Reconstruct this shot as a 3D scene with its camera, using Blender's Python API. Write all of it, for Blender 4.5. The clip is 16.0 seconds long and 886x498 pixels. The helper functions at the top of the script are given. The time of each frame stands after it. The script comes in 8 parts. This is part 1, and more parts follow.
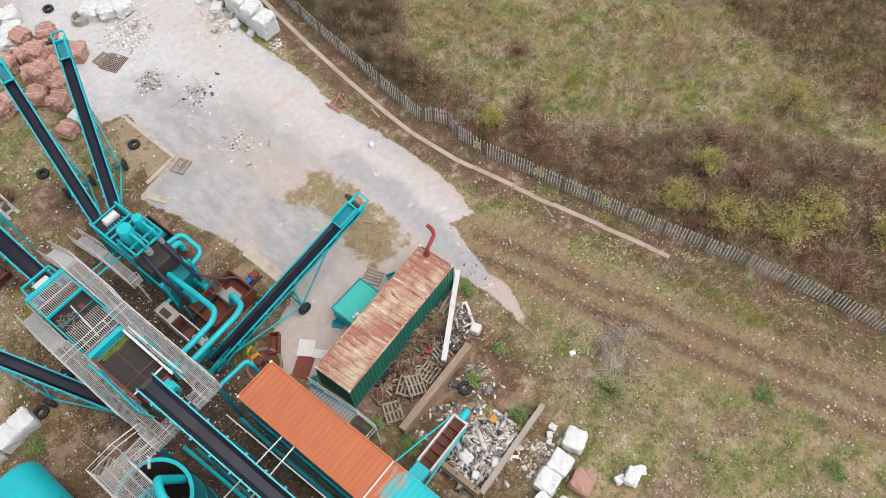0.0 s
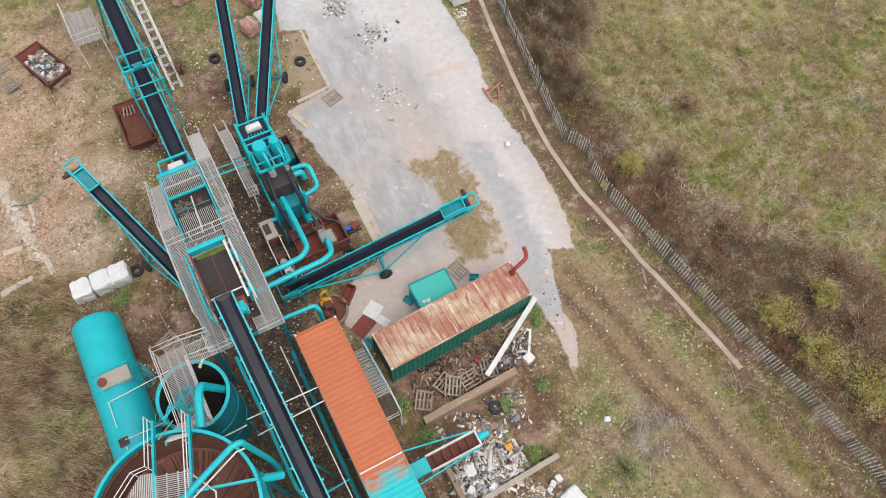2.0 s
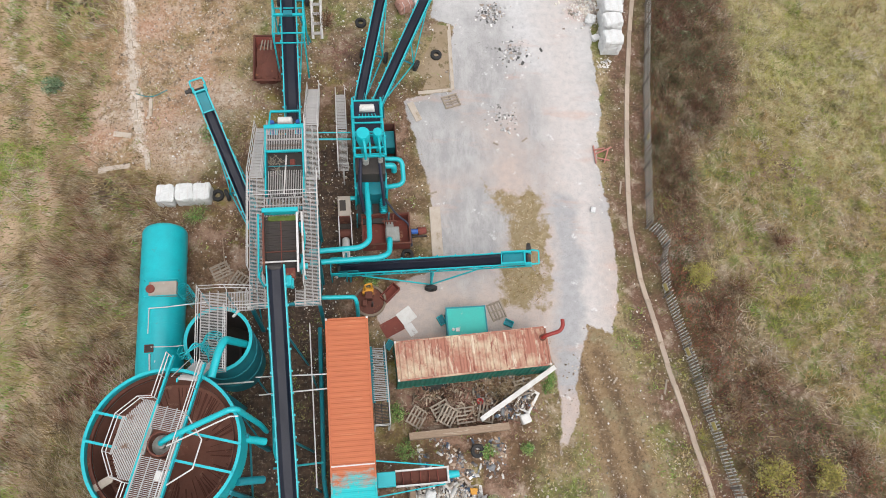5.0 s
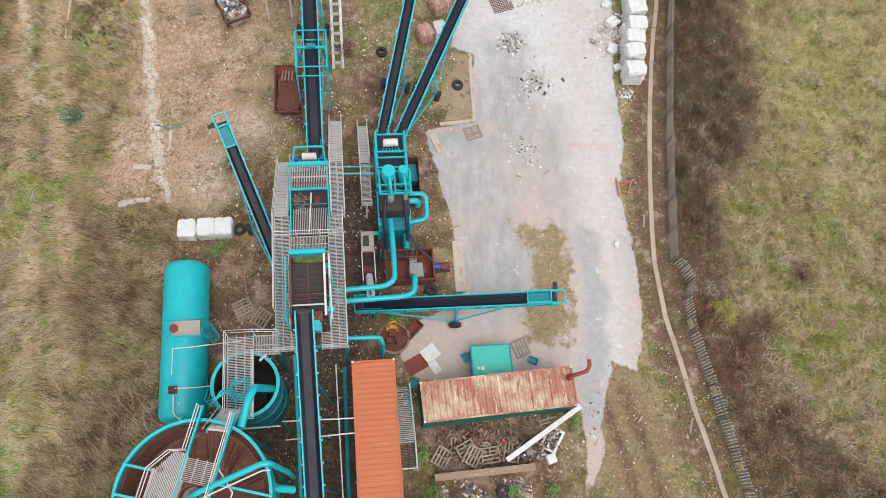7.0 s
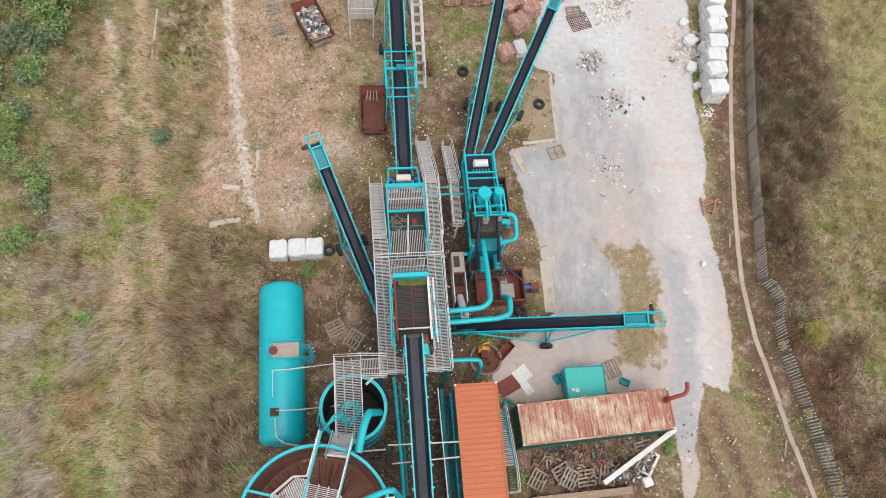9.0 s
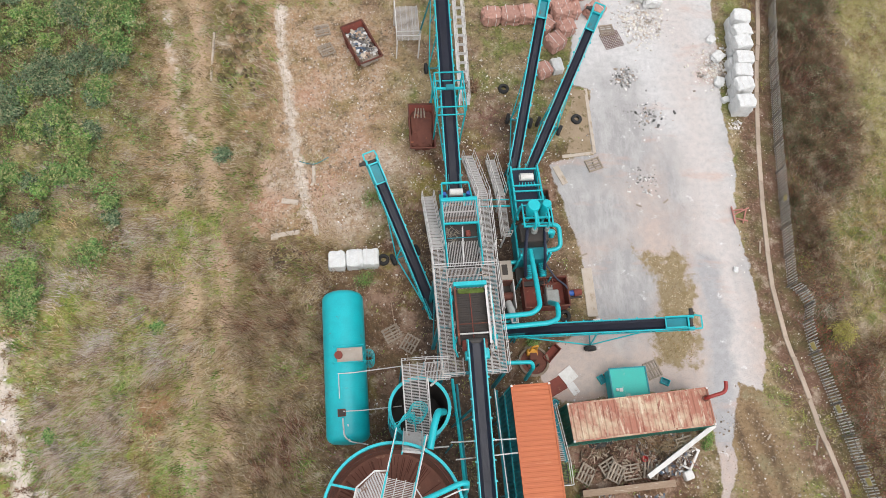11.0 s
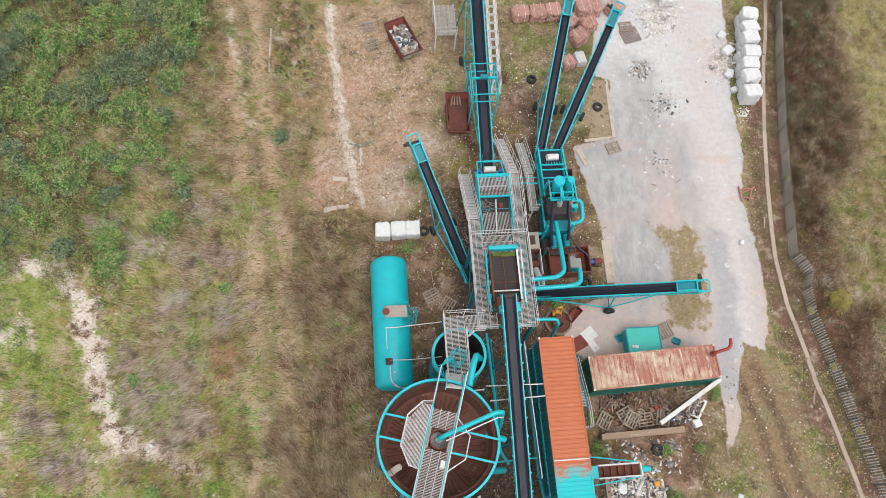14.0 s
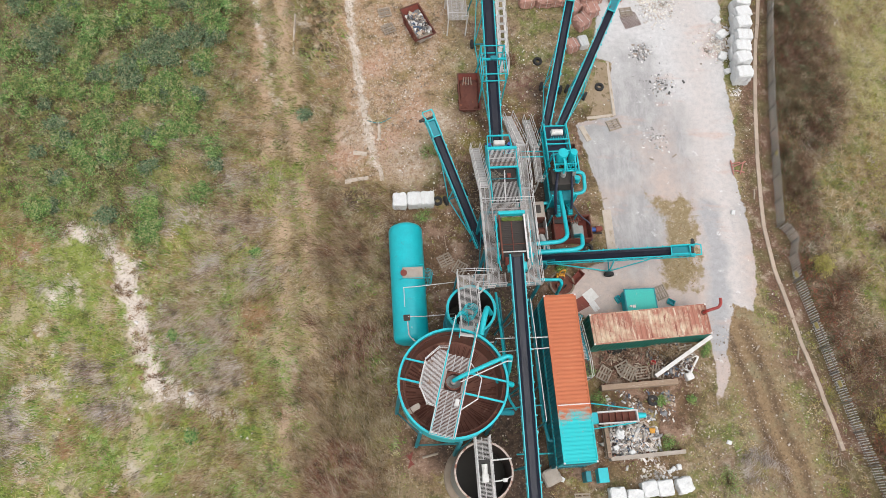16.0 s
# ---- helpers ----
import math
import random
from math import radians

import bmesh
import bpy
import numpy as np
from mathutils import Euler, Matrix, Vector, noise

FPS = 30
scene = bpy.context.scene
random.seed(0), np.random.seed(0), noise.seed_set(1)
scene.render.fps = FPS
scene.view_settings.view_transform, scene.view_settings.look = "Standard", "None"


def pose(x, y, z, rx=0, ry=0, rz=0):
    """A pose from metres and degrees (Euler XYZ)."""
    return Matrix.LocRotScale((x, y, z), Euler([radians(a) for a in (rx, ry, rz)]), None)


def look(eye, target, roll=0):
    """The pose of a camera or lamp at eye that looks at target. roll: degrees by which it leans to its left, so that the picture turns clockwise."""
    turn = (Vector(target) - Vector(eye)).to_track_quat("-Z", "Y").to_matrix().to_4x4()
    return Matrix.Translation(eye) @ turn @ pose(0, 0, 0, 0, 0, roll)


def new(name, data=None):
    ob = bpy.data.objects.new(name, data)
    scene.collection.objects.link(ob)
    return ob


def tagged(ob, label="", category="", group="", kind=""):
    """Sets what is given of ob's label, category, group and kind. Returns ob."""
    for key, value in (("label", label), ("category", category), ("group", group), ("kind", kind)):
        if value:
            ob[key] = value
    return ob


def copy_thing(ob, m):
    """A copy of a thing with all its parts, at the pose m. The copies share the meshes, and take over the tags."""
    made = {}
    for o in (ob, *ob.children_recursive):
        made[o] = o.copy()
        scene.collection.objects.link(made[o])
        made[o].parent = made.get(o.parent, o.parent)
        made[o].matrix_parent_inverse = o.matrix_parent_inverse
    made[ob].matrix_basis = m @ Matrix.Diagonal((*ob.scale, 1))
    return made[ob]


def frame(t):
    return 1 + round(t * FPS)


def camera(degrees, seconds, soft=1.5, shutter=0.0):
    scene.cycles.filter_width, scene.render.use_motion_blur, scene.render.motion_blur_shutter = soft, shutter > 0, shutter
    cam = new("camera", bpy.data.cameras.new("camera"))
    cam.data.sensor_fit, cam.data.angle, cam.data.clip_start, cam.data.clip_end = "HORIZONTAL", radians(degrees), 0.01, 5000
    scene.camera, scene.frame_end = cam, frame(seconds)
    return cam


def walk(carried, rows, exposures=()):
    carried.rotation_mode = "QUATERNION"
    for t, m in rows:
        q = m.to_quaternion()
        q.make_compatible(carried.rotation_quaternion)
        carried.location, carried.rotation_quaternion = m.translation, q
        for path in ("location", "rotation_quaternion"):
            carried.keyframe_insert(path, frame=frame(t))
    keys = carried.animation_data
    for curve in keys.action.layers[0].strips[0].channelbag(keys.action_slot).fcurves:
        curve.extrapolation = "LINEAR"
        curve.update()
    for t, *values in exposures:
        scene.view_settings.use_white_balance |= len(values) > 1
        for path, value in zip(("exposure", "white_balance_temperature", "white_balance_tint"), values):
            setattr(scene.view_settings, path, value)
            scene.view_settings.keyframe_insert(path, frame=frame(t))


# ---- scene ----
cam = camera(61.2, 16.0, soft=0.75)
PATH = [
    (0, (0.339, 0.407, 40.371), (1.055, 1.119, 38.644), -2.6),
    (0.5, (0.903, 0.873, 41.118), (1.543, 1.608, 39.372), -0.7),
    (1, (1.443, 1.33, 41.946), (2.004, 2.08, 40.179), 1.2),
    (1.5, (2.163, 1.624, 42.692), (2.641, 2.391, 40.908), 2.5),
    (2, (2.774, 1.962, 43.391), (3.178, 2.736, 41.592), 4.3),
    (2.5, (3.332, 2.18, 43.972), (3.668, 2.959, 42.161), 6.2),
    (3, (3.821, 2.663, 44.785), (4.092, 3.428, 42.957), 8.4),
    (3.5, (4.043, 3.457, 45.733), (4.26, 4.19, 43.885), 11.5),
    (3.7, (4.11, 3.734, 45.817), (4.311, 4.457, 43.963), 13.2),
    (6, (4.861, 6.968, 47.501), (5.044, 7.662, 45.635), 15.1),
    (6.5, (4.093, 7.603, 47.381), (4.279, 8.295, 45.513), 15.4),
    (7, (2.865, 8.073, 47.175), (3.059, 8.766, 45.309), 15.9),
    (7.5, (1.603, 8.424, 46.92), (1.793, 9.121, 45.055), 15.6),
    (8, (0.069, 8.74, 46.702), (0.254, 9.438, 44.837), 15.2),
    (8.5, (-1.268, 9.04, 46.74), (-1.089, 9.74, 44.875), 14.8),
    (9, (-2.291, 9.017, 47.005), (-2.127, 9.726, 45.142), 13.5),
    (9.5, (-3.249, 9.1, 47.393), (-3.092, 9.814, 45.531), 12.8),
    (11.8, (-6.551, 7.669, 50.8), (-6.389, 8.385, 48.94), 12.6),
    (12, (-6.612, 7.451, 50.998), (-6.463, 8.172, 49.138), 12.0),
    (12.5, (-6.674, 6.802, 51.952), (-6.541, 7.52, 50.09), 10.9),
    (13, (-7.18, 5.963, 52.794), (-7.049, 6.681, 50.932), 10.8),
    (13.5, (-7.397, 5.062, 53.671), (-7.274, 5.781, 51.809), 10.2),
    (14, (-7.546, 4.096, 54.589), (-7.433, 4.815, 52.726), 9.5),
    (14.5, (-7.719, 3.204, 55.543), (-7.613, 3.92, 53.678), 9.1),
    (15, (-7.728, 2.235, 56.422), (-7.632, 2.95, 54.557), 8.3),
    (15.5, (-7.932, 1.23, 57.407), (-7.839, 1.942, 55.54), 8.3),
    (16, (-8.361, 0.392, 58.245), (-8.262, 1.095, 56.376), 8.7),
]
walk(cam, [(t, look(eye, target, roll)) for t, eye, target, roll in PATH])

# ---- light ----
world = bpy.data.worlds.new("overcast_sky")
scene.world = world
world.use_nodes = True
wn, wl = world.node_tree.nodes, world.node_tree.links
sky = wn.new("ShaderNodeTexSky")
sky.sky_type, sky.sun_disc = "NISHITA", False
sky.sun_elevation, sky.sun_rotation = radians(68), radians(160)
sky.dust_density, sky.ozone_density, sky.air_density = 3.0, 1.0, 1.0
soft_sky = wn.new("ShaderNodeHueSaturation")
soft_sky.inputs["Saturation"].default_value = 0.25
wl.new(sky.outputs[0], soft_sky.inputs["Color"])
wl.new(soft_sky.outputs[0], wn["Background"].inputs[0])
wn["Background"].inputs[1].default_value = 0.17
sun_data = bpy.data.lights.new("sun", "SUN")
sun_data.energy, sun_data.angle, sun_data.color = 0.9, radians(50), (1.0, 0.935, 0.89)
sun = new("sun", sun_data)
sun.matrix_world = look((12, -22, 60), (4, 0, 0))
scene.view_settings.exposure = 0.45

# ---- materials ----


def mix(nt, fac, a, b):
    """A colour mix node; each of fac, a and b is a socket or a value."""
    n = nt.nodes.new("ShaderNodeMix")
    n.data_type = "RGBA"
    for i, v in ((0, fac), (6, a), (7, b)):
        if hasattr(v, "links"):
            nt.links.new(v, n.inputs[i])
        else:
            n.inputs[i].default_value = v if i == 0 else (*v, 1)
    return n.outputs[2]


def noise_at(nt, scale, detail=4, rough=0.6, stretch=None):
    co = nt.nodes.new("ShaderNodeTexCoord").outputs["Object"]
    if stretch:
        mp = nt.nodes.new("ShaderNodeMapping")
        mp.inputs["Scale"].default_value = stretch
        nt.links.new(co, mp.inputs[0])
        co = mp.outputs[0]
    n = nt.nodes.new("ShaderNodeTexNoise")
    n.inputs["Scale"].default_value, n.inputs["Detail"].default_value, n.inputs["Roughness"].default_value = scale, detail, rough
    nt.links.new(co, n.inputs[0])
    return n.outputs[0]


def ramp(nt, sock, lo, hi):
    r = nt.nodes.new("ShaderNodeMapRange")
    r.inputs[1].default_value, r.inputs[2].default_value = lo, hi
    nt.links.new(sock, r.inputs[0])
    return r.outputs[0]


def maths(nt, op, a, b):
    n = nt.nodes.new("ShaderNodeMath")
    n.operation = op
    n.use_clamp = True
    for i, v in enumerate((a, b)):
        if hasattr(v, "links"):
            nt.links.new(v, n.inputs[i])
        else:
            n.inputs[i].default_value = v
    return n.outputs[0]


def surface(name, base, second=None, scale=3.0, amount=0.6, rough=0.6, metal=0.0, wear=None, wear_at=0.6, wear_scale=1.5, bump=0.2, bump_scale=30, vary=0.0, stretch=None):
    """A surface of two tones at one scale, fine grain at another, and worn spots of a third colour."""
    m = bpy.data.materials.new(name)
    m.use_nodes = True
    nt = m.node_tree
    bsdf = nt.nodes["Principled BSDF"]
    second = second or tuple(c * 0.7 for c in base)
    big = noise_at(nt, scale, 5, 0.65, stretch)
    fine = noise_at(nt, bump_scale, 3, 0.6)
    col = mix(nt, ramp(nt, big, 0.5 - 0.3 * amount, 0.5 + 0.3 * amount), base, second)
    col = mix(nt, ramp(nt, fine, 0.35, 0.75), col, mix(nt, 0.35, col, tuple(c * 0.45 for c in base)))
    if wear:
        spots = noise_at(nt, wear_scale, 8, 0.7, stretch)
        col = mix(nt, ramp(nt, spots, wear_at - 0.03, wear_at + 0.05), col, wear)
    if vary:
        info = nt.nodes.new("ShaderNodeObjectInfo").outputs["Random"]
        col = mix(nt, maths(nt, "MULTIPLY", info, vary), col, tuple(c * 0.35 for c in base))
    nt.links.new(col, bsdf.inputs["Base Color"])
    bsdf.inputs["Roughness"].default_value, bsdf.inputs["Metallic"].default_value = rough, metal
    b = nt.nodes.new("ShaderNodeBump")
    b.inputs["Strength"].default_value, b.inputs["Distance"].default_value = bump, 0.02
    nt.links.new(fine, b.inputs["Height"])
    nt.links.new(b.outputs[0], bsdf.inputs["Normal"])
    return m


def foliage(name, tones, others=None, scale=0.22, lo=0.44, hi=0.56, rough=0.9, spots=None, spot_scale=0.8, patchy=0.62):
    """Leaf, blade and twig colours, one of the tones for each island; in patches the other tones take over, and growth is darker and fresher or bleached."""
    m = bpy.data.materials.new(name)
    m.use_nodes = True
    nt = m.node_tree
    bsdf = nt.nodes["Principled BSDF"]
    r = nt.nodes.new("ShaderNodeNewGeometry").outputs["Random Per Island"]
    sets = []
    for group in (tones, others or tones, spots or tones):
        cr = nt.nodes.new("ShaderNodeValToRGB")
        cr.color_ramp.interpolation = "CONSTANT"
        for i, c in enumerate(group):
            e = cr.color_ramp.elements[i] if i < 2 else cr.color_ramp.elements.new(i / len(group))
            e.position, e.color = i / len(group), (*c, 1)
        nt.links.new(r, cr.inputs[0])
        sets.append(cr.outputs[0])
    col = mix(nt, ramp(nt, noise_at(nt, scale, 5, 0.65), lo, hi), sets[0], sets[1])
    if spots:
        col = mix(nt, ramp(nt, noise_at(nt, spot_scale, 5, 0.65), 0.52, 0.58), col, sets[2])
    if patchy:
        vigour = noise_at(nt, 0.95, 8, 0.72)
        col = mix(nt, ramp(nt, vigour, 0.49, 0.38), col, mix(nt, patchy, col, (0.035, 0.026, 0.016)))
        col = mix(nt, ramp(nt, vigour, 0.53, 0.66), col, mix(nt, patchy * 0.75, col, (0.6, 0.52, 0.39)))
    nt.links.new(col, bsdf.inputs["Base Color"])
    bsdf.inputs["Roughness"].default_value = rough
    bsdf.inputs["Specular IOR Level"].default_value = 0.2
    return m


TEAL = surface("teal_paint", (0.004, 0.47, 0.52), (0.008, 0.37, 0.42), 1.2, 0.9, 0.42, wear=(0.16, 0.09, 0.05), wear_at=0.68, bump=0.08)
# deeper teal with brown worn spots, mostly for lower and inner parts
TEAL_DARK = surface("dark_teal_paint", (0.004, 0.24, 0.29), (0.01, 0.15, 0.18), 0.9, 1.0, 0.5, wear=(0.1, 0.06, 0.04), wear_at=0.63, bump=0.1)
GREEN = surface("green_container_paint", (0.008, 0.17, 0.12), (0.01, 0.11, 0.085), 1.2, 1.0, 0.55, wear=(0.18, 0.08, 0.04), wear_at=0.62, bump=0.1)
RUST = surface("dark_rust", (0.16, 0.055, 0.035), (0.08, 0.03, 0.022), 1.0, 1.0, 0.9, wear=(0.26, 0.1, 0.05), wear_at=0.62, bump=0.4)
RUST_RED = surface("red_rust", (0.23, 0.055, 0.035), (0.13, 0.035, 0.028), 1.5, 1.0, 0.85, wear=(0.3, 0.15, 0.09), wear_at=0.62, bump=0.3)
GALV = surface("galvanised_steel", (0.7, 0.68, 0.66), (0.54, 0.51, 0.49), 2.0, 1.0, 0.55, metal=0.1, wear=(0.24, 0.15, 0.1), wear_at=0.62, bump=0.05)
GRATE = surface("steel_grating", (0.52, 0.5, 0.48), (0.37, 0.345, 0.325), 0.8, 1.0, 0.6, metal=0.1, wear=(0.24, 0.16, 0.12), wear_at=0.62, bump=0.05)
RUBBER = surface("conveyor_rubber", (0.012, 0.015, 0.034), (0.02, 0.024, 0.046), 2.0, 1.0, 0.42, wear=(0.05, 0.05, 0.062), wear_at=0.7, bump=0.1)
TYRE = surface("tyre_rubber", (0.016, 0.016, 0.017), (0.03, 0.028, 0.026), 5, 1.0, 0.8)
BLACK = surface("black_steel", (0.025, 0.024, 0.024), (0.05, 0.042, 0.036), 3, 1.0, 0.7, wear=(0.1, 0.05, 0.03), wear_at=0.62)
WHITE = surface("white_wrap", (0.7, 0.71, 0.7), (0.55, 0.54, 0.52), 2.5, 1.0, 0.6, wear=(0.42, 0.38, 0.33), wear_at=0.66, bump=0.5, bump_scale=12)
WHITE_PAINT = surface("white_paint", (0.7, 0.69, 0.67), (0.52, 0.49, 0.45), 3, 1.0, 0.5, wear=(0.28, 0.2, 0.14), wear_at=0.66)
PINK = surface("pink_wrapped_waste", (0.52, 0.3, 0.24), (0.4, 0.2, 0.15), 1.6, 1.0, 0.8, wear=(0.6, 0.48, 0.42), wear_at=0.6, bump=0.8, bump_scale=9, vary=0.25)
BLUE = surface("blue_paint", (0.03, 0.12, 0.45), None, 5, 1.0, 0.45)
SIGN_YELLOW = surface("yellow_sign", (0.56, 0.47, 0.17), None, 6, 0.6, 0.5)
PALE_SLAB = surface("pale_slab_concrete", (0.54, 0.47, 0.4), (0.38, 0.31, 0.24), 1.4, 1.0, 0.9, wear=(0.28, 0.22, 0.14), wear_at=0.6, bump=0.5)
YELLOW = surface("yellow_paint", (0.7, 0.33, 0.02), (0.45, 0.2, 0.03), 4, 1.0, 0.5, wear=(0.2, 0.09, 0.04), wear_at=0.6)
RED = surface("red_paint", (0.35, 0.03, 0.02), (0.2, 0.03, 0.025), 4, 1.0, 0.55)
TIMBER = surface("weathered_timber", (0.36, 0.26, 0.18), (0.23, 0.16, 0.11), 3, 1.0, 0.9, wear=(0.45, 0.38, 0.3), wear_at=0.6, bump=0.4, vary=0.4, stretch=(1, 6, 6))
PALLET_WOOD = surface("grey_pallet_wood", (0.42, 0.36, 0.29), (0.28, 0.21, 0.15), 3, 1.0, 0.9, bump=0.4, vary=0.5)
CONCRETE = surface("stained_concrete", (0.42, 0.37, 0.32), (0.3, 0.25, 0.2), 1.4, 1.0, 0.9, wear=(0.5, 0.46, 0.42), wear_at=0.62, bump=0.5)
MACHINE_GREY = surface("grey_green_machine", (0.3, 0.31, 0.29), (0.2, 0.19, 0.17), 4, 1.0, 0.55, wear=(0.16, 0.08, 0.05), wear_at=0.62)
THICK_IN = surface("rust_stained_tank_lining", (0.24, 0.105, 0.07), (0.14, 0.06, 0.042), 1.3, 1.0, 0.8, wear=(0.3, 0.17, 0.115), wear_at=0.62, bump=0.4)
DARK_IN = surface("near_black_surface", (0.03, 0.028, 0.027), (0.06, 0.045, 0.035), 1.0, 1.0, 0.75)
WATER = surface("dark_standing_water", (0.02, 0.018, 0.015), (0.03, 0.026, 0.02), 1.0, 1.0, 0.35, bump=0.02)
WATER.node_tree.nodes["Principled BSDF"].inputs["Specular IOR Level"].default_value = 0.15

# rusty pale roof of the green container: cream paint, red rust patches, streaks across
ROOF = bpy.data.materials.new("peeling_rusty_roof")
ROOF.use_nodes = True
nt = ROOF.node_tree
c = mix(nt, ramp(nt, noise_at(nt, 0.4, 6, 0.65), 0.4, 0.54), (0.5, 0.385, 0.27), (0.34, 0.145, 0.1))
c = mix(nt, ramp(nt, noise_at(nt, 1.2, 6, 0.7, (2.2, 0.4, 1)), 0.54, 0.64), c, (0.6, 0.5, 0.38))
c = mix(nt, ramp(nt, noise_at(nt, 1.7, 6, 0.7, (2.4, 0.6, 1)), 0.55, 0.63), c, (0.25, 0.095, 0.065))
nt.links.new(c, nt.nodes["Principled BSDF"].inputs["Base Color"])
nt.nodes["Principled BSDF"].inputs["Roughness"].default_value = 0.85

# the orange container's far end: teal paint showing through a ragged edge of rust
ORANGE_TEAL = bpy.data.materials.new("rust_breaking_into_teal")
ORANGE_TEAL.use_nodes = True
nt = ORANGE_TEAL.node_tree
co = nt.nodes.new("ShaderNodeTexCoord").outputs["Object"]
sep = nt.nodes.new("ShaderNodeSeparateXYZ")
nt.links.new(co, sep.inputs[0])
edge = nt.nodes.new("ShaderNodeMath")
edge.operation = "MULTIPLY_ADD"
nt.links.new(noise_at(nt, 1.1, 8, 0.75, (1.4, 0.6, 1)), edge.inputs[0])
edge.inputs[1].default_value = -4.2
nt.links.new(sep.outputs[0], edge.inputs[2])
rusty = mix(nt, ramp(nt, noise_at(nt, 0.9, 5, 0.6, (4, 0.5, 1)), 0.3, 0.7), (0.47, 0.14, 0.058), (0.4, 0.115, 0.05))
rusty = mix(nt, ramp(nt, noise_at(nt, 1.2, 6, 0.65, (4, 0.4, 1)), 0.6, 0.76), rusty, (0.53, 0.22, 0.11))
teal_c = mix(nt, ramp(nt, noise_at(nt, 2.0, 6, 0.7, (0.8, 3, 1)), 0.6, 0.68), (0.012, 0.42, 0.44), (0.3, 0.3, 0.25))
c = mix(nt, ramp(nt, edge.outputs[0], 0.7, 1.5), teal_c, rusty)
nt.links.new(c, nt.nodes["Principled BSDF"].inputs["Base Color"])
nt.nodes["Principled BSDF"].inputs["Roughness"].default_value = 0.75

# ---- mesh helpers ----
PLANT = pose(0, 0, 0, 0, 0, 4.2)  # the plant stands turned a little against the map


def at(u, v, z=0, turn=0):
    """A place in the plant's own grid, u across and v along."""
    return PLANT @ pose(u, v, z, 0, 0, turn)


def thing(name, label, category, m, group="", kind=""):
    ob = new(name)
    ob.empty_display_size = 0.3
    ob.matrix_basis = m
    return tagged(ob, label, category, group, kind)


def mesh_of(name, bm, material, smooth=False):
    me = bpy.data.meshes.new(name)
    bm.normal_update()
    bm.to_mesh(me)
    bm.free()
    me.materials.append(material)
    if smooth:
        me.shade_smooth()
        me.set_sharp_from_angle(angle=radians(40))
    return me


def part(name, bm, material, parent, label="", smooth=False, m=None):
    me = bm if isinstance(bm, bpy.types.Mesh) else mesh_of(name, bm, material, smooth)
    ob = new(name, me)
    ob.parent = parent
    if m is not None:
        ob.matrix_basis = m
    return tagged(ob, label)


def box(bm, lo, hi, m=None, bevel=0.0):
    """A block between two corners, with its edges eased by bevel."""
    g = bmesh.ops.create_cube(bm, size=1)
    s = Matrix.LocRotScale([(a + b) / 2 for a, b in zip(lo, hi)], None, [max(b - a, 1e-4) for a, b in zip(lo, hi)])
    bmesh.ops.transform(bm, matrix=(m @ s) if m is not None else s, verts=g["verts"])
    if bevel:
        edges = list({e for v in g["verts"] for e in v.link_edges})
        bmesh.ops.bevel(bm, geom=edges, offset=bevel, segments=1, affect="EDGES")
    return bm


def block(lo, hi, m=None, bevel=0.0):
    return box(bmesh.new(), lo, hi, m, bevel)


def bar(bm, a, b, w, h=None):
    """A square bar of width w and height h from a to b."""
    a, b = Vector(a), Vector(b)
    d = b - a
    up = "Y" if abs(d.normalized().y) < 0.9 else "X"
    q = d.to_track_quat("Z", up)
    m = Matrix.Translation((a + b) / 2) @ q.to_matrix().to_4x4() @ Matrix.Diagonal((w, h or w, d.length, 1))
    g = bmesh.ops.create_cube(bm, size=1)
    bmesh.ops.transform(bm, matrix=m, verts=g["verts"])
    return bm


def tube(bm, pts, r, seg=8, close=True):
    """A pipe through the points, with rings at each."""
    pts = [Vector(p) for p in pts]
    rings = []
    ref = None
    for i, p in enumerate(pts):
        d = (pts[min(i + 1, len(pts) - 1)] - pts[max(i - 1, 0)]).normalized()
        if ref is None:
            ref = d.orthogonal().normalized()
        ref = (ref - d * ref.dot(d)).normalized()
        s = d.cross(ref)
        rad = r[i] if isinstance(r, (list, tuple)) else r
        rings.append([bm.verts.new(p + (ref * math.cos(k * math.tau / seg) + s * math.sin(k * math.tau / seg)) * rad) for k in range(seg)])
    for a, b in zip(rings, rings[1:]):
        for k in range(seg):
            bm.faces.new((a[k], a[(k + 1) % seg], b[(k + 1) % seg], b[k]))
    if close:
        bm.faces.new(rings[0][::-1])
        bm.faces.new(rings[-1])
    return bm


def bend(pts, r=0.3, n=5):
    """The polyline with its corners rounded."""
    pts = [Vector(p) for p in pts]
    out = [pts[0]]
    for a, b, c in zip(pts, pts[1:], pts[2:]):
        u, v = (a - b), (c - b)
        k = min(r, u.length * 0.45, v.length * 0.45)
        p, q = b + u.normalized() * k, b + v.normalized() * k
        for i in range(n + 1):
            t = i / n
            out.append(p * (1 - t) ** 2 + b * 2 * t * (1 - t) + q * t * t)
    return out + [pts[-1]]


def revolve(bm, profile, seg=48, a0=0.0, a1=math.tau):
    """A surface of revolution about z from (radius, height) pairs."""
    full = abs(a1 - a0 - math.tau) < 1e-6
    n = seg if full else seg + 1
    rings = [[bm.verts.new((r * math.cos(a0 + (a1 - a0) * k / seg), r * math.sin(a0 + (a1 - a0) * k / seg), z)) for k in range(n)] for r, z in profile]
    for a, b in zip(rings, rings[1:]):
        for k in range(seg):
            j = (k + 1) % n
            bm.faces.new((a[k], a[j], b[j], b[k]))
    return bm


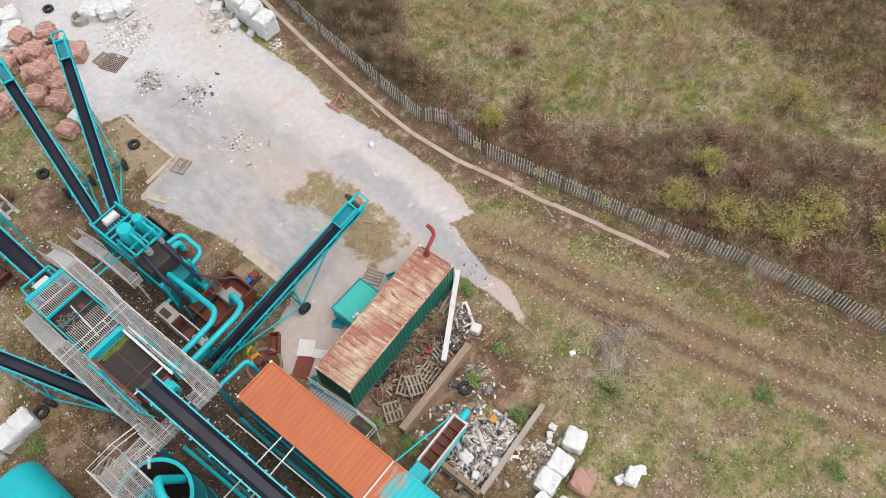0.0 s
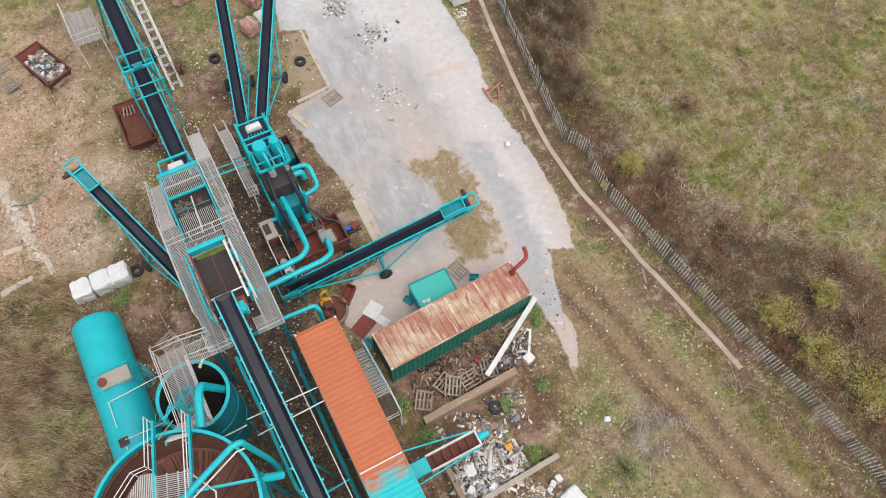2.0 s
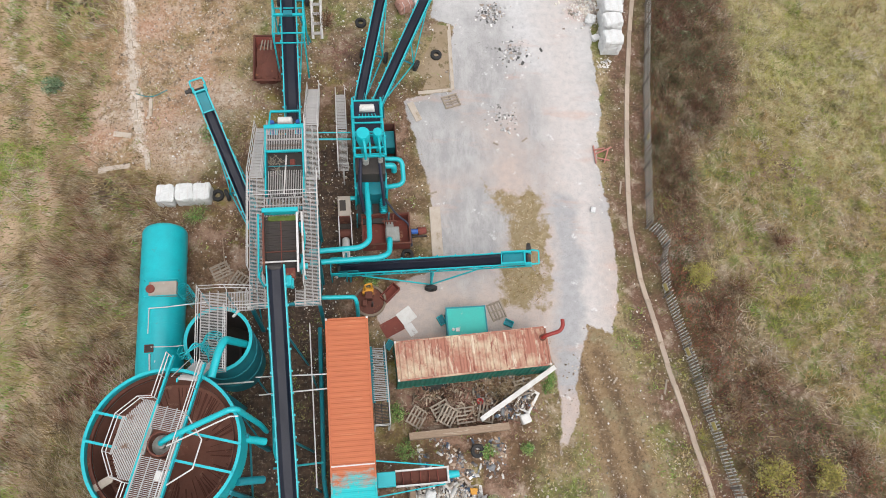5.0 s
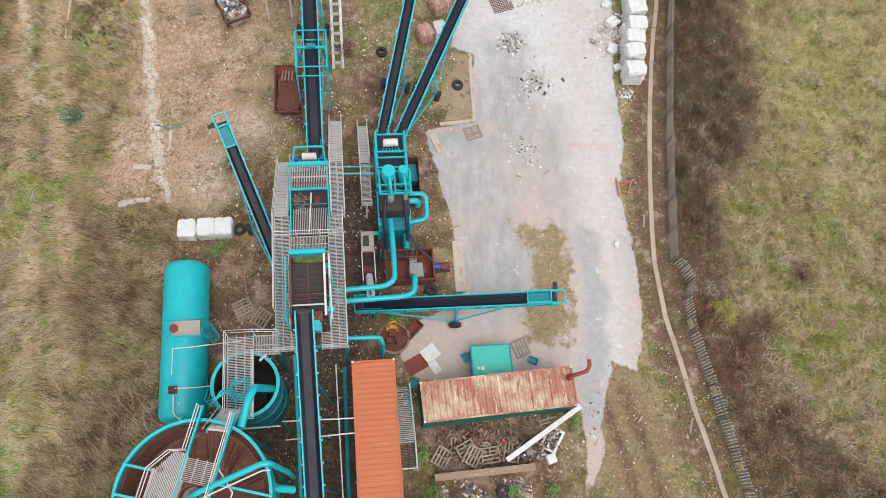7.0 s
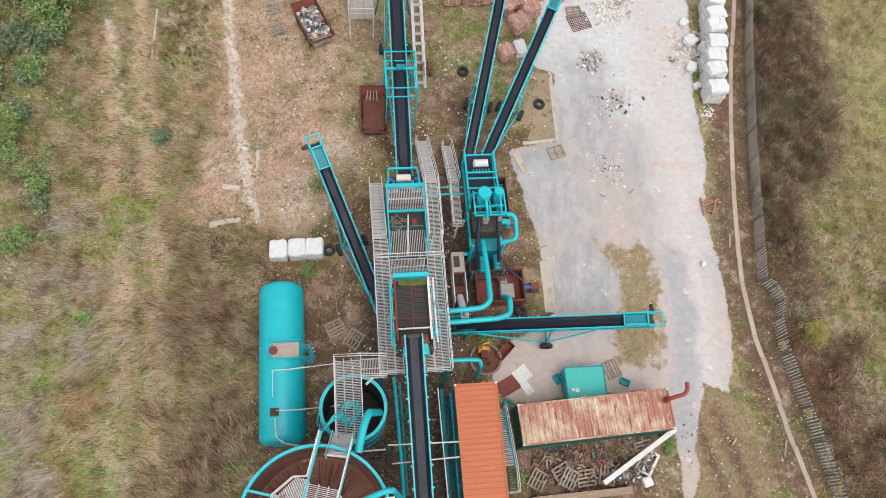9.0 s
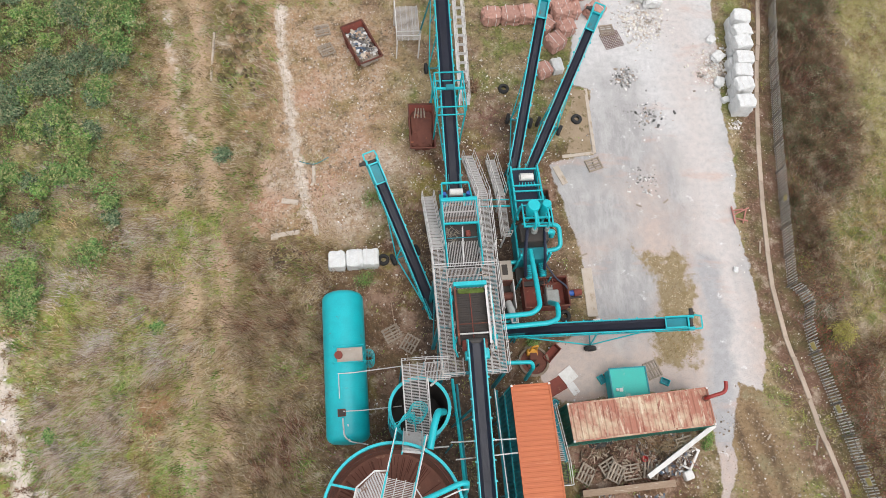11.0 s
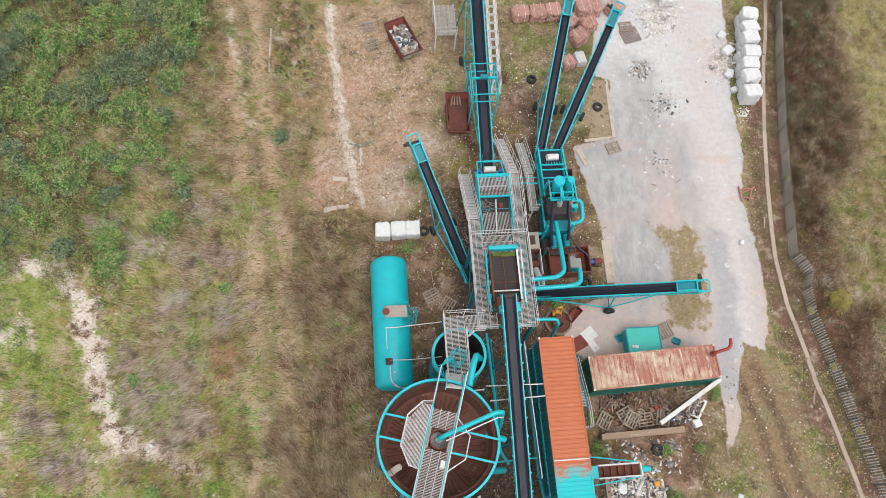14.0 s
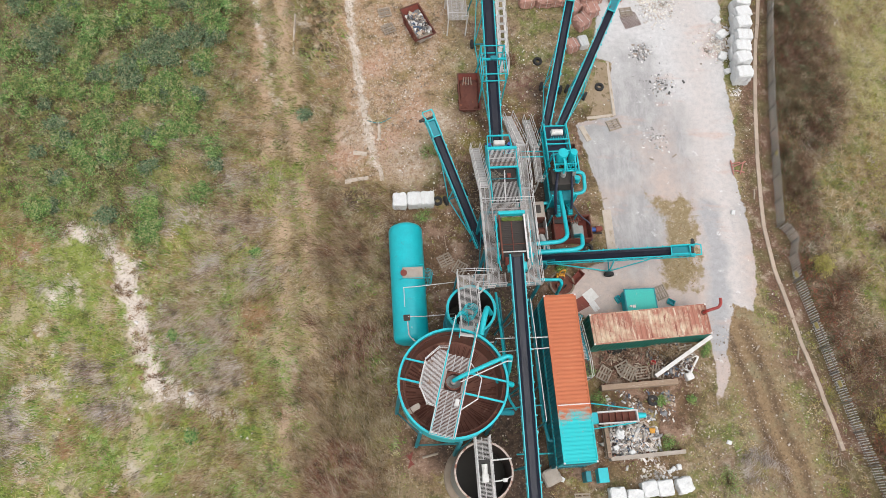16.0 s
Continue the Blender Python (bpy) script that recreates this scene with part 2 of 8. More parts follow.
def lumpy(size, seed, cuts=5, rough=0.06, rounding=0.25):
    """A soft, dented block such as a filled sack or a wrapped bale, standing on z = 0."""
    bm = bmesh.new()
    bmesh.ops.create_cube(bm, size=2)
    bmesh.ops.subdivide_edges(bm, edges=bm.edges[:], cuts=cuts, use_grid_fill=True)
    off = Vector((seed * 7.3, seed * 3.1, seed * 1.7))
    for v in bm.verts:
        p = v.co.copy()
        n = max(abs(p.x), abs(p.y), abs(p.z))
        round_p = p.normalized() * n
        k = (abs(p.x) ** 9 + abs(p.y) ** 9 + abs(p.z) ** 9) ** (1 / 9)
        q = (p / k).lerp(round_p, rounding * 0.15)
        q += noise.noise_vector(p * 1.6 + off) * rough * 2 + noise.noise_vector(p * 4.5 + off) * rough
        v.co = Vector((q.x * size[0] / 2, q.y * size[1] / 2, max((q.z + 1) * size[2] / 2, 0)))
    return bm


def many(name, verts, faces, material, smooth=False):
    """One mesh from arrays of points and of triangles or quads."""
    me = bpy.data.meshes.new(name)
    k = faces.shape[1]
    me.vertices.add(len(verts))
    me.vertices.foreach_set("co", np.ascontiguousarray(verts, dtype=np.float32).ravel())
    me.loops.add(faces.size)
    me.loops.foreach_set("vertex_index", np.ascontiguousarray(faces, dtype=np.int32).ravel())
    me.polygons.add(len(faces))
    me.polygons.foreach_set("loop_start", np.arange(0, faces.size, k, dtype=np.int32))
    me.update(calc_edges=True)
    me.validate()
    me.materials.append(material)
    if smooth:
        me.shade_smooth()
    return me


def rotz(p, q):
    """Points p turned by the angles q about z."""
    c, s = np.cos(q), np.sin(q)
    return np.stack([p[..., 0] * c - p[..., 1] * s, p[..., 0] * s + p[..., 1] * c, p[..., 2]], -1)

# ---- the ground ----
YARD = [(9.2, 21.8), (8.6, 26.3), (8.4, 27.7), (7.3, 32), (6.5, 34.5), (9.9, 35.5), (10.3, 41.3), (8.6, 41.8), (9.5, 47), (8, 62), (21.6, 62), (21.4, 44.3), (20.9, 40), (21.2, 34.4), (20.5, 30.7), (20.7, 28.5), (21.2, 24.3),
        (21.1, 19.9), (20.3, 17.3), (18.8, 18), (18.3, 16.2), (17.7, 13.6), (17.9, 12.3), (16.4, 9.6), (16.7, 12.5), (16.4, 15), (15.8, 17.6), (6.2, 16.6), (4.9, 18.2), (6, 20.6)]
MOSS = [(12.4, 27.8), (13.2, 26.8), (14.1, 24.6), (13.5, 22), (13.2, 19.2), (15.9, 19.2), (16.5, 22), (16.5, 24.6), (15.8, 28), (14.8, 27.1)]
PLANT_EARTH = [(-11, 26), (-6, 29), (-4, 36), (2, 38), (8, 36), (8.5, 22), (5.5, 17), (15, 16), (16.5, 10), (13, 5), (5, 2), (-1, 1), (-9, 4.5), (-10.5, 14)]
BRAMBLE = [(26, 62), (26, 46), (24.9, 37), (24.3, 30), (24.3, 20.5), (25.4, 16.9), (27.2, 8.6), (29.7, 0), (31, -8), (33, -22), (46, -22), (43, -6), (41, 2), (37, 9), (33, 13), (30, 18), (28, 24), (27.3, 31), (30.5, 33), (32.3, 38), (32.5, 47), (31.5, 62)]
FAR_BRAMBLE = [(46, -20), (60, -20), (60, 24), (52, 22), (46, 14), (44, 4)]
WEEDS = [(-52, 22), (-42, 23.5), (-36, 25), (-28, 24), (-25.5, 27.6), (-27, 32.4), (-26.5, 39), (-27, 62), (-52, 62)]
PALE_W = [(-15, 48), (-13.7, 40), (-14.5, 32), (-14.6, 28), (-9.5, 28.5), (-7, 32), (-5, 38), (-4, 48)]
SCRUB = [(-10, 25), (-9.9, 13), (-8, 3), (-9, -8), (-17, -8), (-15.5, 6), (-14, 18), (-14, 26)]
DIRT = [(18.6, 16.2), (19.8, 12.2), (20.8, 7.8), (21.8, 4.6), (22.6, 1.2), (24.2, -3.2), (25.8, -8.1), (30, -20)]
RED_EARTH = [(6.3, 11.6), (13, 11.9), (14.8, 13), (6.4, 13.8)]
CHALK = [(-35.7, 23.3), (-32.8, 22.5), (-31.4, 20.7), (-30.3, 19.5), (-30.7, 18.3), (-29.7, 17.3), (-29, 15.1), (-28.2, 13.2), (-27.3, 11), (-25.5, 9.9), (-23.9, 9.7), (-22.2, 8.8), (-21, 8.3)]
CHALK_ARM = [(-29.6, 17.3), (-27.6, 17.5), (-25.3, 17.7)]
CHALK_SPOTS = [(-35.2, 17.9, 1.2), (-36.4, 15, 0.5), (-35.3, 13.1, 0.55), (-35.2, 11, 0.55), (-37, 9.6, 1.0), (-36.4, 8.2, 0.8), (-35.7, 4.5, 0.8), (-29.2, 3.3, 0.5), (-38.9, 12.7, 0.6), (-26.2, 10.4, 1.2), (-24.6, 9.8, 1.0), (-23, 9.1, 0.9), (-34.6, 23, 0.9), (-26, 25, 0.7), (-30.6, 20.2, 0.8)]
GRAVEL_SPOTS = [(-20.2, 19.2, 1.3), (-21.6, 20.2, 1.0), (-26.1, 13.2, 0.9), (-22.6, 15.2, 0.9), (-22, 11.6, 0.8), (-8.3, 30.3, 2.0), (-5.6, 34.3, 1.5), (-18.5, 27, 1.2), (-13.2, 33, 1.4), (-17, 12, 0.8)]


FENCE = [(30.4, -9.0), (29.4, -2.5), (28.3, 2.6), (27.0, 7.6), (25.9, 12.2), (25.1, 16.4), (24.2, 19.9), (24.1, 22.2), (24.5, 23.4), (24.1, 24.4), (23.5, 24.9), (23.9, 29.5), (24.6, 36.5), (25.6, 44.0), (27.4, 56.0)]


TRACK = [(-13.5, -8), (-14.6, 5), (-15.6, 15), (-16.6, 25), (-18.6, 35), (-20.8, 48), (-23, 62)]


def inside(poly, x, y):
    """Metres from the polygon's edge, positive inside it."""
    p = np.array(poly, float)
    q = np.roll(p, -1, 0)
    d = np.full(x.shape, 1e9)
    wind = np.zeros(x.shape, bool)
    for (ax, ay), (bx, by) in zip(p, q):
        ex, ey = bx - ax, by - ay
        t = np.clip(((x - ax) * ex + (y - ay) * ey) / (ex * ex + ey * ey), 0, 1)
        d = np.minimum(d, np.hypot(x - ax - t * ex, y - ay - t * ey))
        c = ((ay > y) != (by > y)) & (x < ex * (y - ay) / (ey if abs(ey) > 1e-9 else 1e-9) + ax)
        wind ^= c
    return np.where(wind, d, -d)


def beside(line, x, y, half):
    d = np.full(x.shape, 1e9)
    for (ax, ay), (bx, by) in zip(line, line[1:]):
        ex, ey = bx - ax, by - ay
        t = np.clip(((x - ax) * ex + (y - ay) * ey) / (ex * ex + ey * ey), 0, 1)
        d = np.minimum(d, np.hypot(x - ax - t * ex, y - ay - t * ey))
    return half - d


def waves(x, y):
    """Gentle unevenness of open ground."""
    return 0.05 * np.sin(x * 0.9 + 1.3 * np.sin(y * 0.5)) + 0.05 * np.sin(y * 1.1 + 1.7 * np.sin(x * 0.37)) + 0.12 * np.sin(x * 0.21 + 0.6) * np.sin(y * 0.17 + 1.1)


def level(x, y):
    """The ground's height."""
    open_land = np.clip(-inside(YARD, x, y) / 3, 0, 1) * np.clip(-inside(PLANT_EARTH, x, y) / 4 + 0.15, 0, 1)
    z = waves(x, y) * open_land
    z += 0.9 * np.exp(-((x + 35.3) ** 2 + (y - 17.7) ** 2) / 3.5) + 0.6 * np.exp(-((x + 36.8) ** 2 + (y - 9.8) ** 2) / 6) + 0.35 * np.exp(-((x + 17.5) ** 2 / 2 + (y - 42) ** 2 / 12))
    z -= 0.12 * np.clip(beside(DIRT, x, y, 1.6), 0, 1) * np.clip(-inside(YARD, x, y), 0, 1)
    return z - 0.002


axis_x = np.concatenate([[-2500, -900, -350, -150, -80], np.arange(-54, 62, 0.4), [85, 150, 350, 900, 2500]])
axis_y = np.concatenate([[-2500, -900, -350, -150, -70, -40], np.arange(-24, 64, 0.4), [85, 150, 350, 900, 2500]])
gx, gy = np.meshgrid(axis_x, axis_y)
gz = np.where((abs(gx) < 70) & (abs(gy) < 70), level(gx, gy), 0)
nx, ny = len(axis_x), len(axis_y)
idx = np.arange(nx * ny).reshape(ny, nx)
quads = np.stack([idx[:-1, :-1], idx[:-1, 1:], idx[1:, 1:], idx[1:, :-1]], -1).reshape(-1, 4)

EARTH = bpy.data.materials.new("yard_and_waste_ground")
EARTH.use_nodes = True
nt = EARTH.node_tree


def zone(name):
    a = nt.nodes.new("ShaderNodeAttribute")
    a.attribute_name = name
    return a.outputs["Fac"]


def edge_of(name, scale, wobble, soft, shift=0.0):
    """0 to 1 across a zone's ragged edge."""
    n = nt.nodes.new("ShaderNodeMath")
    n.operation = "MULTIPLY_ADD"
    nt.links.new(noise_at(nt, scale, 6, 0.65), n.inputs[0])
    n.inputs[1].default_value = 2 * wobble
    nt.links.new(zone(name), n.inputs[2])
    return ramp(nt, n.outputs[0], wobble - soft + shift, wobble + soft + shift)


n_big, n_mid, n_fine, n_grain = noise_at(nt, 0.09, 4), noise_at(nt, 0.45, 6, 0.7), noise_at(nt, 2.2, 6, 0.7), noise_at(nt, 14, 4, 0.7)
n_patch, n_other = noise_at(nt, 0.21, 6, 0.65), noise_at(nt, 0.37, 6, 0.7)
olive = mix(nt, ramp(nt, n_mid, 0.44, 0.56), (0.15, 0.165, 0.045), (0.29, 0.22, 0.12))
olive = mix(nt, ramp(nt, n_patch, 0.5, 0.6), olive, (0.19, 0.125, 0.08))
olive = mix(nt, ramp(nt, n_fine, 0.52, 0.68), olive, (0.11, 0.09, 0.05))
ground_c = mix(nt, edge_of("pale_meadow", 0.2, 4.0, 2.5), olive, mix(nt, ramp(nt, n_mid, 0.42, 0.58), (0.4, 0.34, 0.17), (0.3, 0.27, 0.1)))
green_c = mix(nt, ramp(nt, n_mid, 0.49, 0.58), (0.2, 0.24, 0.05), (0.36, 0.3, 0.19))
green_c = mix(nt, ramp(nt, n_patch, 0.52, 0.6), green_c, (0.27, 0.15, 0.075))
green_c = mix(nt, ramp(nt, n_other, 0.56, 0.66), green_c, (0.42, 0.37, 0.29))
ground_c = mix(nt, edge_of("west_field", 0.15, 8.0, 4.0), ground_c, green_c)
straw_c = mix(nt, ramp(nt, n_other, 0.42, 0.58), (0.36, 0.225, 0.125), (0.235, 0.155, 0.075))
straw_c = mix(nt, ramp(nt, n_fine, 0.54, 0.68), straw_c, (0.42, 0.33, 0.25))
straw_c = mix(nt, ramp(nt, n_patch, 0.53, 0.62), straw_c, (0.21, 0.19, 0.07))
ground_c = mix(nt, edge_of("straw", 0.25, 5.0, 2.6), ground_c, straw_c)
pale_c = mix(nt, ramp(nt, n_fine, 0.42, 0.64), (0.33, 0.205, 0.12), (0.42, 0.325, 0.24))
pale_c = mix(nt, ramp(nt, n_mid, 0.5, 0.62), pale_c, (0.235, 0.17, 0.08))
ground_c = mix(nt, edge_of("pale", 0.4, 3.0, 1.6), ground_c, pale_c)
weed_c = mix(nt, ramp(nt, n_other, 0.42, 0.56), (0.07, 0.085, 0.03), (0.27, 0.215, 0.115))
ground_c = mix(nt, edge_of("weeds", 0.22, 7.0, 3.0, 1.5), ground_c, weed_c)
scrub_c = mix(nt, ramp(nt, n_fine, 0.4, 0.62), (0.2, 0.145, 0.1), (0.26, 0.225, 0.11))
ground_c = mix(nt, edge_of("scrub", 0.3, 4.0, 2.6), ground_c, scrub_c)
bramble_c = mix(nt, ramp(nt, n_mid, 0.42, 0.6), (0.11, 0.055, 0.04), (0.13, 0.1, 0.055))
bramble_c = mix(nt, ramp(nt, n_other, 0.52, 0.62), bramble_c, (0.12, 0.085, 0.052))
ground_c = mix(nt, edge_of("bramble", 0.3, 4.0, 1.6), ground_c, bramble_c)
plant_c = mix(nt, ramp(nt, n_mid, 0.42, 0.58), (0.1, 0.053, 0.032), (0.15, 0.093, 0.048))
plant_c = mix(nt, ramp(nt, n_other, 0.49, 0.58), plant_c, (0.24, 0.15, 0.105))
plant_c = mix(nt, ramp(nt, n_patch, 0.54, 0.62), plant_c, (0.18, 0.15, 0.04))
ground_c = mix(nt, edge_of("plant_earth", 0.35, 3.0, 1.6), ground_c, plant_c)
ground_c = mix(nt, edge_of("red_earth", 0.9, 2.4, 0.9), ground_c, mix(nt, ramp(nt, n_fine, 0.42, 0.58), (0.15, 0.07, 0.055), (0.2, 0.135, 0.09)))
# brown verge earth; its dark tone also stands in for shade at the fence
verge_c = mix(nt, ramp(nt, n_other, 0.45, 0.58), (0.14, 0.078, 0.052), (0.12, 0.095, 0.042))
ground_c = mix(nt, edge_of("verge", 0.5, 1.0, 0.5), ground_c, verge_c)
growth = noise_at(nt, 0.85, 8, 0.75)
ground_c = mix(nt, ramp(nt, growth, 0.48, 0.38), ground_c, mix(nt, 0.6, ground_c, (0.045, 0.035, 0.018)))
ground_c = mix(nt, ramp(nt, growth, 0.53, 0.66), ground_c, mix(nt, 0.45, ground_c, (0.55, 0.46, 0.36)))
dirt_c = mix(nt, ramp(nt, n_fine, 0.38, 0.62), (0.25, 0.17, 0.095), (0.2, 0.135, 0.075))
dirt_c = mix(nt, ramp(nt, n_mid, 0.52, 0.66), dirt_c, (0.216, 0.19, 0.111))
ground_c = mix(nt, edge_of("dirt", 0.5, 1.2, 0.9), ground_c, dirt_c)
ground_c = mix(nt, edge_of("rut", 1.5, 0.5, 0.25), ground_c, (0.115, 0.075, 0.043))
ground_c = mix(nt, edge_of("track_crown", 0.6, 1.0, 0.5), ground_c, mix(nt, ramp(nt, n_fine, 0.4, 0.6), (0.17, 0.16, 0.045), (0.13, 0.09, 0.045)))
track_c = mix(nt, ramp(nt, n_fine, 0.4, 0.62), (0.46, 0.33, 0.23), (0.33, 0.23, 0.145))
ground_c = mix(nt, edge_of("old_track", 0.5, 1.2, 0.7), ground_c, track_c)
ruddy_c = mix(nt, ramp(nt, n_fine, 0.42, 0.58), (0.34, 0.19, 0.12), (0.44, 0.3, 0.22))
ground_c = mix(nt, edge_of("ruddy", 0.6, 2.6, 1.0), ground_c, ruddy_c)
ground_c = mix(nt, edge_of("gravel", 0.7, 1.8, 0.8), ground_c, mix(nt, ramp(nt, n_fine, 0.42, 0.6), (0.46, 0.38, 0.3), (0.3, 0.2, 0.13)))
# shade under the plant, put into the earth colour; two small dark patches share it
ground_c = mix(nt, edge_of("shade_dark_earth", 0.6, 1.0, 0.6), ground_c, mix(nt, ramp(nt, n_fine, 0.4, 0.6), (0.042, 0.029, 0.022), (0.105, 0.065, 0.044)))
ground_c = mix(nt, edge_of("chalk", 0.9, 1.4, 0.25), ground_c, mix(nt, ramp(nt, n_fine, 0.5, 0.66), (0.57, 0.5, 0.43), (0.42, 0.34, 0.27)))
tar = mix(nt, ramp(nt, n_other, 0.4, 0.6), (0.4, 0.385, 0.375), (0.3, 0.295, 0.29))
tar = mix(nt, ramp(nt, noise_at(nt, 0.28, 7, 0.72, (1, 0.6, 1)), 0.53, 0.66), tar, (0.49, 0.475, 0.465))
tar = mix(nt, ramp(nt, noise_at(nt, 0.5, 6, 0.6, (1, 0.22, 1)), 0.53, 0.62), tar, (0.33, 0.33, 0.335))
tar = mix(nt, edge_of("white_dust", 0.35, 3.0, 2.0), tar, mix(nt, ramp(nt, n_fine, 0.35, 0.65), (0.56, 0.545, 0.535), (0.44, 0.43, 0.425)))
tar = mix(nt, edge_of("pink", 0.4, 2.5, 1.6), tar, mix(nt, ramp(nt, n_fine, 0.4, 0.65), (0.46, 0.375, 0.33), (0.38, 0.33, 0.305)))
grey_c = mix(nt, ramp(nt, noise_at(nt, 1.3, 7, 0.75, (1, 0.4, 1)), 0.42, 0.62), (0.31, 0.3, 0.295), (0.41, 0.395, 0.385))
tar = mix(nt, edge_of("grey_patch", 0.3, 3.0, 1.1), tar, grey_c)
tar = mix(nt, edge_of("worn_lane", 0.3, 2.0, 1.2), tar, mix(nt, ramp(nt, n_fine, 0.4, 0.7), (0.52, 0.475, 0.45), (0.42, 0.4, 0.39)))
tar = mix(nt, edge_of("asphalt", 0.6, 1.2, 0.35), tar, mix(nt, ramp(nt, n_fine, 0.35, 0.7), (0.38, 0.375, 0.375), (0.31, 0.3, 0.3)))
tar = mix(nt, ramp(nt, noise_at(nt, 0.33, 6, 0.6, (0.35, 1, 1)), 0.56, 0.64), tar, mix(nt, 0.45, tar, (0.5, 0.33, 0.26)))
tar = mix(nt, ramp(nt, noise_at(nt, 0.8, 7, 0.7), 0.62, 0.7), tar, (0.64, 0.63, 0.62))
tar = mix(nt, ramp(nt, n_fine, 0.64, 0.76), tar, (0.27, 0.255, 0.245))
tar = mix(nt, edge_of("ash", 1.2, 1.2, 0.6), tar, mix(nt, ramp(nt, n_fine, 0.4, 0.6), (0.22, 0.215, 0.21), (0.4, 0.39, 0.38)))
tar = mix(nt, edge_of("moss", 0.8, 2.4, 0.25), tar, mix(nt, ramp(nt, n_fine, 0.4, 0.62), (0.22, 0.165, 0.085), (0.3, 0.24, 0.15)))
mottle = noise_at(nt, 5.5, 5, 0.75)
ground_c = mix(nt, ramp(nt, mottle, 0.56, 0.68), ground_c, mix(nt, 0.5, ground_c, (0.48, 0.41, 0.32)))
ground_c = mix(nt, ramp(nt, mottle, 0.46, 0.34), ground_c, mix(nt, 0.75, ground_c, (0.045, 0.035, 0.022)))
yard_edge = edge_of("yard", 1.1, 0.45, 0.06)
ground_c = mix(nt, yard_edge, ground_c, tar)
ground_c = mix(nt, ramp(nt, n_grain, 0.52, 0.8), ground_c, mix(nt, 0.5, ground_c, (0.09, 0.07, 0.05)))
gb = nt.nodes["Principled BSDF"]
nt.links.new(ground_c, gb.inputs["Base Color"])
gb.inputs["Roughness"].default_value = 0.92
gb.inputs["Specular IOR Level"].default_value = 0.25
bp = nt.nodes.new("ShaderNodeBump")
bp.inputs["Strength"].default_value, bp.inputs["Distance"].default_value = 0.7, 0.06
nt.links.new(mix(nt, yard_edge, n_fine, mix(nt, 0.8, n_fine, (0.5, 0.5, 0.5))), bp.inputs["Height"])
nt.links.new(bp.outputs[0], gb.inputs["Normal"])

ground_me = many("ground", np.stack([gx, gy, gz], -1).reshape(-1, 3), quads, EARTH, True)
fx, fy = gx.ravel(), gy.ravel()
# outline of the ground painted dark for shade beneath tower, tanks and belts
PLANT_SHADE = [(-6, 5), (-1.5, 2), (2.8, 2.5), (1.9, 17.5), (4, 23), (5.5, 29), (2, 31), (-3.2, 30), (-3.4, 18), (-6.5, 15)]
RUT = [(18.5, 16.1), (19.8, 12.2), (20.7, 7.8), (21.8, 4.9), (22.3, 1.7), (23.9, -3.2), (25.3, -8.1), (28, -18)]
ASPHALT = [(17.3, 14.5), (17.6, 18), (17.9, 22), (17.7, 26.5)]
LANE = [(19.6, 17), (18.8, 18), (19, 26), (18.6, 34), (18.2, 44), (18, 62)]
KERB = [(29.5, -9), (27.8, -2.5), (26.2, 4.9), (25.4, 9.0), (24.2, 14), (23.3, 18.3), (22.7, 21.2), (22.4, 25), (22.6, 29), (23.2, 35), (24.1, 41.5), (25.2, 47.5), (27.5, 60)]
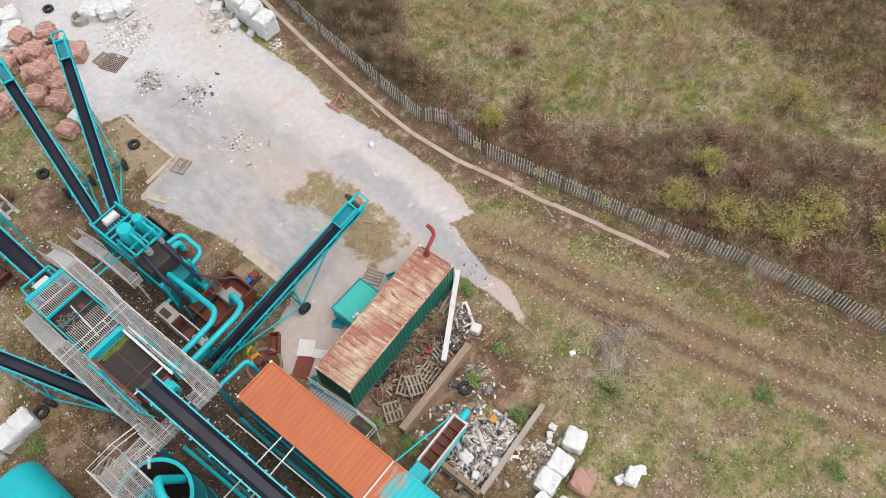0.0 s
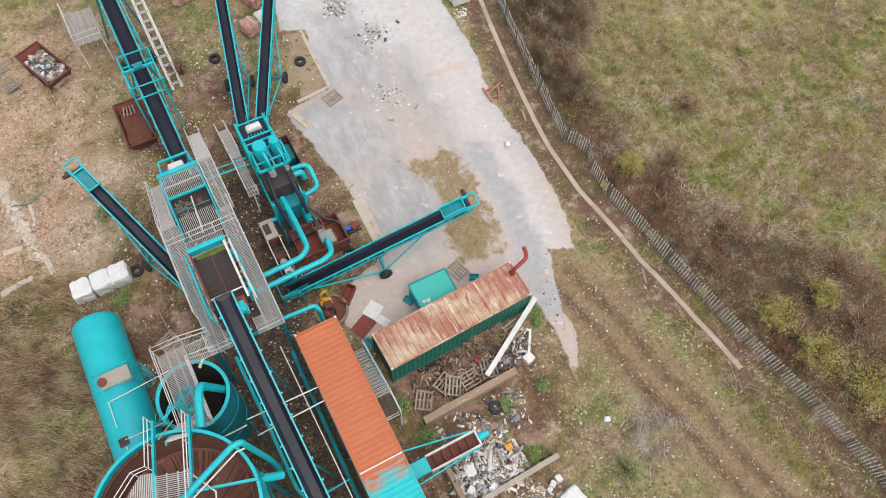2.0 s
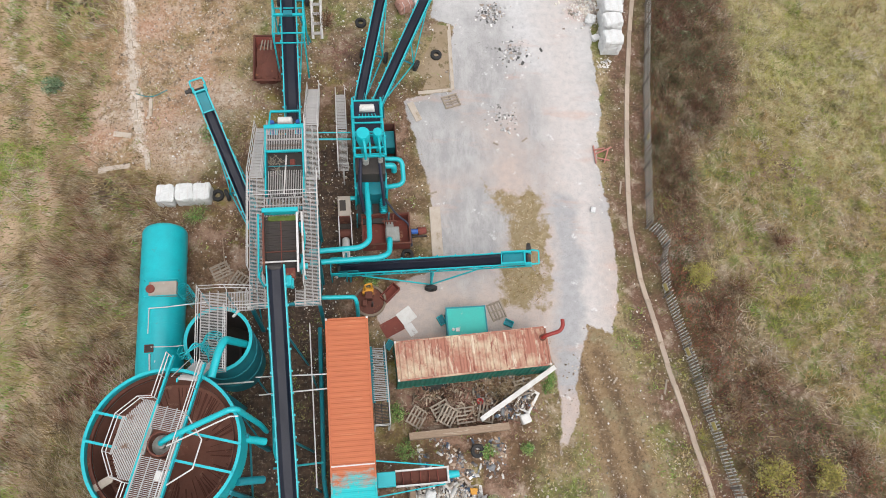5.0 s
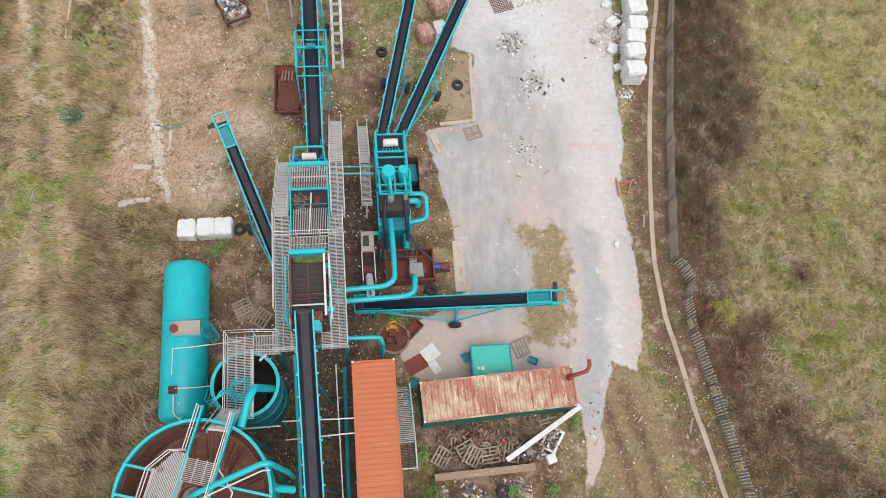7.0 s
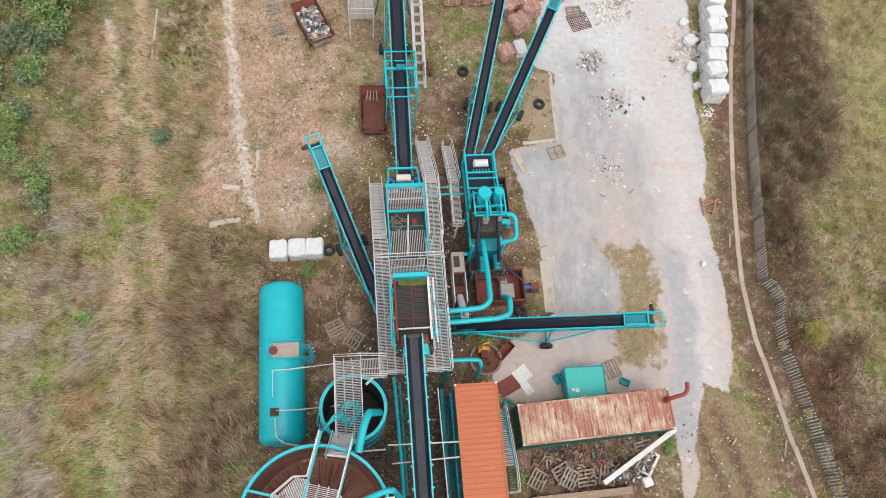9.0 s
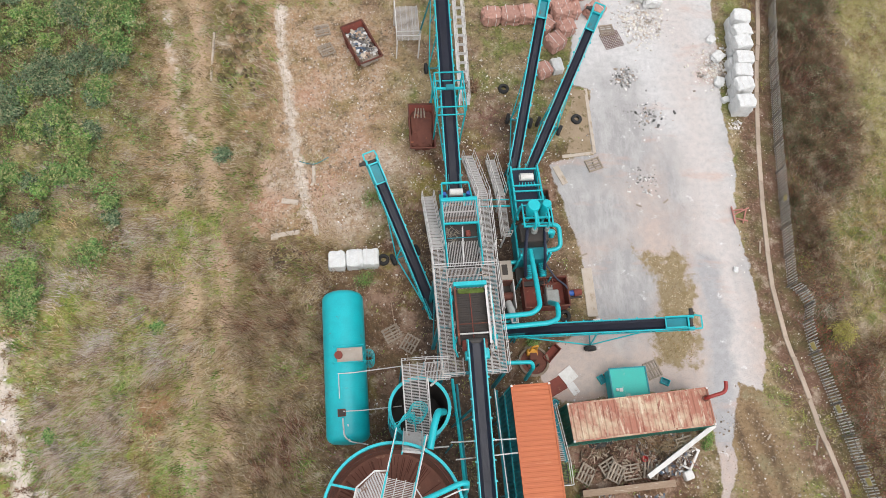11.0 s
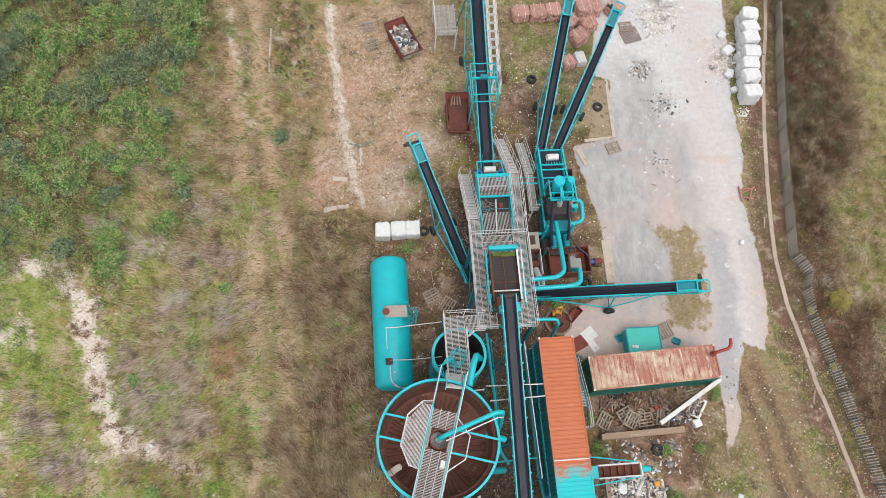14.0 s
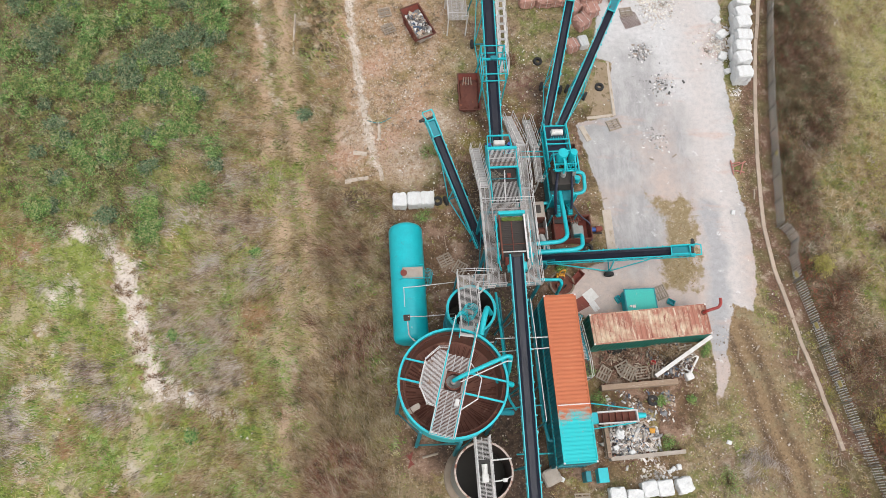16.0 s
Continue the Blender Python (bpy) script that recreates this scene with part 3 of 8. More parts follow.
for zone_name, d in (("yard", inside(YARD, fx, fy)), ("moss", np.maximum(inside(MOSS, fx, fy), 0.4 - np.hypot((fx - 12.7) / 1.0, (fy - 28.1) / 0.7))), ("plant_earth", inside(PLANT_EARTH, fx, fy)),
                     ("bramble", np.maximum(inside(BRAMBLE, fx, fy), inside(FAR_BRAMBLE, fx, fy))), ("weeds", inside(WEEDS, fx, fy)), ("pale", inside(PALE_W, fx, fy)), ("scrub", inside(SCRUB, fx, fy)),
                     ("dirt", np.maximum(beside(DIRT, fx, fy, 2.2), -9)), ("chalk", np.maximum.reduce([beside(CHALK, fx, fy, 0.75), beside(CHALK_ARM, fx, fy, 0.35), beside([(-14.3, 48), (-13.6, 42), (-12.7, 37), (-11.6, 31.5), (-11.0, 29.3)], fx, fy, 0.32), beside([(-23, 47), (-20.6, 37.5), (-20, 35)], fx, fy, 0.12), *[r - np.hypot(fx - p, fy - q) for p, q, r in CHALK_SPOTS]])),
                     ("west_field", -16 - fx), ("straw", np.minimum(np.minimum(fx + 25.5, -10.5 - fx), fy - 23)), ("red_earth", np.maximum.reduce([inside(RED_EARTH, fx, fy), 1.6 - np.hypot(fx - 2.2, (fy - 38.3) * 0.9), 1.0 - np.hypot(fx + 1.2, fy - 38.5)])), ("gravel", np.maximum.reduce([r - np.hypot(fx - p, fy - q) for p, q, r in GRAVEL_SPOTS])), ("ruddy", np.maximum.reduce([2.0 - np.hypot(fx + 14.6, (fy - 31.8) * 0.8), 1.8 - np.hypot(fx + 9.6, fy - 31.5), 1.4 - np.hypot(fx + 7.2, fy - 35), 1.2 - np.hypot(fx + 11.5, fy - 40), 1.0 - np.hypot(fx + 16.8, fy - 27)])), ("ash", np.maximum(0.9 - np.hypot(fx - 13.3, fy - 42.5), 0.5 - np.hypot(fx - 14.9, fy - 39))), ("rut", np.maximum(beside([(p - 0.75, q) for p, q in RUT], fx, fy, 0.3), beside([(p + 0.85, q) for p, q in RUT], fx, fy, 0.3))), ("verge", np.maximum(beside(KERB, fx, fy, 1.5), beside(FENCE, fx, fy, 1.0))),
                     ("grey_patch", np.maximum.reduce([2.6 - np.hypot((fx - 9.8) * 0.8, fy - 30.5), 2.4 - np.hypot((fx - 11.2) * 0.9, (fy - 25) * 0.6), 2.6 - np.hypot(fx - 12.6, (fy - 37.5) * 0.55), 1.6 - np.hypot((fx - 16.3) * 1.2, (fy - 33) * 0.35)])), ("pale_meadow", 9 - np.hypot((fx - 42) * 0.85, (fy - 46) * 0.6)), ("pink", np.maximum(21.5 - np.hypot((fx - 9) * 1.2, fy - 8), 4.4 - np.hypot(fx - 15.4, (fy - 30.5) * 0.8))), ("worn_lane", beside(LANE, fx, fy, 1.5)), ("white_dust", np.maximum(9 - np.hypot((fx - 16) * 1.1, (fy - 47) * 0.75), 3 - np.hypot(fx - 19, fy - 33))), ("old_track", np.maximum(beside(TRACK, fx, fy, 0.8), beside([(p - 2.2, q) for p, q in TRACK], fx, fy, 0.6))), ("track_crown", np.maximum(beside([(p - 1.15, q) for p, q in TRACK], fx, fy, 0.55), beside([(p + 1.6, q) for p, q in TRACK], fx, fy, 0.5))), ("shade_dark_earth", np.maximum(inside(PLANT_SHADE, fx, fy), np.maximum(1.0 - np.hypot(fx - 3.4, fy - 37.4), 1.3 - np.hypot((fx + 12.4) * 0.7, fy - 26.6)))), ("asphalt", beside(ASPHALT, fx, fy, 0.9))):
    layer = ground_me.attributes.new(zone_name, "FLOAT", "POINT")
    layer.data.foreach_set("value", np.clip(d, -9, 9).astype(np.float32))
ground = tagged(new("ground", ground_me), "dusty grey yard, brown mud and rough winter grass", "ground", kind="structure")


def ground_z(x, y):
    return float(level(np.array([float(x)]), np.array([float(y)]))[0])


# ---- plants of the waste ground ----
rng = np.random.default_rng(7)


def scatter(n, box_, keep):
    """n random places in a box that a test of (x, y) keeps."""
    x = rng.uniform(box_[0], box_[2], n)
    y = rng.uniform(box_[1], box_[3], n)
    k = keep(x, y) > rng.uniform(0, 1, n)
    return x[k], y[k]


def clump(x, y):
    """Patchiness from 0 to 1."""
    return np.clip(0.5 + 0.5 * np.sin(x * 0.55 + 2 * np.sin(y * 0.31)) * np.sin(y * 0.6 + 2 * np.sin(x * 0.27 + 1)) + 0.25 * np.sin(x * 1.7 + y * 1.3), 0, 1)


def blades(name, x, y, per, length, width, lean, spread, material, label, lift=0.0, comb=0.0, heading=None):
    """Tufts of bent blades or stalks: each blade a strip of two tapering pieces."""
    n = len(x) * per
    bx = np.repeat(x, per) + rng.normal(0, spread, n)
    by = np.repeat(y, per) + rng.normal(0, spread, n)
    bz = level(bx, by) + rng.uniform(0, 1, n) * lift
    h = rng.uniform(length[0], length[1], n)
    w = rng.uniform(width[0], width[1], n)
    tilt = radians(90) - np.radians(rng.uniform(lean[0], lean[1], n))
    turn = np.repeat(rng.uniform(0, math.tau, len(x)), per) * 0.3 + rng.uniform(0, math.tau, n)
    if comb:
        turn = np.repeat(rng.uniform(0, math.tau, len(x)), per) + rng.normal(0, comb, n)
    if heading is not None:
        turn = radians(heading) + np.repeat(0.5 * np.sin(x * 0.23 + 1.4 * np.sin(y * 0.19)) + rng.normal(0, 0.3, len(x)), per) + rng.normal(0, comb or 0.35, n)
    p = np.zeros((n, 5, 3))
    p[:, 0, 0], p[:, 1, 0] = -w / 2, w / 2
    p[:, 2, 0], p[:, 3, 0] = w * 0.4, -w * 0.4
    mid = 0.55
    p[:, 2, 1] = p[:, 3, 1] = h * mid * np.cos(tilt) * 0.8
    p[:, 2, 2] = p[:, 3, 2] = h * mid * np.sin(tilt)
    p[:, 4, 1] = h * np.cos(tilt) * 1.05
    p[:, 4, 2] = h * np.sin(tilt) * 0.85
    p = rotz(p, turn[:, None]) + np.stack([bx, by, bz], -1)[:, None, :]
    base = np.arange(n)[:, None] * 5
    tri = np.concatenate([base + [0, 1, 2], base + [0, 2, 3], base + [3, 2, 4]], 0)
    return tagged(new(name, many(name, p.reshape(-1, 3), tri, material)), label, "grass", kind="stuff")


def off_yard(x, y):
    return (inside(YARD, x, y) < -0.3) & (beside(KERB, x, y, 0.5) < 0) & (beside(FENCE, x, y, 0.55) < 0) & (beside(DIRT, x, y, 1.9) < 0)


STRAW = foliage("dry_straw_grass", [(0.44, 0.34, 0.22), (0.3, 0.2, 0.11), (0.58, 0.5, 0.39), (0.22, 0.14, 0.075)], [(0.3, 0.2, 0.1), (0.2, 0.16, 0.05), (0.42, 0.32, 0.2), (0.17, 0.1, 0.05)])
PALE_STALK = foliage("bleached_stalks", [(0.44, 0.38, 0.33), (0.34, 0.28, 0.235), (0.52, 0.47, 0.42), (0.22, 0.155, 0.12)], [(0.36, 0.27, 0.2), (0.27, 0.18, 0.12), (0.46, 0.4, 0.34), (0.17, 0.1, 0.07)], 0.25)
OLIVE = foliage("olive_winter_grass", [(0.18, 0.25, 0.0438), (0.283, 0.325, 0.075), (0.116, 0.175, 0.0312), (0.386, 0.35, 0.138)], [(0.438, 0.312, 0.163), (0.283, 0.2, 0.0813), (0.592, 0.463, 0.288), (0.18, 0.138, 0.0562)], 0.3, spots=[(0.206, 0.338, 0.0625), (0.129, 0.237, 0.0438), (0.283, 0.375, 0.1), (0.0901, 0.15, 0.0375)], spot_scale=0.5)
MEADOW = foliage("meadow_grass_blades", [(0.25, 0.25, 0.04), (0.33, 0.3, 0.07), (0.17, 0.18, 0.035), (0.38, 0.32, 0.13)], [(0.34, 0.22, 0.09), (0.24, 0.15, 0.065), (0.42, 0.34, 0.22), (0.19, 0.15, 0.05)], 0.12, 0.46, 0.54, spots=[(0.2, 0.27, 0.04), (0.14, 0.2, 0.035), (0.28, 0.3, 0.07), (0.1, 0.13, 0.03)], spot_scale=0.3)
TWIG = foliage("bramble_twigs", [(0.2, 0.09, 0.052), (0.27, 0.14, 0.085), (0.1, 0.045, 0.03), (0.42, 0.33, 0.24)], [(0.25, 0.19, 0.09), (0.38, 0.32, 0.22), (0.13, 0.1, 0.04), (0.28, 0.2, 0.12)], 0.2)
CANE = foliage("bramble_canes", [(0.14, 0.058, 0.04), (0.18, 0.078, 0.052), (0.065, 0.032, 0.023), (0.22, 0.14, 0.1)], [(0.16, 0.11, 0.055), (0.2, 0.15, 0.095), (0.08, 0.06, 0.03), (0.17, 0.085, 0.055)], 0.25)
LEAF = foliage("bramble_leaves", [(0.07, 0.09, 0.028), (0.14, 0.09, 0.04), (0.24, 0.085, 0.05), (0.29, 0.09, 0.06)], [(0.2, 0.19, 0.055), (0.09, 0.12, 0.035), (0.26, 0.21, 0.08), (0.15, 0.07, 0.04)], 0.2, spots=[(0.05, 0.075, 0.03), (0.09, 0.12, 0.05), (0.2, 0.07, 0.045), (0.035, 0.045, 0.02)], spot_scale=0.45)
DARK_LEAF = foliage("dark_evergreen_leaves", [(0.05, 0.075, 0.035), (0.09, 0.125, 0.055), (0.15, 0.075, 0.05), (0.12, 0.15, 0.08)], [(0.17, 0.08, 0.05), (0.1, 0.1, 0.045), (0.07, 0.09, 0.04), (0.2, 0.13, 0.08)], 0.5)
WEED_LEAF = foliage("weed_leaves", [(0.117, 0.26, 0.052), (0.208, 0.364, 0.0975), (0.078, 0.169, 0.052), (0.312, 0.39, 0.143)], [(0.26, 0.286, 0.091), (0.338, 0.325, 0.13), (0.13, 0.182, 0.065), (0.195, 0.169, 0.065)], 0.35)
FRESH = foliage("fresh_grass", [(0.264, 0.333, 0.0576), (0.356, 0.371, 0.0896), (0.171, 0.243, 0.0448), (0.422, 0.384, 0.128)], [(0.185, 0.333, 0.064), (0.264, 0.397, 0.102), (0.119, 0.218, 0.0448), (0.343, 0.384, 0.128)], 0.12)
GREEN_LEAF = foliage("bright_green_leaves", [(0.128, 0.256, 0.0704), (0.205, 0.346, 0.109), (0.064, 0.141, 0.0422), (0.307, 0.371, 0.141), (0.154, 0.307, 0.0896)], [(0.205, 0.256, 0.0768), (0.282, 0.282, 0.102), (0.102, 0.179, 0.0512), (0.333, 0.282, 0.141), (0.0768, 0.115, 0.0448)], 0.5)
GREY_LEAF = foliage("grey_green_leaves", [(0.115, 0.178, 0.0978), (0.172, 0.241, 0.144), (0.0575, 0.103, 0.0517), (0.23, 0.287, 0.172)], [(0.172, 0.207, 0.092), (0.103, 0.184, 0.0805), (0.0575, 0.103, 0.046), (0.276, 0.265, 0.138)], 0.5)
LIME = foliage("yellowish_shrub_leaves", [(0.34, 0.31, 0.07), (0.27, 0.26, 0.07), (0.42, 0.35, 0.1), (0.26, 0.22, 0.09)])

x, y = scatter(22000, (24, -18, 60, 60), lambda x, y: off_yard(x, y) * (inside(BRAMBLE, x, y) < -0.5) * (0.35 + 0.65 * clump(x, y)) * (x > 24.5))
blades("meadow_grass", x, y, 11, (0.16, 0.5), (0.022, 0.05), (25, 78), 0.2, MEADOW, "rough olive meadow grass beyond the fence")
PALE_GRASS = foliage("pale_meadow_grass_blades", [(0.44, 0.39, 0.2), (0.37, 0.36, 0.13), (0.5, 0.44, 0.28), (0.3, 0.28, 0.1)], [(0.34, 0.35, 0.1), (0.42, 0.36, 0.2), (0.26, 0.27, 0.08), (0.46, 0.38, 0.24)], 0.25)
x, y = scatter(9000, (31, 24, 58, 62), lambda x, y: np.clip((9 - np.hypot((x - 42) * 0.85, (y - 46) * 0.6)) / 4 + 0.2, 0, 1) * (inside(BRAMBLE, x, y) < -0.3) * (0.4 + 0.6 * clump(x * 1.2, y)))
blades("pale_meadow_grass", x, y, 9, (0.18, 0.5), (0.022, 0.05), (35, 82), 0.22, PALE_GRASS, "pale bleached grass farther out in the meadow")
x, y = scatter(5500, (24, -18, 60, 60), lambda x, y: off_yard(x, y) * (x > 25) * clump(y * 0.8 + 5, x))
blades("dead_stalks", x, y, 14, (0.35, 1.0), (0.014, 0.028), (40, 84), 0.28, STRAW, "bleached dead stalks in the meadow")
x, y = scatter(24000, (-52, -10, -10, 60), lambda x, y: (0.3 + 0.7 * clump(x + 3, y)) * (beside(CHALK, x, y, 0.75) < 0) * (inside(PALE_W, x, y) < 0))
blades("field_grass", x, y, 8, (0.18, 0.55), (0.025, 0.06), (25, 78), 0.2, OLIVE, "patchy green and straw field grass", 0.0, 0.5, 105)
x, y = scatter(2600, (-52, -10, -14, 30), lambda x, y: (np.clip(clump(x * 0.6 + 9, y * 0.8) * 2 - 0.9, 0, 1)) * (beside(CHALK, x, y, 0.5) < 0))
blades("field_stalks", x, y, 12, (0.5, 1.4), (0.016, 0.03), (60, 86), 0.3, STRAW, "mats of bleached dead stalks in the field", 0.1, 0.3, 108)
x, y = scatter(7000, (-26, -8, -9, 48), lambda x, y: off_yard(x, y) * (0.15 + clump(y, x)) * (beside(TRACK, x, y, 0.6) < 0) * (beside(TRACK, x + 2.2, y, 0.5) < 0) * (inside(PALE_W, x, y) < -0.2))
blades("straw_grass", x, y, 10, (0.35, 1.0), (0.018, 0.04), (30, 82), 0.25, STRAW, "flattened dry straw grass along the old track", 0.0, 0.6, 110)
x, y = scatter(4300, (-20, -8, -8, 30), lambda x, y: np.clip(inside(SCRUB, x, y) / 4 + clump(x * 0.9, y * 0.9) * 1.2 - 0.35, 0, 1))
blades("scrub_twigs", x, y, 14, (0.5, 1.5), (0.015, 0.04), (15, 75), 0.3, TWIG, "brown tangled scrub beside the tanks", 0.25, 0.5, 60)
x, y = scatter(3000, (-20, -8, -8, 30), lambda x, y: np.clip(inside(SCRUB, x, y) / 4 + clump(x * 0.8 + 3, y * 1.1) * 1.3 - 0.5, 0, 1))
blades("scrub_grass", x, y, 10, (0.2, 0.6), (0.02, 0.045), (30, 80), 0.25, OLIVE, "olive grass between the brown scrub", 0.0, 0.5, 80)
x, y = scatter(5200, (15, -18, 31, 20), lambda x, y: off_yard(x, y) * (beside(KERB, x, y, 0.6) < 0) * np.clip(clump(x, y) * 1.1, 0, 1) * (inside(BRAMBLE, x, y) < 0.3))
blades("verge_grass", x, y, 8, (0.1, 0.34), (0.015, 0.04), (30, 80), 0.15, OLIVE, "thin grass on the muddy verge")
x, y = scatter(3400, (12, 13, 21, 30), lambda x, y: (inside(MOSS, x, y) > 0.1) * 0.8)
blades("moss_tufts", x, y, 6, (0.05, 0.16), (0.02, 0.04), (40, 85), 0.1, STRAW, "dry moss and grass tufts on the tarmac")
x, y = scatter(4500, (-12, -2, 18, 39), lambda x, y: off_yard(x, y) * np.clip(clump(x * 1.3, y * 1.2) - 0.25, 0, 1))
blades("plant_yard_grass", x, y, 6, (0.08, 0.3), (0.015, 0.04), (30, 80), 0.15, OLIVE, "thin grass and weeds round the plant")
x, y = scatter(9000, (-16, 24, 0, 60), lambda x, y: (inside(YARD, x, y) < -0.5) * np.clip(clump(x * 1.1, y * 0.9) - 0.15, 0, 1))
blades("rubble_grass", x, y, 6, (0.08, 0.3), (0.015, 0.04), (30, 85), 0.16, STRAW, "sparse dry grass over rubble")

spot = np.array([(-22, 11.6), (-22.9, 15.2), (-25.4, 13.6), (-29.9, 9.1), (-23.2, 24.3), (-24.7, 30.4), (-22.2, 28.2), (-27.9, 24.6), (-21, 24), (-28.4, 32.3), (-30, 26.5), (-36.5, 7), (-19.8, 20), (-26, 16), (-32, 12), (-24, 20)])
x, y = (np.repeat(spot[:, k], 20) + rng.normal(0, 0.75, len(spot) * 20) for k in (0, 1))
blades("stalk_mats", x, y, 26, (0.6, 1.5), (0.02, 0.036), (70, 88), 0.25, PALE_STALK, "mats of bleached flattened stalks in the field", 0.12, 0.22, 108)
x, y = scatter(700, (-46, -8, -12, 46), lambda x, y: np.clip(clump(x * 0.8 + 2, y * 0.7) * 1.6 - 0.75, 0, 1) * (beside(CHALK, x, y, 0.7) < 0) * (beside(TRACK, x, y, 0.6) < 0))
blades("flattened_stalks", x, y, 20, (0.5, 1.4), (0.015, 0.028), (66, 88), 0.24, PALE_STALK, "combed fans of flattened pale stalks", 0.08, 0.25, 108)
x, y = scatter(1250, (24.5, -18, 56, 60), lambda x, y: np.clip(clump(x * 0.7, y * 0.8 + 3) * 1.5 - 0.45, 0, 1) * off_yard(x, y))
blades("meadow_stalks", x, y, 20, (0.4, 1.2), (0.012, 0.026), (55, 88), 0.3, PALE_STALK, "combed fans of pale stalks and bare canes beyond the fence", 0.25, 0.6)
x, y = scatter(7600, (-46, -8, -17, 30), lambda x, y: np.clip(clump(x * 0.9, y * 0.8 + 4) * 2 - 0.8, 0, 1) * (beside(CHALK, x, y, 0.3) < 0))
blades("green_tufts", x, y, 14, (0.15, 0.5), (0.03, 0.06), (20, 75), 0.26, FRESH, "fresh green grass tufts in the field")
x, y = scatter(1200, (-41, 7, -21, 25), lambda x, y: (np.maximum(beside(CHALK, x, y, 0.9), beside(CHALK_ARM, x, y, 0.6)) > 0) * 0.5)
blades("gully_tufts", x[:130], y[:130], 34, (0.12, 0.34), (0.03, 0.06), (20, 80), 0.13, TWIG, "dark tufts along the chalk gully")


x, y = 19.3 + rng.normal(0, 1.0, 42), 5.2 + rng.normal(0, 0.8, 42)
blades("straw_mound", x, y, 20, (0.4, 1.1), (0.014, 0.03), (45, 85), 0.2, PALE_STALK, "mound of bleached grass beside the dirt track", 0.15, 0.5, 150)


def thicket(name, x, y, height, per_twig, per_leaf, leaf_size, leaf_mat, label):
    """A tangle of arching twigs with small leaves through it."""
    n = len(x)
    blades(name + "_twigs", x, y, per_twig, (height * 0.6, height * 1.3), (0.018, 0.042), (15, 75), 0.3, CANE, label + ", bare twigs", height * 0.3)
    m = n * per_leaf
    lx, ly = np.repeat(x, per_leaf) + rng.normal(0, 0.4, m), np.repeat(y, per_leaf) + rng.normal(0, 0.4, m)
    lz = level(lx, ly) + height * (0.15 + 0.85 * np.sqrt(rng.uniform(0, 1, m))) * (0.25 + 0.75 * clump(lx * 1.9, ly * 1.9))
    s = rng.uniform(0.5, 1.2, m) * leaf_size
    quad = np.zeros((m, 4, 3))
    quad[:, 0, 1], quad[:, 2, 1] = -s, s
    quad[:, 1, 0], quad[:, 3, 0] = s * 0.55, -s * 0.55
    quad[:, 1, 2] = quad[:, 3, 2] = s * 0.25
    a = rng.normal(0, 0.5, (m, 1))
    quad = np.stack([quad[..., 0], quad[..., 1] * np.cos(a) - quad[..., 2] * np.sin(a), quad[..., 1] * np.sin(a) + quad[..., 2] * np.cos(a)], -1)
    quad = rotz(quad, rng.uniform(0, math.tau, (m, 1))) + np.stack([lx, ly, lz], -1)[:, None, :]
    return tagged(new(name, many(name, quad.reshape(-1, 3), np.arange(m * 4).reshape(m, 4), leaf_mat)), label, "brambles", kind="stuff")


x, y = scatter(13000, (24, -20, 60, 60), lambda x, y: (np.maximum(inside(BRAMBLE, x, y), inside(FAR_BRAMBLE, x, y)) > 0.4) * (0.45 + 0.55 * clump(x, y)))
thicket("brambles", x, y, 1.0, 7, 15, 0.08, LEAF, "brown winter brambles behind the fence")
# low growth added behind the pales, standing in for the shade in their gaps
x, y = scatter(2000, (23, -10, 32, 58), lambda x, y: (beside(FENCE, x, y, 1.5) > 0) * (beside(FENCE, x, y, 0.35) < 0) * (beside(KERB, x, y, 2.2) < beside(FENCE, x, y, 1.5)) * (0.35 + 0.65 * clump(x * 2, y * 2)))
thicket("hedge_bottom", x, y, 0.7, 6, 28, 0.07, LEAF, "brown and green undergrowth filling the shaded gaps behind the fence")
x, y = scatter(2100, (25, 27, 33, 62), lambda x, y: (inside(BRAMBLE, x, y) > 0.5) * (clump(x * 0.7, y * 0.7) > 0.3) * (x < 29.5 + 2.5 * clump(x, y)))
thicket("dark_thicket", x, y, 1.7, 8, 36, 0.07, DARK_LEAF, "dark dense thicket behind the fence")
x, y = scatter(5600, (-52, 18, -22, 56), lambda x, y: np.clip(inside(WEEDS, x, y) / 9 + clump(x * 1.1, y * 1.1) * 2.2 - 0.95, 0, 1) * (inside(WEEDS, x, y) > -4))
thicket("weed_bed", x, y, 0.9, 8, 28, 0.08, WEED_LEAF, "green leafy weeds over the mound")


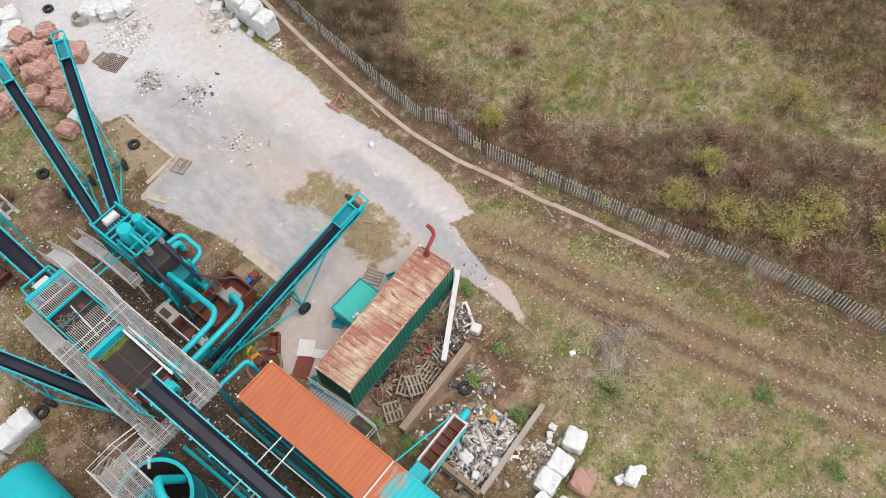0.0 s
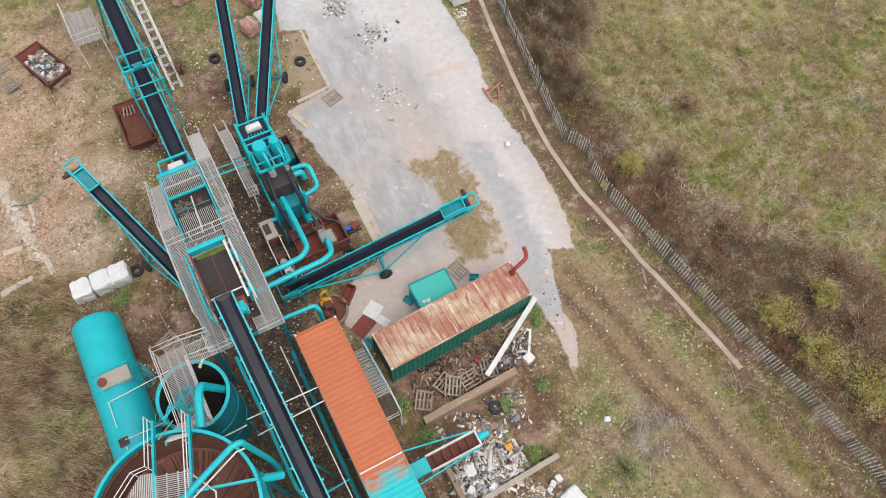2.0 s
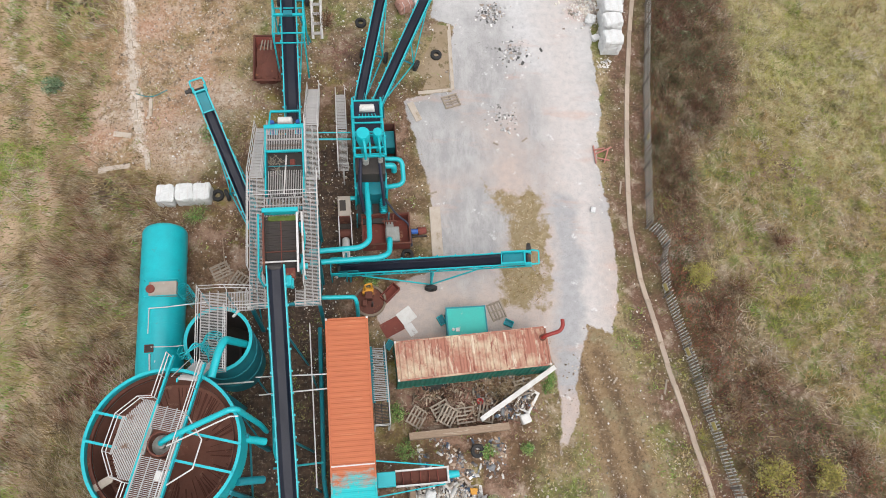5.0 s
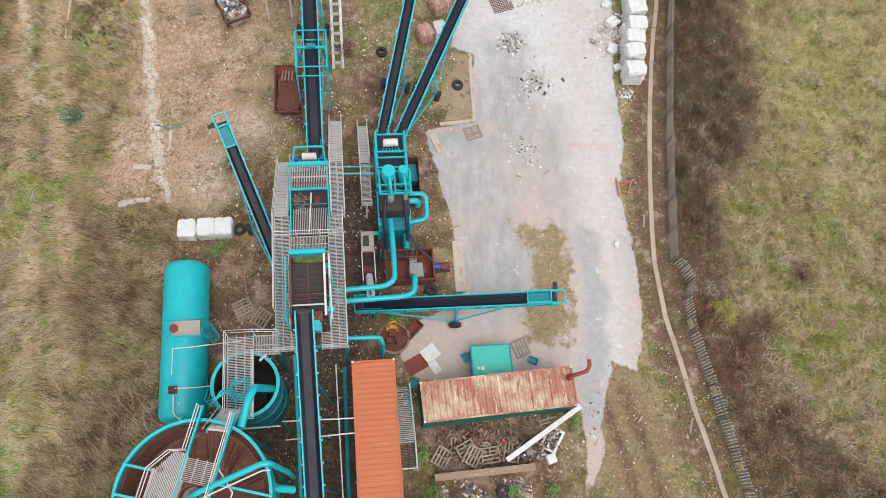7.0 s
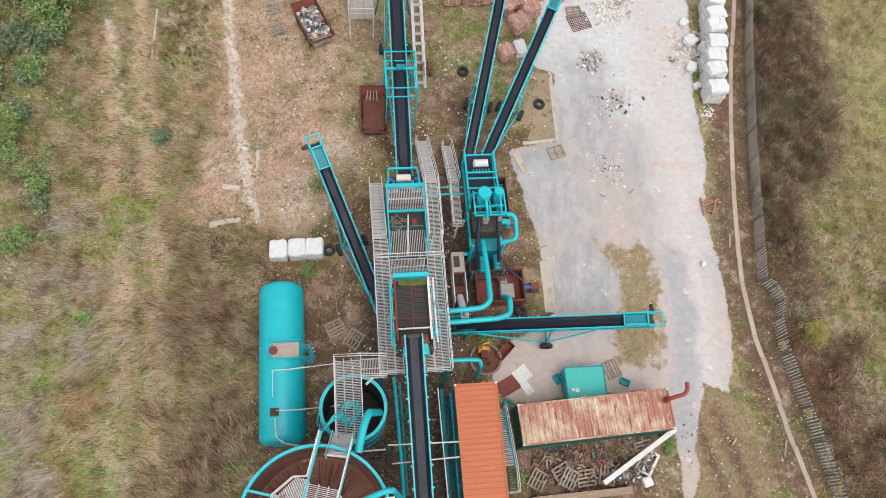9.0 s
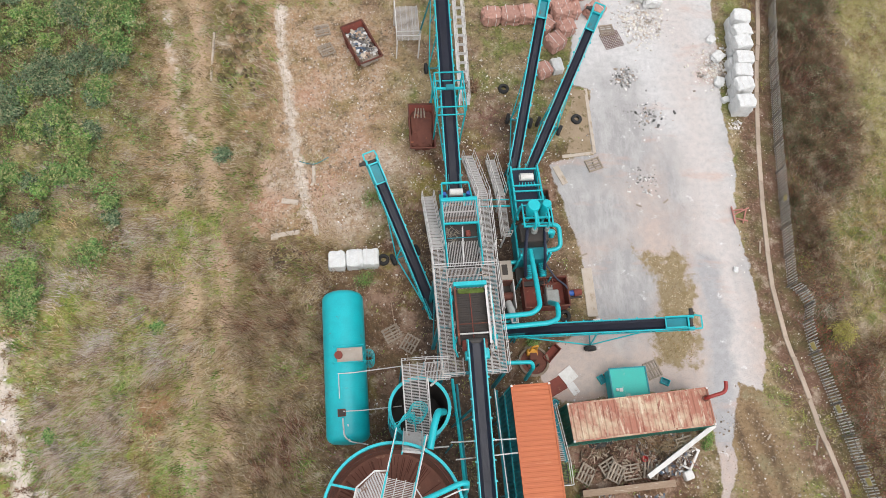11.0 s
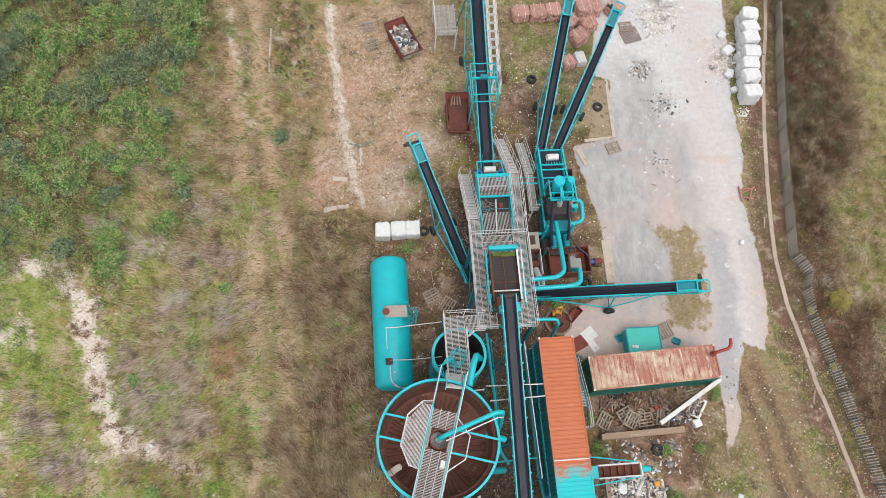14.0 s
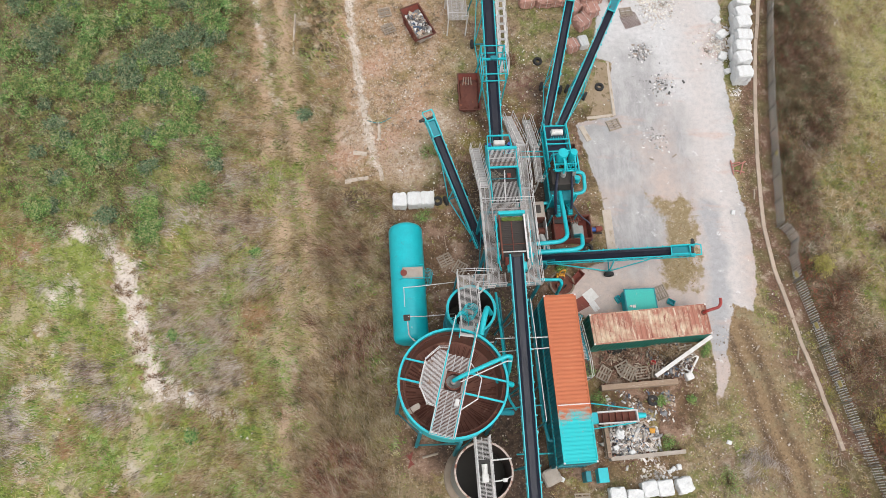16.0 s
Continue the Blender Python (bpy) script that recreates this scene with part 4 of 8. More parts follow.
def shrub(x, y, height, spread, leaf_mat, leaves, leaf_size, label, seed, twigs=46, name="shrub"):
    """A many-stemmed bush: tapering stems, finer twigs and separate small leaves."""
    r = np.random.default_rng(seed)
    ob = thing(name, label, "shrub", pose(x, y, ground_z(x, y) - 0.03, 0, 0, seed * 40))
    bm = bmesh.new()
    tips = []
    for k in range(twigs):
        a, out = r.uniform(0, math.tau), spread * math.sqrt(r.uniform(0.02, 1))
        top = Vector((out * math.cos(a), out * math.sin(a), height * r.uniform(0.55, 1.0) * (1 - 0.35 * out / spread)))
        mid = Vector((top.x * 0.35, top.y * 0.35, top.z * 0.55))
        tube(bm, [(top.x * 0.06, top.y * 0.06, 0), mid, top], [0.022, 0.014, 0.005], 3, False)
        tips += [mid.lerp(top, t) for t in (0.3, 0.6, 0.8, 1.0)]
        for j in range(3):
            b = mid.lerp(top, r.uniform(0.1, 0.9))
            e = b + Vector((r.normal(0, 0.28), r.normal(0, 0.28), r.uniform(0, 0.35))) * spread * 0.7
            tube(bm, [b, e], [0.009, 0.004], 3, False)
            tips += [b.lerp(e, 0.6), e]
    part("stem_tangle", bm, TWIG, ob)
    if leaves:
        t = np.array([tips[i] for i in r.integers(0, len(tips), leaves)]) + r.normal(0, 0.09 * spread, (leaves, 3))
        t[:, 2] = np.maximum(t[:, 2], 0.06)
        s = r.uniform(0.5, 1.2, leaves) * leaf_size
        q = np.zeros((leaves, 4, 3))
        q[:, 0, 1], q[:, 2, 1], q[:, 1, 0], q[:, 3, 0] = -s, s, s * 0.6, -s * 0.6
        q[:, 1, 2] = q[:, 3, 2] = s * 0.3
        a = r.normal(0, 0.6, (leaves, 1))
        q = np.stack([q[..., 0], q[..., 1] * np.cos(a) - q[..., 2] * np.sin(a), q[..., 1] * np.sin(a) + q[..., 2] * np.cos(a)], -1)
        q = rotz(q, r.uniform(0, math.tau, (leaves, 1))) + t[:, None, :]
        lv = new("crown", many("crown", q.reshape(-1, 3), np.arange(leaves * 4).reshape(-1, 4), leaf_mat))
        lv.parent = ob
    return ob


for i, (sx, sy, sh, ss) in enumerate([(29.6, 8.2, 1.6, 1.1), (30.4, 5.1, 1.8, 1.4), (31.9, 2.1, 1.7, 1.6), (32.8, 8.2, 1.9, 0.9), (34.3, 1.0, 1.5, 1.4), (41.6, 6.8, 1.8, 1.6), (26.6, 21.2, 1.3, 0.9), (36, -3, 1.6, 1.3)]):
    shrub(sx, sy, sh * 1.2, ss * 1.25, LIME, 2200, 0.06, "bushy shrub with small yellow-green leaves", 20 + i)
for i, (sx, sy, sh, ss) in enumerate([(28.3, 12.5, 1.8, 1.4), (30, 14.5, 1.6, 1.4), (27.3, 17.6, 1.7, 1.3), (29.5, 20.5, 1.6, 1.5), (34, 5.5, 1.8, 1.6), (37.5, 3, 1.7, 1.6), (35.5, 9.5, 1.5, 1.5), (39, -2, 1.7, 1.7), (26.3, 27, 1.5, 1.1), (26.5, 31, 1.6, 1.2), (30.5, -2.5, 1.7, 1.3), (33, 24, 1.4, 1.2)]):
    shrub(sx, sy, sh * 1.1, ss * 1.1, TWIG, 500, 0.045, "bare grey-brown shrub of fine twigs", 50 + i, 70)
for i, (sx, sy, sh, ss) in enumerate([(16.5, 3.8, 1.1, 1.3), (12.0, 6.6, 0.7, 0.75), (22.2, -2.6, 0.5, 0.7), (20.8, -7.4, 0.6, 0.9), (11.9, 9.9, 0.5, 0.5), (-6.6, 31.2, 0.7, 0.9), (-7.0, 25.1, 0.6, 0.9), (6.2, 12.2, 0.8, 0.7), (6.8, 9.9, 0.8, 0.8), (14.3, 10.0, 0.5, 0.5), (4.5, 20.6, 0.5, 0.5), (15.9, 13.9, 0.4, 0.6), (16.0, 14.5, 0.35, 0.5)]):
    shrub(sx, sy, sh, ss, WEED_LEAF, 800, 0.045, "low green weed bush on bare ground", 80 + i, 30, "weed_bush")
bush = np.random.default_rng(77)
placed = 0
while placed < 150:
    sx, sy = bush.uniform(-50, -25), bush.uniform(23, 54)
    depth = inside(WEEDS, np.array([sx]), np.array([sy]))[0]
    if depth < -1 or bush.uniform() > 0.25 + 0.75 * min(1, max(0, (sy - 26) / 14)) * (1 if sx > -40 else 0.7):
        continue
    kind, size = bush.integers(0, 5), bush.uniform(0.55, 1.0) + 0.8 * bush.uniform() ** 3 + (0.35 if sy > 36 else 0)
    leaf, words = ((GREEN_LEAF, "bright green"), (GREY_LEAF, "grey-green"), (WEED_LEAF, "green"), (GREEN_LEAF, "bright green"), (GREY_LEAF, "grey-green"))[kind]
    shrub(sx, sy, 1.1 * size + 0.2, size, leaf, int(700 * size * size) + 300, 0.1, "rounded " + words + " leafy shrub in the overgrown field", 120 + placed, 30, "leafy_shrub")
    placed += 1
for i, (sx, sy, ss, leaf) in enumerate([(-26.8, 36.0, 1.0, GREY_LEAF), (-24.9, 30.6, 0.9, GREEN_LEAF), (-24.6, 29.4, 0.8, GREY_LEAF), (-25.7, 26.9, 1.0, GREEN_LEAF), (-28.8, 32.5, 1.2, GREEN_LEAF), (-33.2, 29.8, 1.3, GREY_LEAF), (-29.4, 22.6, 1.2, GREEN_LEAF), (-20.6, 21.6, 0.5, GREEN_LEAF), (-26.4, 14.6, 0.5, GREEN_LEAF), (-24, 7, 0.6, GREEN_LEAF), (-17.6, 34.5, 0.7, GREY_LEAF)]):
    shrub(sx, sy, ss, ss, leaf, int(900 * ss) + 200, 0.09, "separate leafy shrub at the edge of the weeds", 300 + i, 30, "leafy_shrub")
shrub(0.8, 40.6, 1.3, 1.2, TWIG, 120, 0.03, "pale leafless shrub near the plant", 97, 80)

# ---- fence, kerb path ----
FENCE_PAINT = surface("weathered_galvanised_fence", (0.8, 0.8, 0.77), (0.62, 0.62, 0.59), 2, 1.0, 0.6, metal=0.1, wear=(0.25, 0.2, 0.15), wear_at=0.64, vary=0.3)
# rails and posts are much darker than the pales
FENCE_RAIL = surface("dark_fence_rail", (0.2, 0.19, 0.17), (0.12, 0.1, 0.085), 3, 1.0, 0.7, metal=0.1)
fence = thing("palisade_fence", "weathered grey steel palisade fence along the yard", "fence", pose(0, 0, 0), kind="structure")
pale_bm = bmesh.new()

pale_v = [(p[0] * 1.12, *p[1:]) for p in [(-0.034, 0.018, 0), (-0.014, 0, 0), (0.014, 0, 0), (0.034, 0.018, 0), (-0.034, 0.018, 1.36), (-0.014, 0, 1.45), (0.014, 0, 1.45), (0.034, 0.018, 1.36)]]
pv = [pale_bm.verts.new(p) for p in pale_v] + [pale_bm.verts.new((p[0] * 0.9, p[1] + 0.006, p[2])) for p in pale_v]
for k in (0, 8):
    for i in range(3):
        f = (pv[k + i], pv[k + i + 1], pv[k + i + 5], pv[k + i + 4])
        pale_bm.faces.new(f if k == 0 else f[::-1])
pale_bm.faces.new((pv[4], pv[5], pv[13], pv[12]))
pale_bm.faces.new((pv[6], pv[7], pv[15], pv[14]))
pale_me = mesh_of("pale", pale_bm, FENCE_PAINT)
post_me = mesh_of("post", block((-0.05, -0.05, 0), (0.05, 0.05, 1.38)), FENCE_RAIL)
made, spare, lean = 0, bmesh.new(), random.Random(3)
for (ax, ay), (bx, by) in zip(FENCE, FENCE[1:]):
    run = math.hypot(bx - ax, by - ay)
    turn = math.degrees(math.atan2(by - ay, bx - ax))
    za, zb = ground_z(ax, ay), ground_z(bx, by)
    panels = max(1, round(run / 2.75))
    for k in range(panels):
        t = k / panels
        part("post", post_me, None, fence, m=pose(ax + (bx - ax) * t, ay + (by - ay) * t, za + (zb - za) * t, 0, 0, turn))
    for h in (0.3, 1.1):
        bm = bar(bmesh.new(), (ax, ay, za + h), (bx, by, zb + h), 0.045)
        part("rail", bm, FENCE_RAIL, fence)
    for k in range(int(run / 0.205)):
        t = (k + 0.5) * 0.205 / run
        m = pose(ax + (bx - ax) * t, ay + (by - ay) * t, za + (zb - za) * t + 0.04, lean.gauss(0, 1.2), lean.gauss(0, 1.2), turn + 180) @ pose(0, 0.03, 0)
        if -1.0 < ay + (by - ay) * t < 45 and made < 300:
            part("pale", pale_me, None, fence, m=m)
            made += 1
        else:
            n0 = len(spare.verts)
            spare.from_mesh(pale_me)
            spare.verts.ensure_lookup_table()
            bmesh.ops.transform(spare, matrix=m, verts=spare.verts[n0:])
tagged(part("far_pales", spare, FENCE_PAINT, fence), kind="stuff")
for sx, sy, turn in ((24.05, 20.3, 105), (25.05, 16.0, 105), (26.1, 11.3, 105), (24.2, 31.6, 84)):
    sign = thing("warning_sign", "small yellow and white warning sign wired to the fence", "sign", pose(sx, sy, ground_z(sx, sy) + 0.72, 0, 0, turn) @ pose(0, 0.11, 0), "fence signs")
    part("plate", block((-0.28, -0.006, 0), (0.28, 0.006, 0.7), bevel=0.004), WHITE_PAINT, sign)
    part("panel", block((-0.26, 0.007, 0.2), (0.26, 0.014, 0.66)), SIGN_YELLOW, sign, "yellow upper panel")
    bm = bmesh.new()
    for k in range(3):
        box(bm, (-0.15, 0.007, 0.05 + k * 0.06), (0.15 - 0.05 * k, 0.011, 0.08 + k * 0.06))
    part("lettering", bm, BLACK, sign)

kerb = thing("kerb_path", "narrow path of old concrete slabs along the fence", "path", pose(0, 0, 0), kind="structure")
KERB_MAT = surface("dusty_path_concrete", (0.5, 0.41, 0.33), (0.38, 0.29, 0.22), 1.2, 1.0, 0.92, wear=(0.24, 0.19, 0.12), wear_at=0.6, bump=0.5, vary=0.35)
for (ax, ay), (bx, by) in zip(KERB, KERB[1:]):
    run = math.hypot(bx - ax, by - ay)
    n = max(1, round(run / 1.6))
    turn = math.degrees(math.atan2(by - ay, bx - ax))
    for k in range(n):
        t = (k + 0.5) / n
        if ay + (by - ay) * t < 6:
            continue
        px, py = ax + (bx - ax) * t, ay + (by - ay) * t
        bm = block((-run / n / 2 - 0.005, -0.17, -0.12), (run / n / 2 + 0.005, 0.17, 0.075), bevel=0.02)
        part("slab", bm, KERB_MAT, kerb, m=pose(px, py, ground_z(px, py) + lean.uniform(-0.02, 0.015), lean.gauss(0, 1), lean.gauss(0, 0.6), turn + lean.gauss(0, 0.5)))
# ---- walkways, stairs and rails ----


def deck(name, owner, material, x0, x1, y0, y1, z, along="y", step=0.085):
    """An open grated deck at z: bearers, and slats lying across them."""
    turned = along == "x"
    if turned:
        x0, x1, y0, y1 = y0, y1, x0, x1
    m = pose(0, 0, 0, 0, 0, 90) @ Matrix.Diagonal((1, -1, 1, 1)) if turned else Matrix()
    bm = bmesh.new()
    for xx in np.linspace(x0, x1 - 0.05, max(2, round((x1 - x0) / 0.45) + 1)):
        box(bm, (xx, y0, z - 0.09), (xx + 0.05, y1, z - 0.031), m)
    base = part(name, bm, material, owner)
    slat = mesh_of("slat", block((x0, 0, z - 0.03), (x1, 0.032, z), m), material)
    for k in range(int((y1 - y0) / step)):
        part("slat", slat, None, base, m=pose(y0 + k * step, 0, 0) if turned else pose(0, y0 + k * step, 0))
    return base


RAIL_POST = mesh_of("rail_post", tube(bmesh.new(), [(0, 0, 0), (0, 0, 1.05)], 0.026, 6), GALV)


def railing(owner, pts, material=GALV, step=1.3):
    """Two rails on posts through the points, which lie on the deck."""
    pts = [Vector(p) for p in pts]
    for h in (0.55, 1.05):
        part("rail", tube(bmesh.new(), [p + Vector((0, 0, h)) for p in pts], 0.026, 6), material, owner)
    for a, b in zip(pts, pts[1:]):
        n = max(1, round((b - a).length / step))
        for k in range(n + 1):
            if k < n or b == pts[-1]:
                part("rail_post", RAIL_POST, None, owner, m=Matrix.Translation(a.lerp(b, k / n)))


def staircase(name, label, m, x0, x1, y0, z0, y1, z1, rails=(True, True)):
    """A straight steel stair from (y0, z0) to (y1, z1)."""
    ob = thing(name, label, "stairs", m)
    n = max(2, round(abs(z1 - z0) / 0.19))
    tread = mesh_of("tread", box(box(bmesh.new(), (x0, -0.11, -0.035), (x1, 0.0, 0)), (x0, 0.03, -0.035), (x1, 0.13, 0)), GRATE)
    for k in range(n):
        t = (k + 0.5) / n
        part("tread", tread, None, ob, m=pose(0, y0 + (y1 - y0) * t, z0 + (z1 - z0) * t))
    for xx, r in zip((x0, x1), rails):
        part("stringer", bar(bmesh.new(), (xx, y0, z0 - 0.1), (xx, y1, z1 - 0.1), 0.05, 0.2), GALV, ob)
        if r:
            railing(ob, [(xx, y0, z0), (xx, y1, z1)])
    return ob


# ---- conveyors ----
WHEEL_TYRE = mesh_of("tyre", revolve(bmesh.new(), [(0.2, -0.12), (0.36, -0.13), (0.42, -0.08), (0.42, 0.08), (0.36, 0.13), (0.2, 0.12), (0.2, -0.12)], 20), TYRE, True)
WHEEL_RIM = mesh_of("rim", revolve(bmesh.new(), [(0.0, -0.05), (0.08, -0.06), (0.2, -0.02), (0.21, 0.1), (0.2, 0.02), (0.0, 0.0)], 16), TEAL_DARK, True)


def wheel(owner, m):
    t = part("wheel", WHEEL_TYRE, None, owner, "worn black tyre", m=m)
    part("rim", WHEEL_RIM, None, t)


def conveyor(name, label, a, b, width, head_box=True, wheels=None, legs=(), motor=True, skirts=0.0, deep=0.4):
    """A trough-belt conveyor from its tail a up to its head b, in the plant's grid. x runs along the belt."""
    a, b = PLANT @ Vector(a), PLANT @ Vector(b)
    d = b - a
    length = d.length
    xa = d.normalized()
    ya = Vector((0, 0, 1)).cross(xa).normalized()
    za = xa.cross(ya)
    m = Matrix((xa, ya, za)).transposed().to_4x4()
    m.translation = a
    ob = thing(name, label, "conveyor", m)
    w = width / 2
    prof = [(-w * 0.92, 0.1), (-w * 0.5, 0.0), (w * 0.5, 0.0), (w * 0.92, 0.1)]
    bm = bmesh.new()
    end = length - (1.5 if head_box else 0.1)
    rows = []
    for x in np.linspace(0.1, length - 0.1, max(2, int(length))):
        rows.append([bm.verts.new((x, p, q + 0.02 * math.sin(x * 2.1))) for p, q in prof])
    for r0, r1 in zip(rows, rows[1:]):
        for k in range(3):
            bm.faces.new((r0[k], r1[k], r1[k + 1], r0[k + 1]))
    bmesh.ops.solidify(bm, geom=bm.faces[:], thickness=0.02)
    part("belt", bm, RUBBER, ob, "black rubber belt")
    part("return_belt", block((0.2, -w * 0.85, -deep + 0.04), (length - 0.2, w * 0.85, -deep + 0.06)), RUBBER, ob)
    for s in (-1, 1):
        bm = bmesh.new()
        box(bm, (0, s * w - 0.035 + 0.03 * s, 0.02), (length, s * w + 0.035 + 0.03 * s, 0.16))
        box(bm, (0, s * w - 0.03 + 0.03 * s, -deep), (length, s * w + 0.03 + 0.03 * s, -deep + 0.1))
        part("stringer", bm, TEAL, ob)
        bm = bmesh.new()
        n = max(2, round(length / 0.9))
        for k in range(n):
            x0, x1 = length * k / n, length * (k + 1) / n
            bar(bm, (x0, s * (w + 0.03), -deep + 0.05 if k % 2 else 0.06), (x1, s * (w + 0.03), 0.06 if k % 2 else -deep + 0.05), 0.045)
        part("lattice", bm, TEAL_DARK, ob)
    idler = mesh_of("idler_bracket", block((-0.05, -0.05, 0.02), (0.05, 0.05, 0.13)), TEAL)
    for x in np.arange(0.8, end, 1.15):
        for s in (-1, 1):
            part("idler_bracket", idler, None, ob, m=Matrix.Translation((x, s * (w + 0.11), 0)))
    bm = bmesh.new()
    for x in (0.12, length - 0.12):
        tube(bm, [(x, -w, -0.13), (x, w, -0.13)], 0.17, 14)
        part("drum", bm, BLACK, ob, smooth=True)
        bm = bmesh.new()
    bm.free()
    if head_box:
        x0, x1 = length - 1.75, length - 0.25
        bm = bmesh.new()
        for s in (-1, 1):
            box(bm, (x0, s * w - 0.05, 0.1), (x1, s * w + 0.05, 0.42))
        box(bm, (x0, -w, 0.32), (x0 + 0.08, w, 0.42))
        box(bm, (x1 - 0.1, -w, 0.1), (x1, w, 0.42))
        part("head_frame", bm, TEAL, ob)
        part("head_plate", block((x0 + 0.1, -w + 0.06, 0.16), (x1 - 0.12, w - 0.06, 0.2), bevel=0.02), TEAL_DARK, ob, "dull teal cover plate")
        bm = bmesh.new()
        box(bm, (length - 0.3, -w - 0.12, -0.25), (length + 0.1, -w + 0.05, 0.25), bevel=0.03)
        box(bm, (length - 0.3, w - 0.05, -0.25), (length + 0.1, w + 0.12, 0.25), bevel=0.03)
        bar(bm, (length + 0.1, -w - 0.1, 0.2), (length + 0.55, -w - 0.05, 0.12), 0.09)
        bar(bm, (length + 0.1, w + 0.1, 0.2), (length + 0.55, w + 0.05, 0.12), 0.09)
        bar(bm, (length + 0.55, -w - 0.05, 0.12), (length + 0.55, w + 0.05, 0.12), 0.09)
        part("head_bearing", bm, TEAL, ob)
        if motor:
            bm = tube(bmesh.new(), [(length - 0.05, w + 0.1, 0.12), (length - 0.05, w + 0.55, 0.12)], 0.13, 10)
            box(bm, (length - 0.2, w + 0.12, 0.05), (length + 0.1, w + 0.3, 0.32))
            part("drive_motor", bm, BLACK, ob, "black drive motor")
    if skirts:
        for s in (-1, 1):
            part("skirt", block((0.2, s * w * 0.8 - 0.015, 0.1), (skirts, s * w * 0.8 + 0.015, 0.38)), TEAL_DARK, ob)
    inv = m.inverted()
    for x, foot_spread in legs:
        for s in (-1, 1):
            top = m @ Vector((x, s * (w + 0.03), -deep))
            foot = Vector((top.x, top.y, 0)) + ya * s * foot_spread
            if top.z > 0.3:
                part("leg", bar(bmesh.new(), inv @ top, inv @ foot, 0.1), TEAL_DARK, ob)
        if (m @ Vector((x, 0, 0))).z > 1.2:
            p, q = m @ Vector((x, -w, -deep)), m @ Vector((x, w, -deep))
            part("cross_brace", bar(bmesh.new(), inv @ p, inv @ Vector((q.x, q.y, max(0.2, q.z * 0.3))), 0.06), TEAL_DARK, ob)
    if wheels:
        x = wheels
        axle_p = m @ Vector((x, 0, -deep))
        for s in (-1, 1):
            hub = Vector((axle_p.x, axle_p.y, 0.42)) + ya * s * (w + 0.55)
            mm = inv @ (Matrix.Translation(hub) @ ya.to_track_quat("Z", "Y").to_matrix().to_4x4())
            wheel(ob, mm)
            part("wheel_strut", bar(bmesh.new(), inv @ (hub - ya * s * 0.2), inv @ (m @ Vector((x, s * w, -deep))), 0.09), TEAL, ob)
            part("push_strut", bar(bmesh.new(), inv @ (hub - ya * s * 0.25), inv @ (m @ Vector((x * 0.25, s * (w + 0.04), -deep))), 0.08), TEAL, ob)
            part("lift_strut", bar(bmesh.new(), inv @ (hub - ya * s * 0.25), inv @ (m @ Vector((min(length - 2, x * 1.45), s * (w + 0.04), -deep))), 0.07), TEAL, ob)
        part("axle", bar(bmesh.new(), inv @ (Vector((axle_p.x, axle_p.y, 0.42)) - ya * (w + 0.5)), inv @ (Vector((axle_p.x, axle_p.y, 0.42)) + ya * (w + 0.5)), 0.1), TEAL_DARK, ob)
    return ob


feed = conveyor("feed_conveyor", "long teal feed conveyor with a black belt rising to the screen", (1.3, -9.5, 0.6), (0.86, 18.75, 8.75), 0.86, head_box=False, legs=((8, 0.4), (14.5, 0.5), (20, 0.6), (25.5, 0.5)))
north = conveyor("north_conveyor", "teal stockpile conveyor with a black belt climbing away from the screen", (1.42, 30.2, 2.05), (1.5, 54.0, 7.7), 0.95, legs=((9, 0.7), (16, 0.8)), wheels=12.5, skirts=2.0)
west_conv = conveyor("west_conveyor", "teal stockpile conveyor with a dusty black belt and side struts", (-0.5, 22.35, 0.85), (-4.3, 32.65, 4.25), 0.72, wheels=5.2, legs=((1.0, 0.1),), skirts=1.5)
east_conv = conveyor("east_conveyor", "teal stockpile conveyor on wheels reaching over the yard", (3.9, 21.0, 1.0), (15.75, 19.95, 4.2), 0.72, wheels=6.2, legs=((0.8, 0.1),), skirts=1.5)
sand_a = conveyor("sand_conveyor", "teal sand conveyor with a black belt on wheels", (5.78, 32.2, 1.75), (9.15, 44.85, 5.5), 0.66, wheels=5.6, legs=((0.7, 0.1),), skirts=1.2)
sand_b = conveyor("sand_conveyor", "teal sand conveyor fanned out beside its twin", (6.85, 32.1, 1.75), (13.05, 43.75, 5.2), 0.66, wheels=5.6, legs=((0.7, 0.1),), skirts=1.2)

tail = thing("tail_hopper", "small open teal hopper at the foot of the yard conveyor", "hopper", at(4.05, 21.0, 0))
for lo, hi in (((-0.5, -0.55, 1.25), (0.5, -0.5, 1.75)), ((-0.5, 0.5, 1.25), (0.5, 0.55, 1.75)), ((-0.55, -0.55, 1.25), (-0.5, 0.55, 1.75))):
    part("plate", block(lo, hi, bevel=0.01), TEAL, tail)
for su in (-0.5, 0.45):
    for sv in (-0.53, 0.53):
        part("leg", block((su - 0.04, sv - 0.04, 0), (su + 0.04, sv + 0.04, 1.25)), TEAL_DARK, tail)

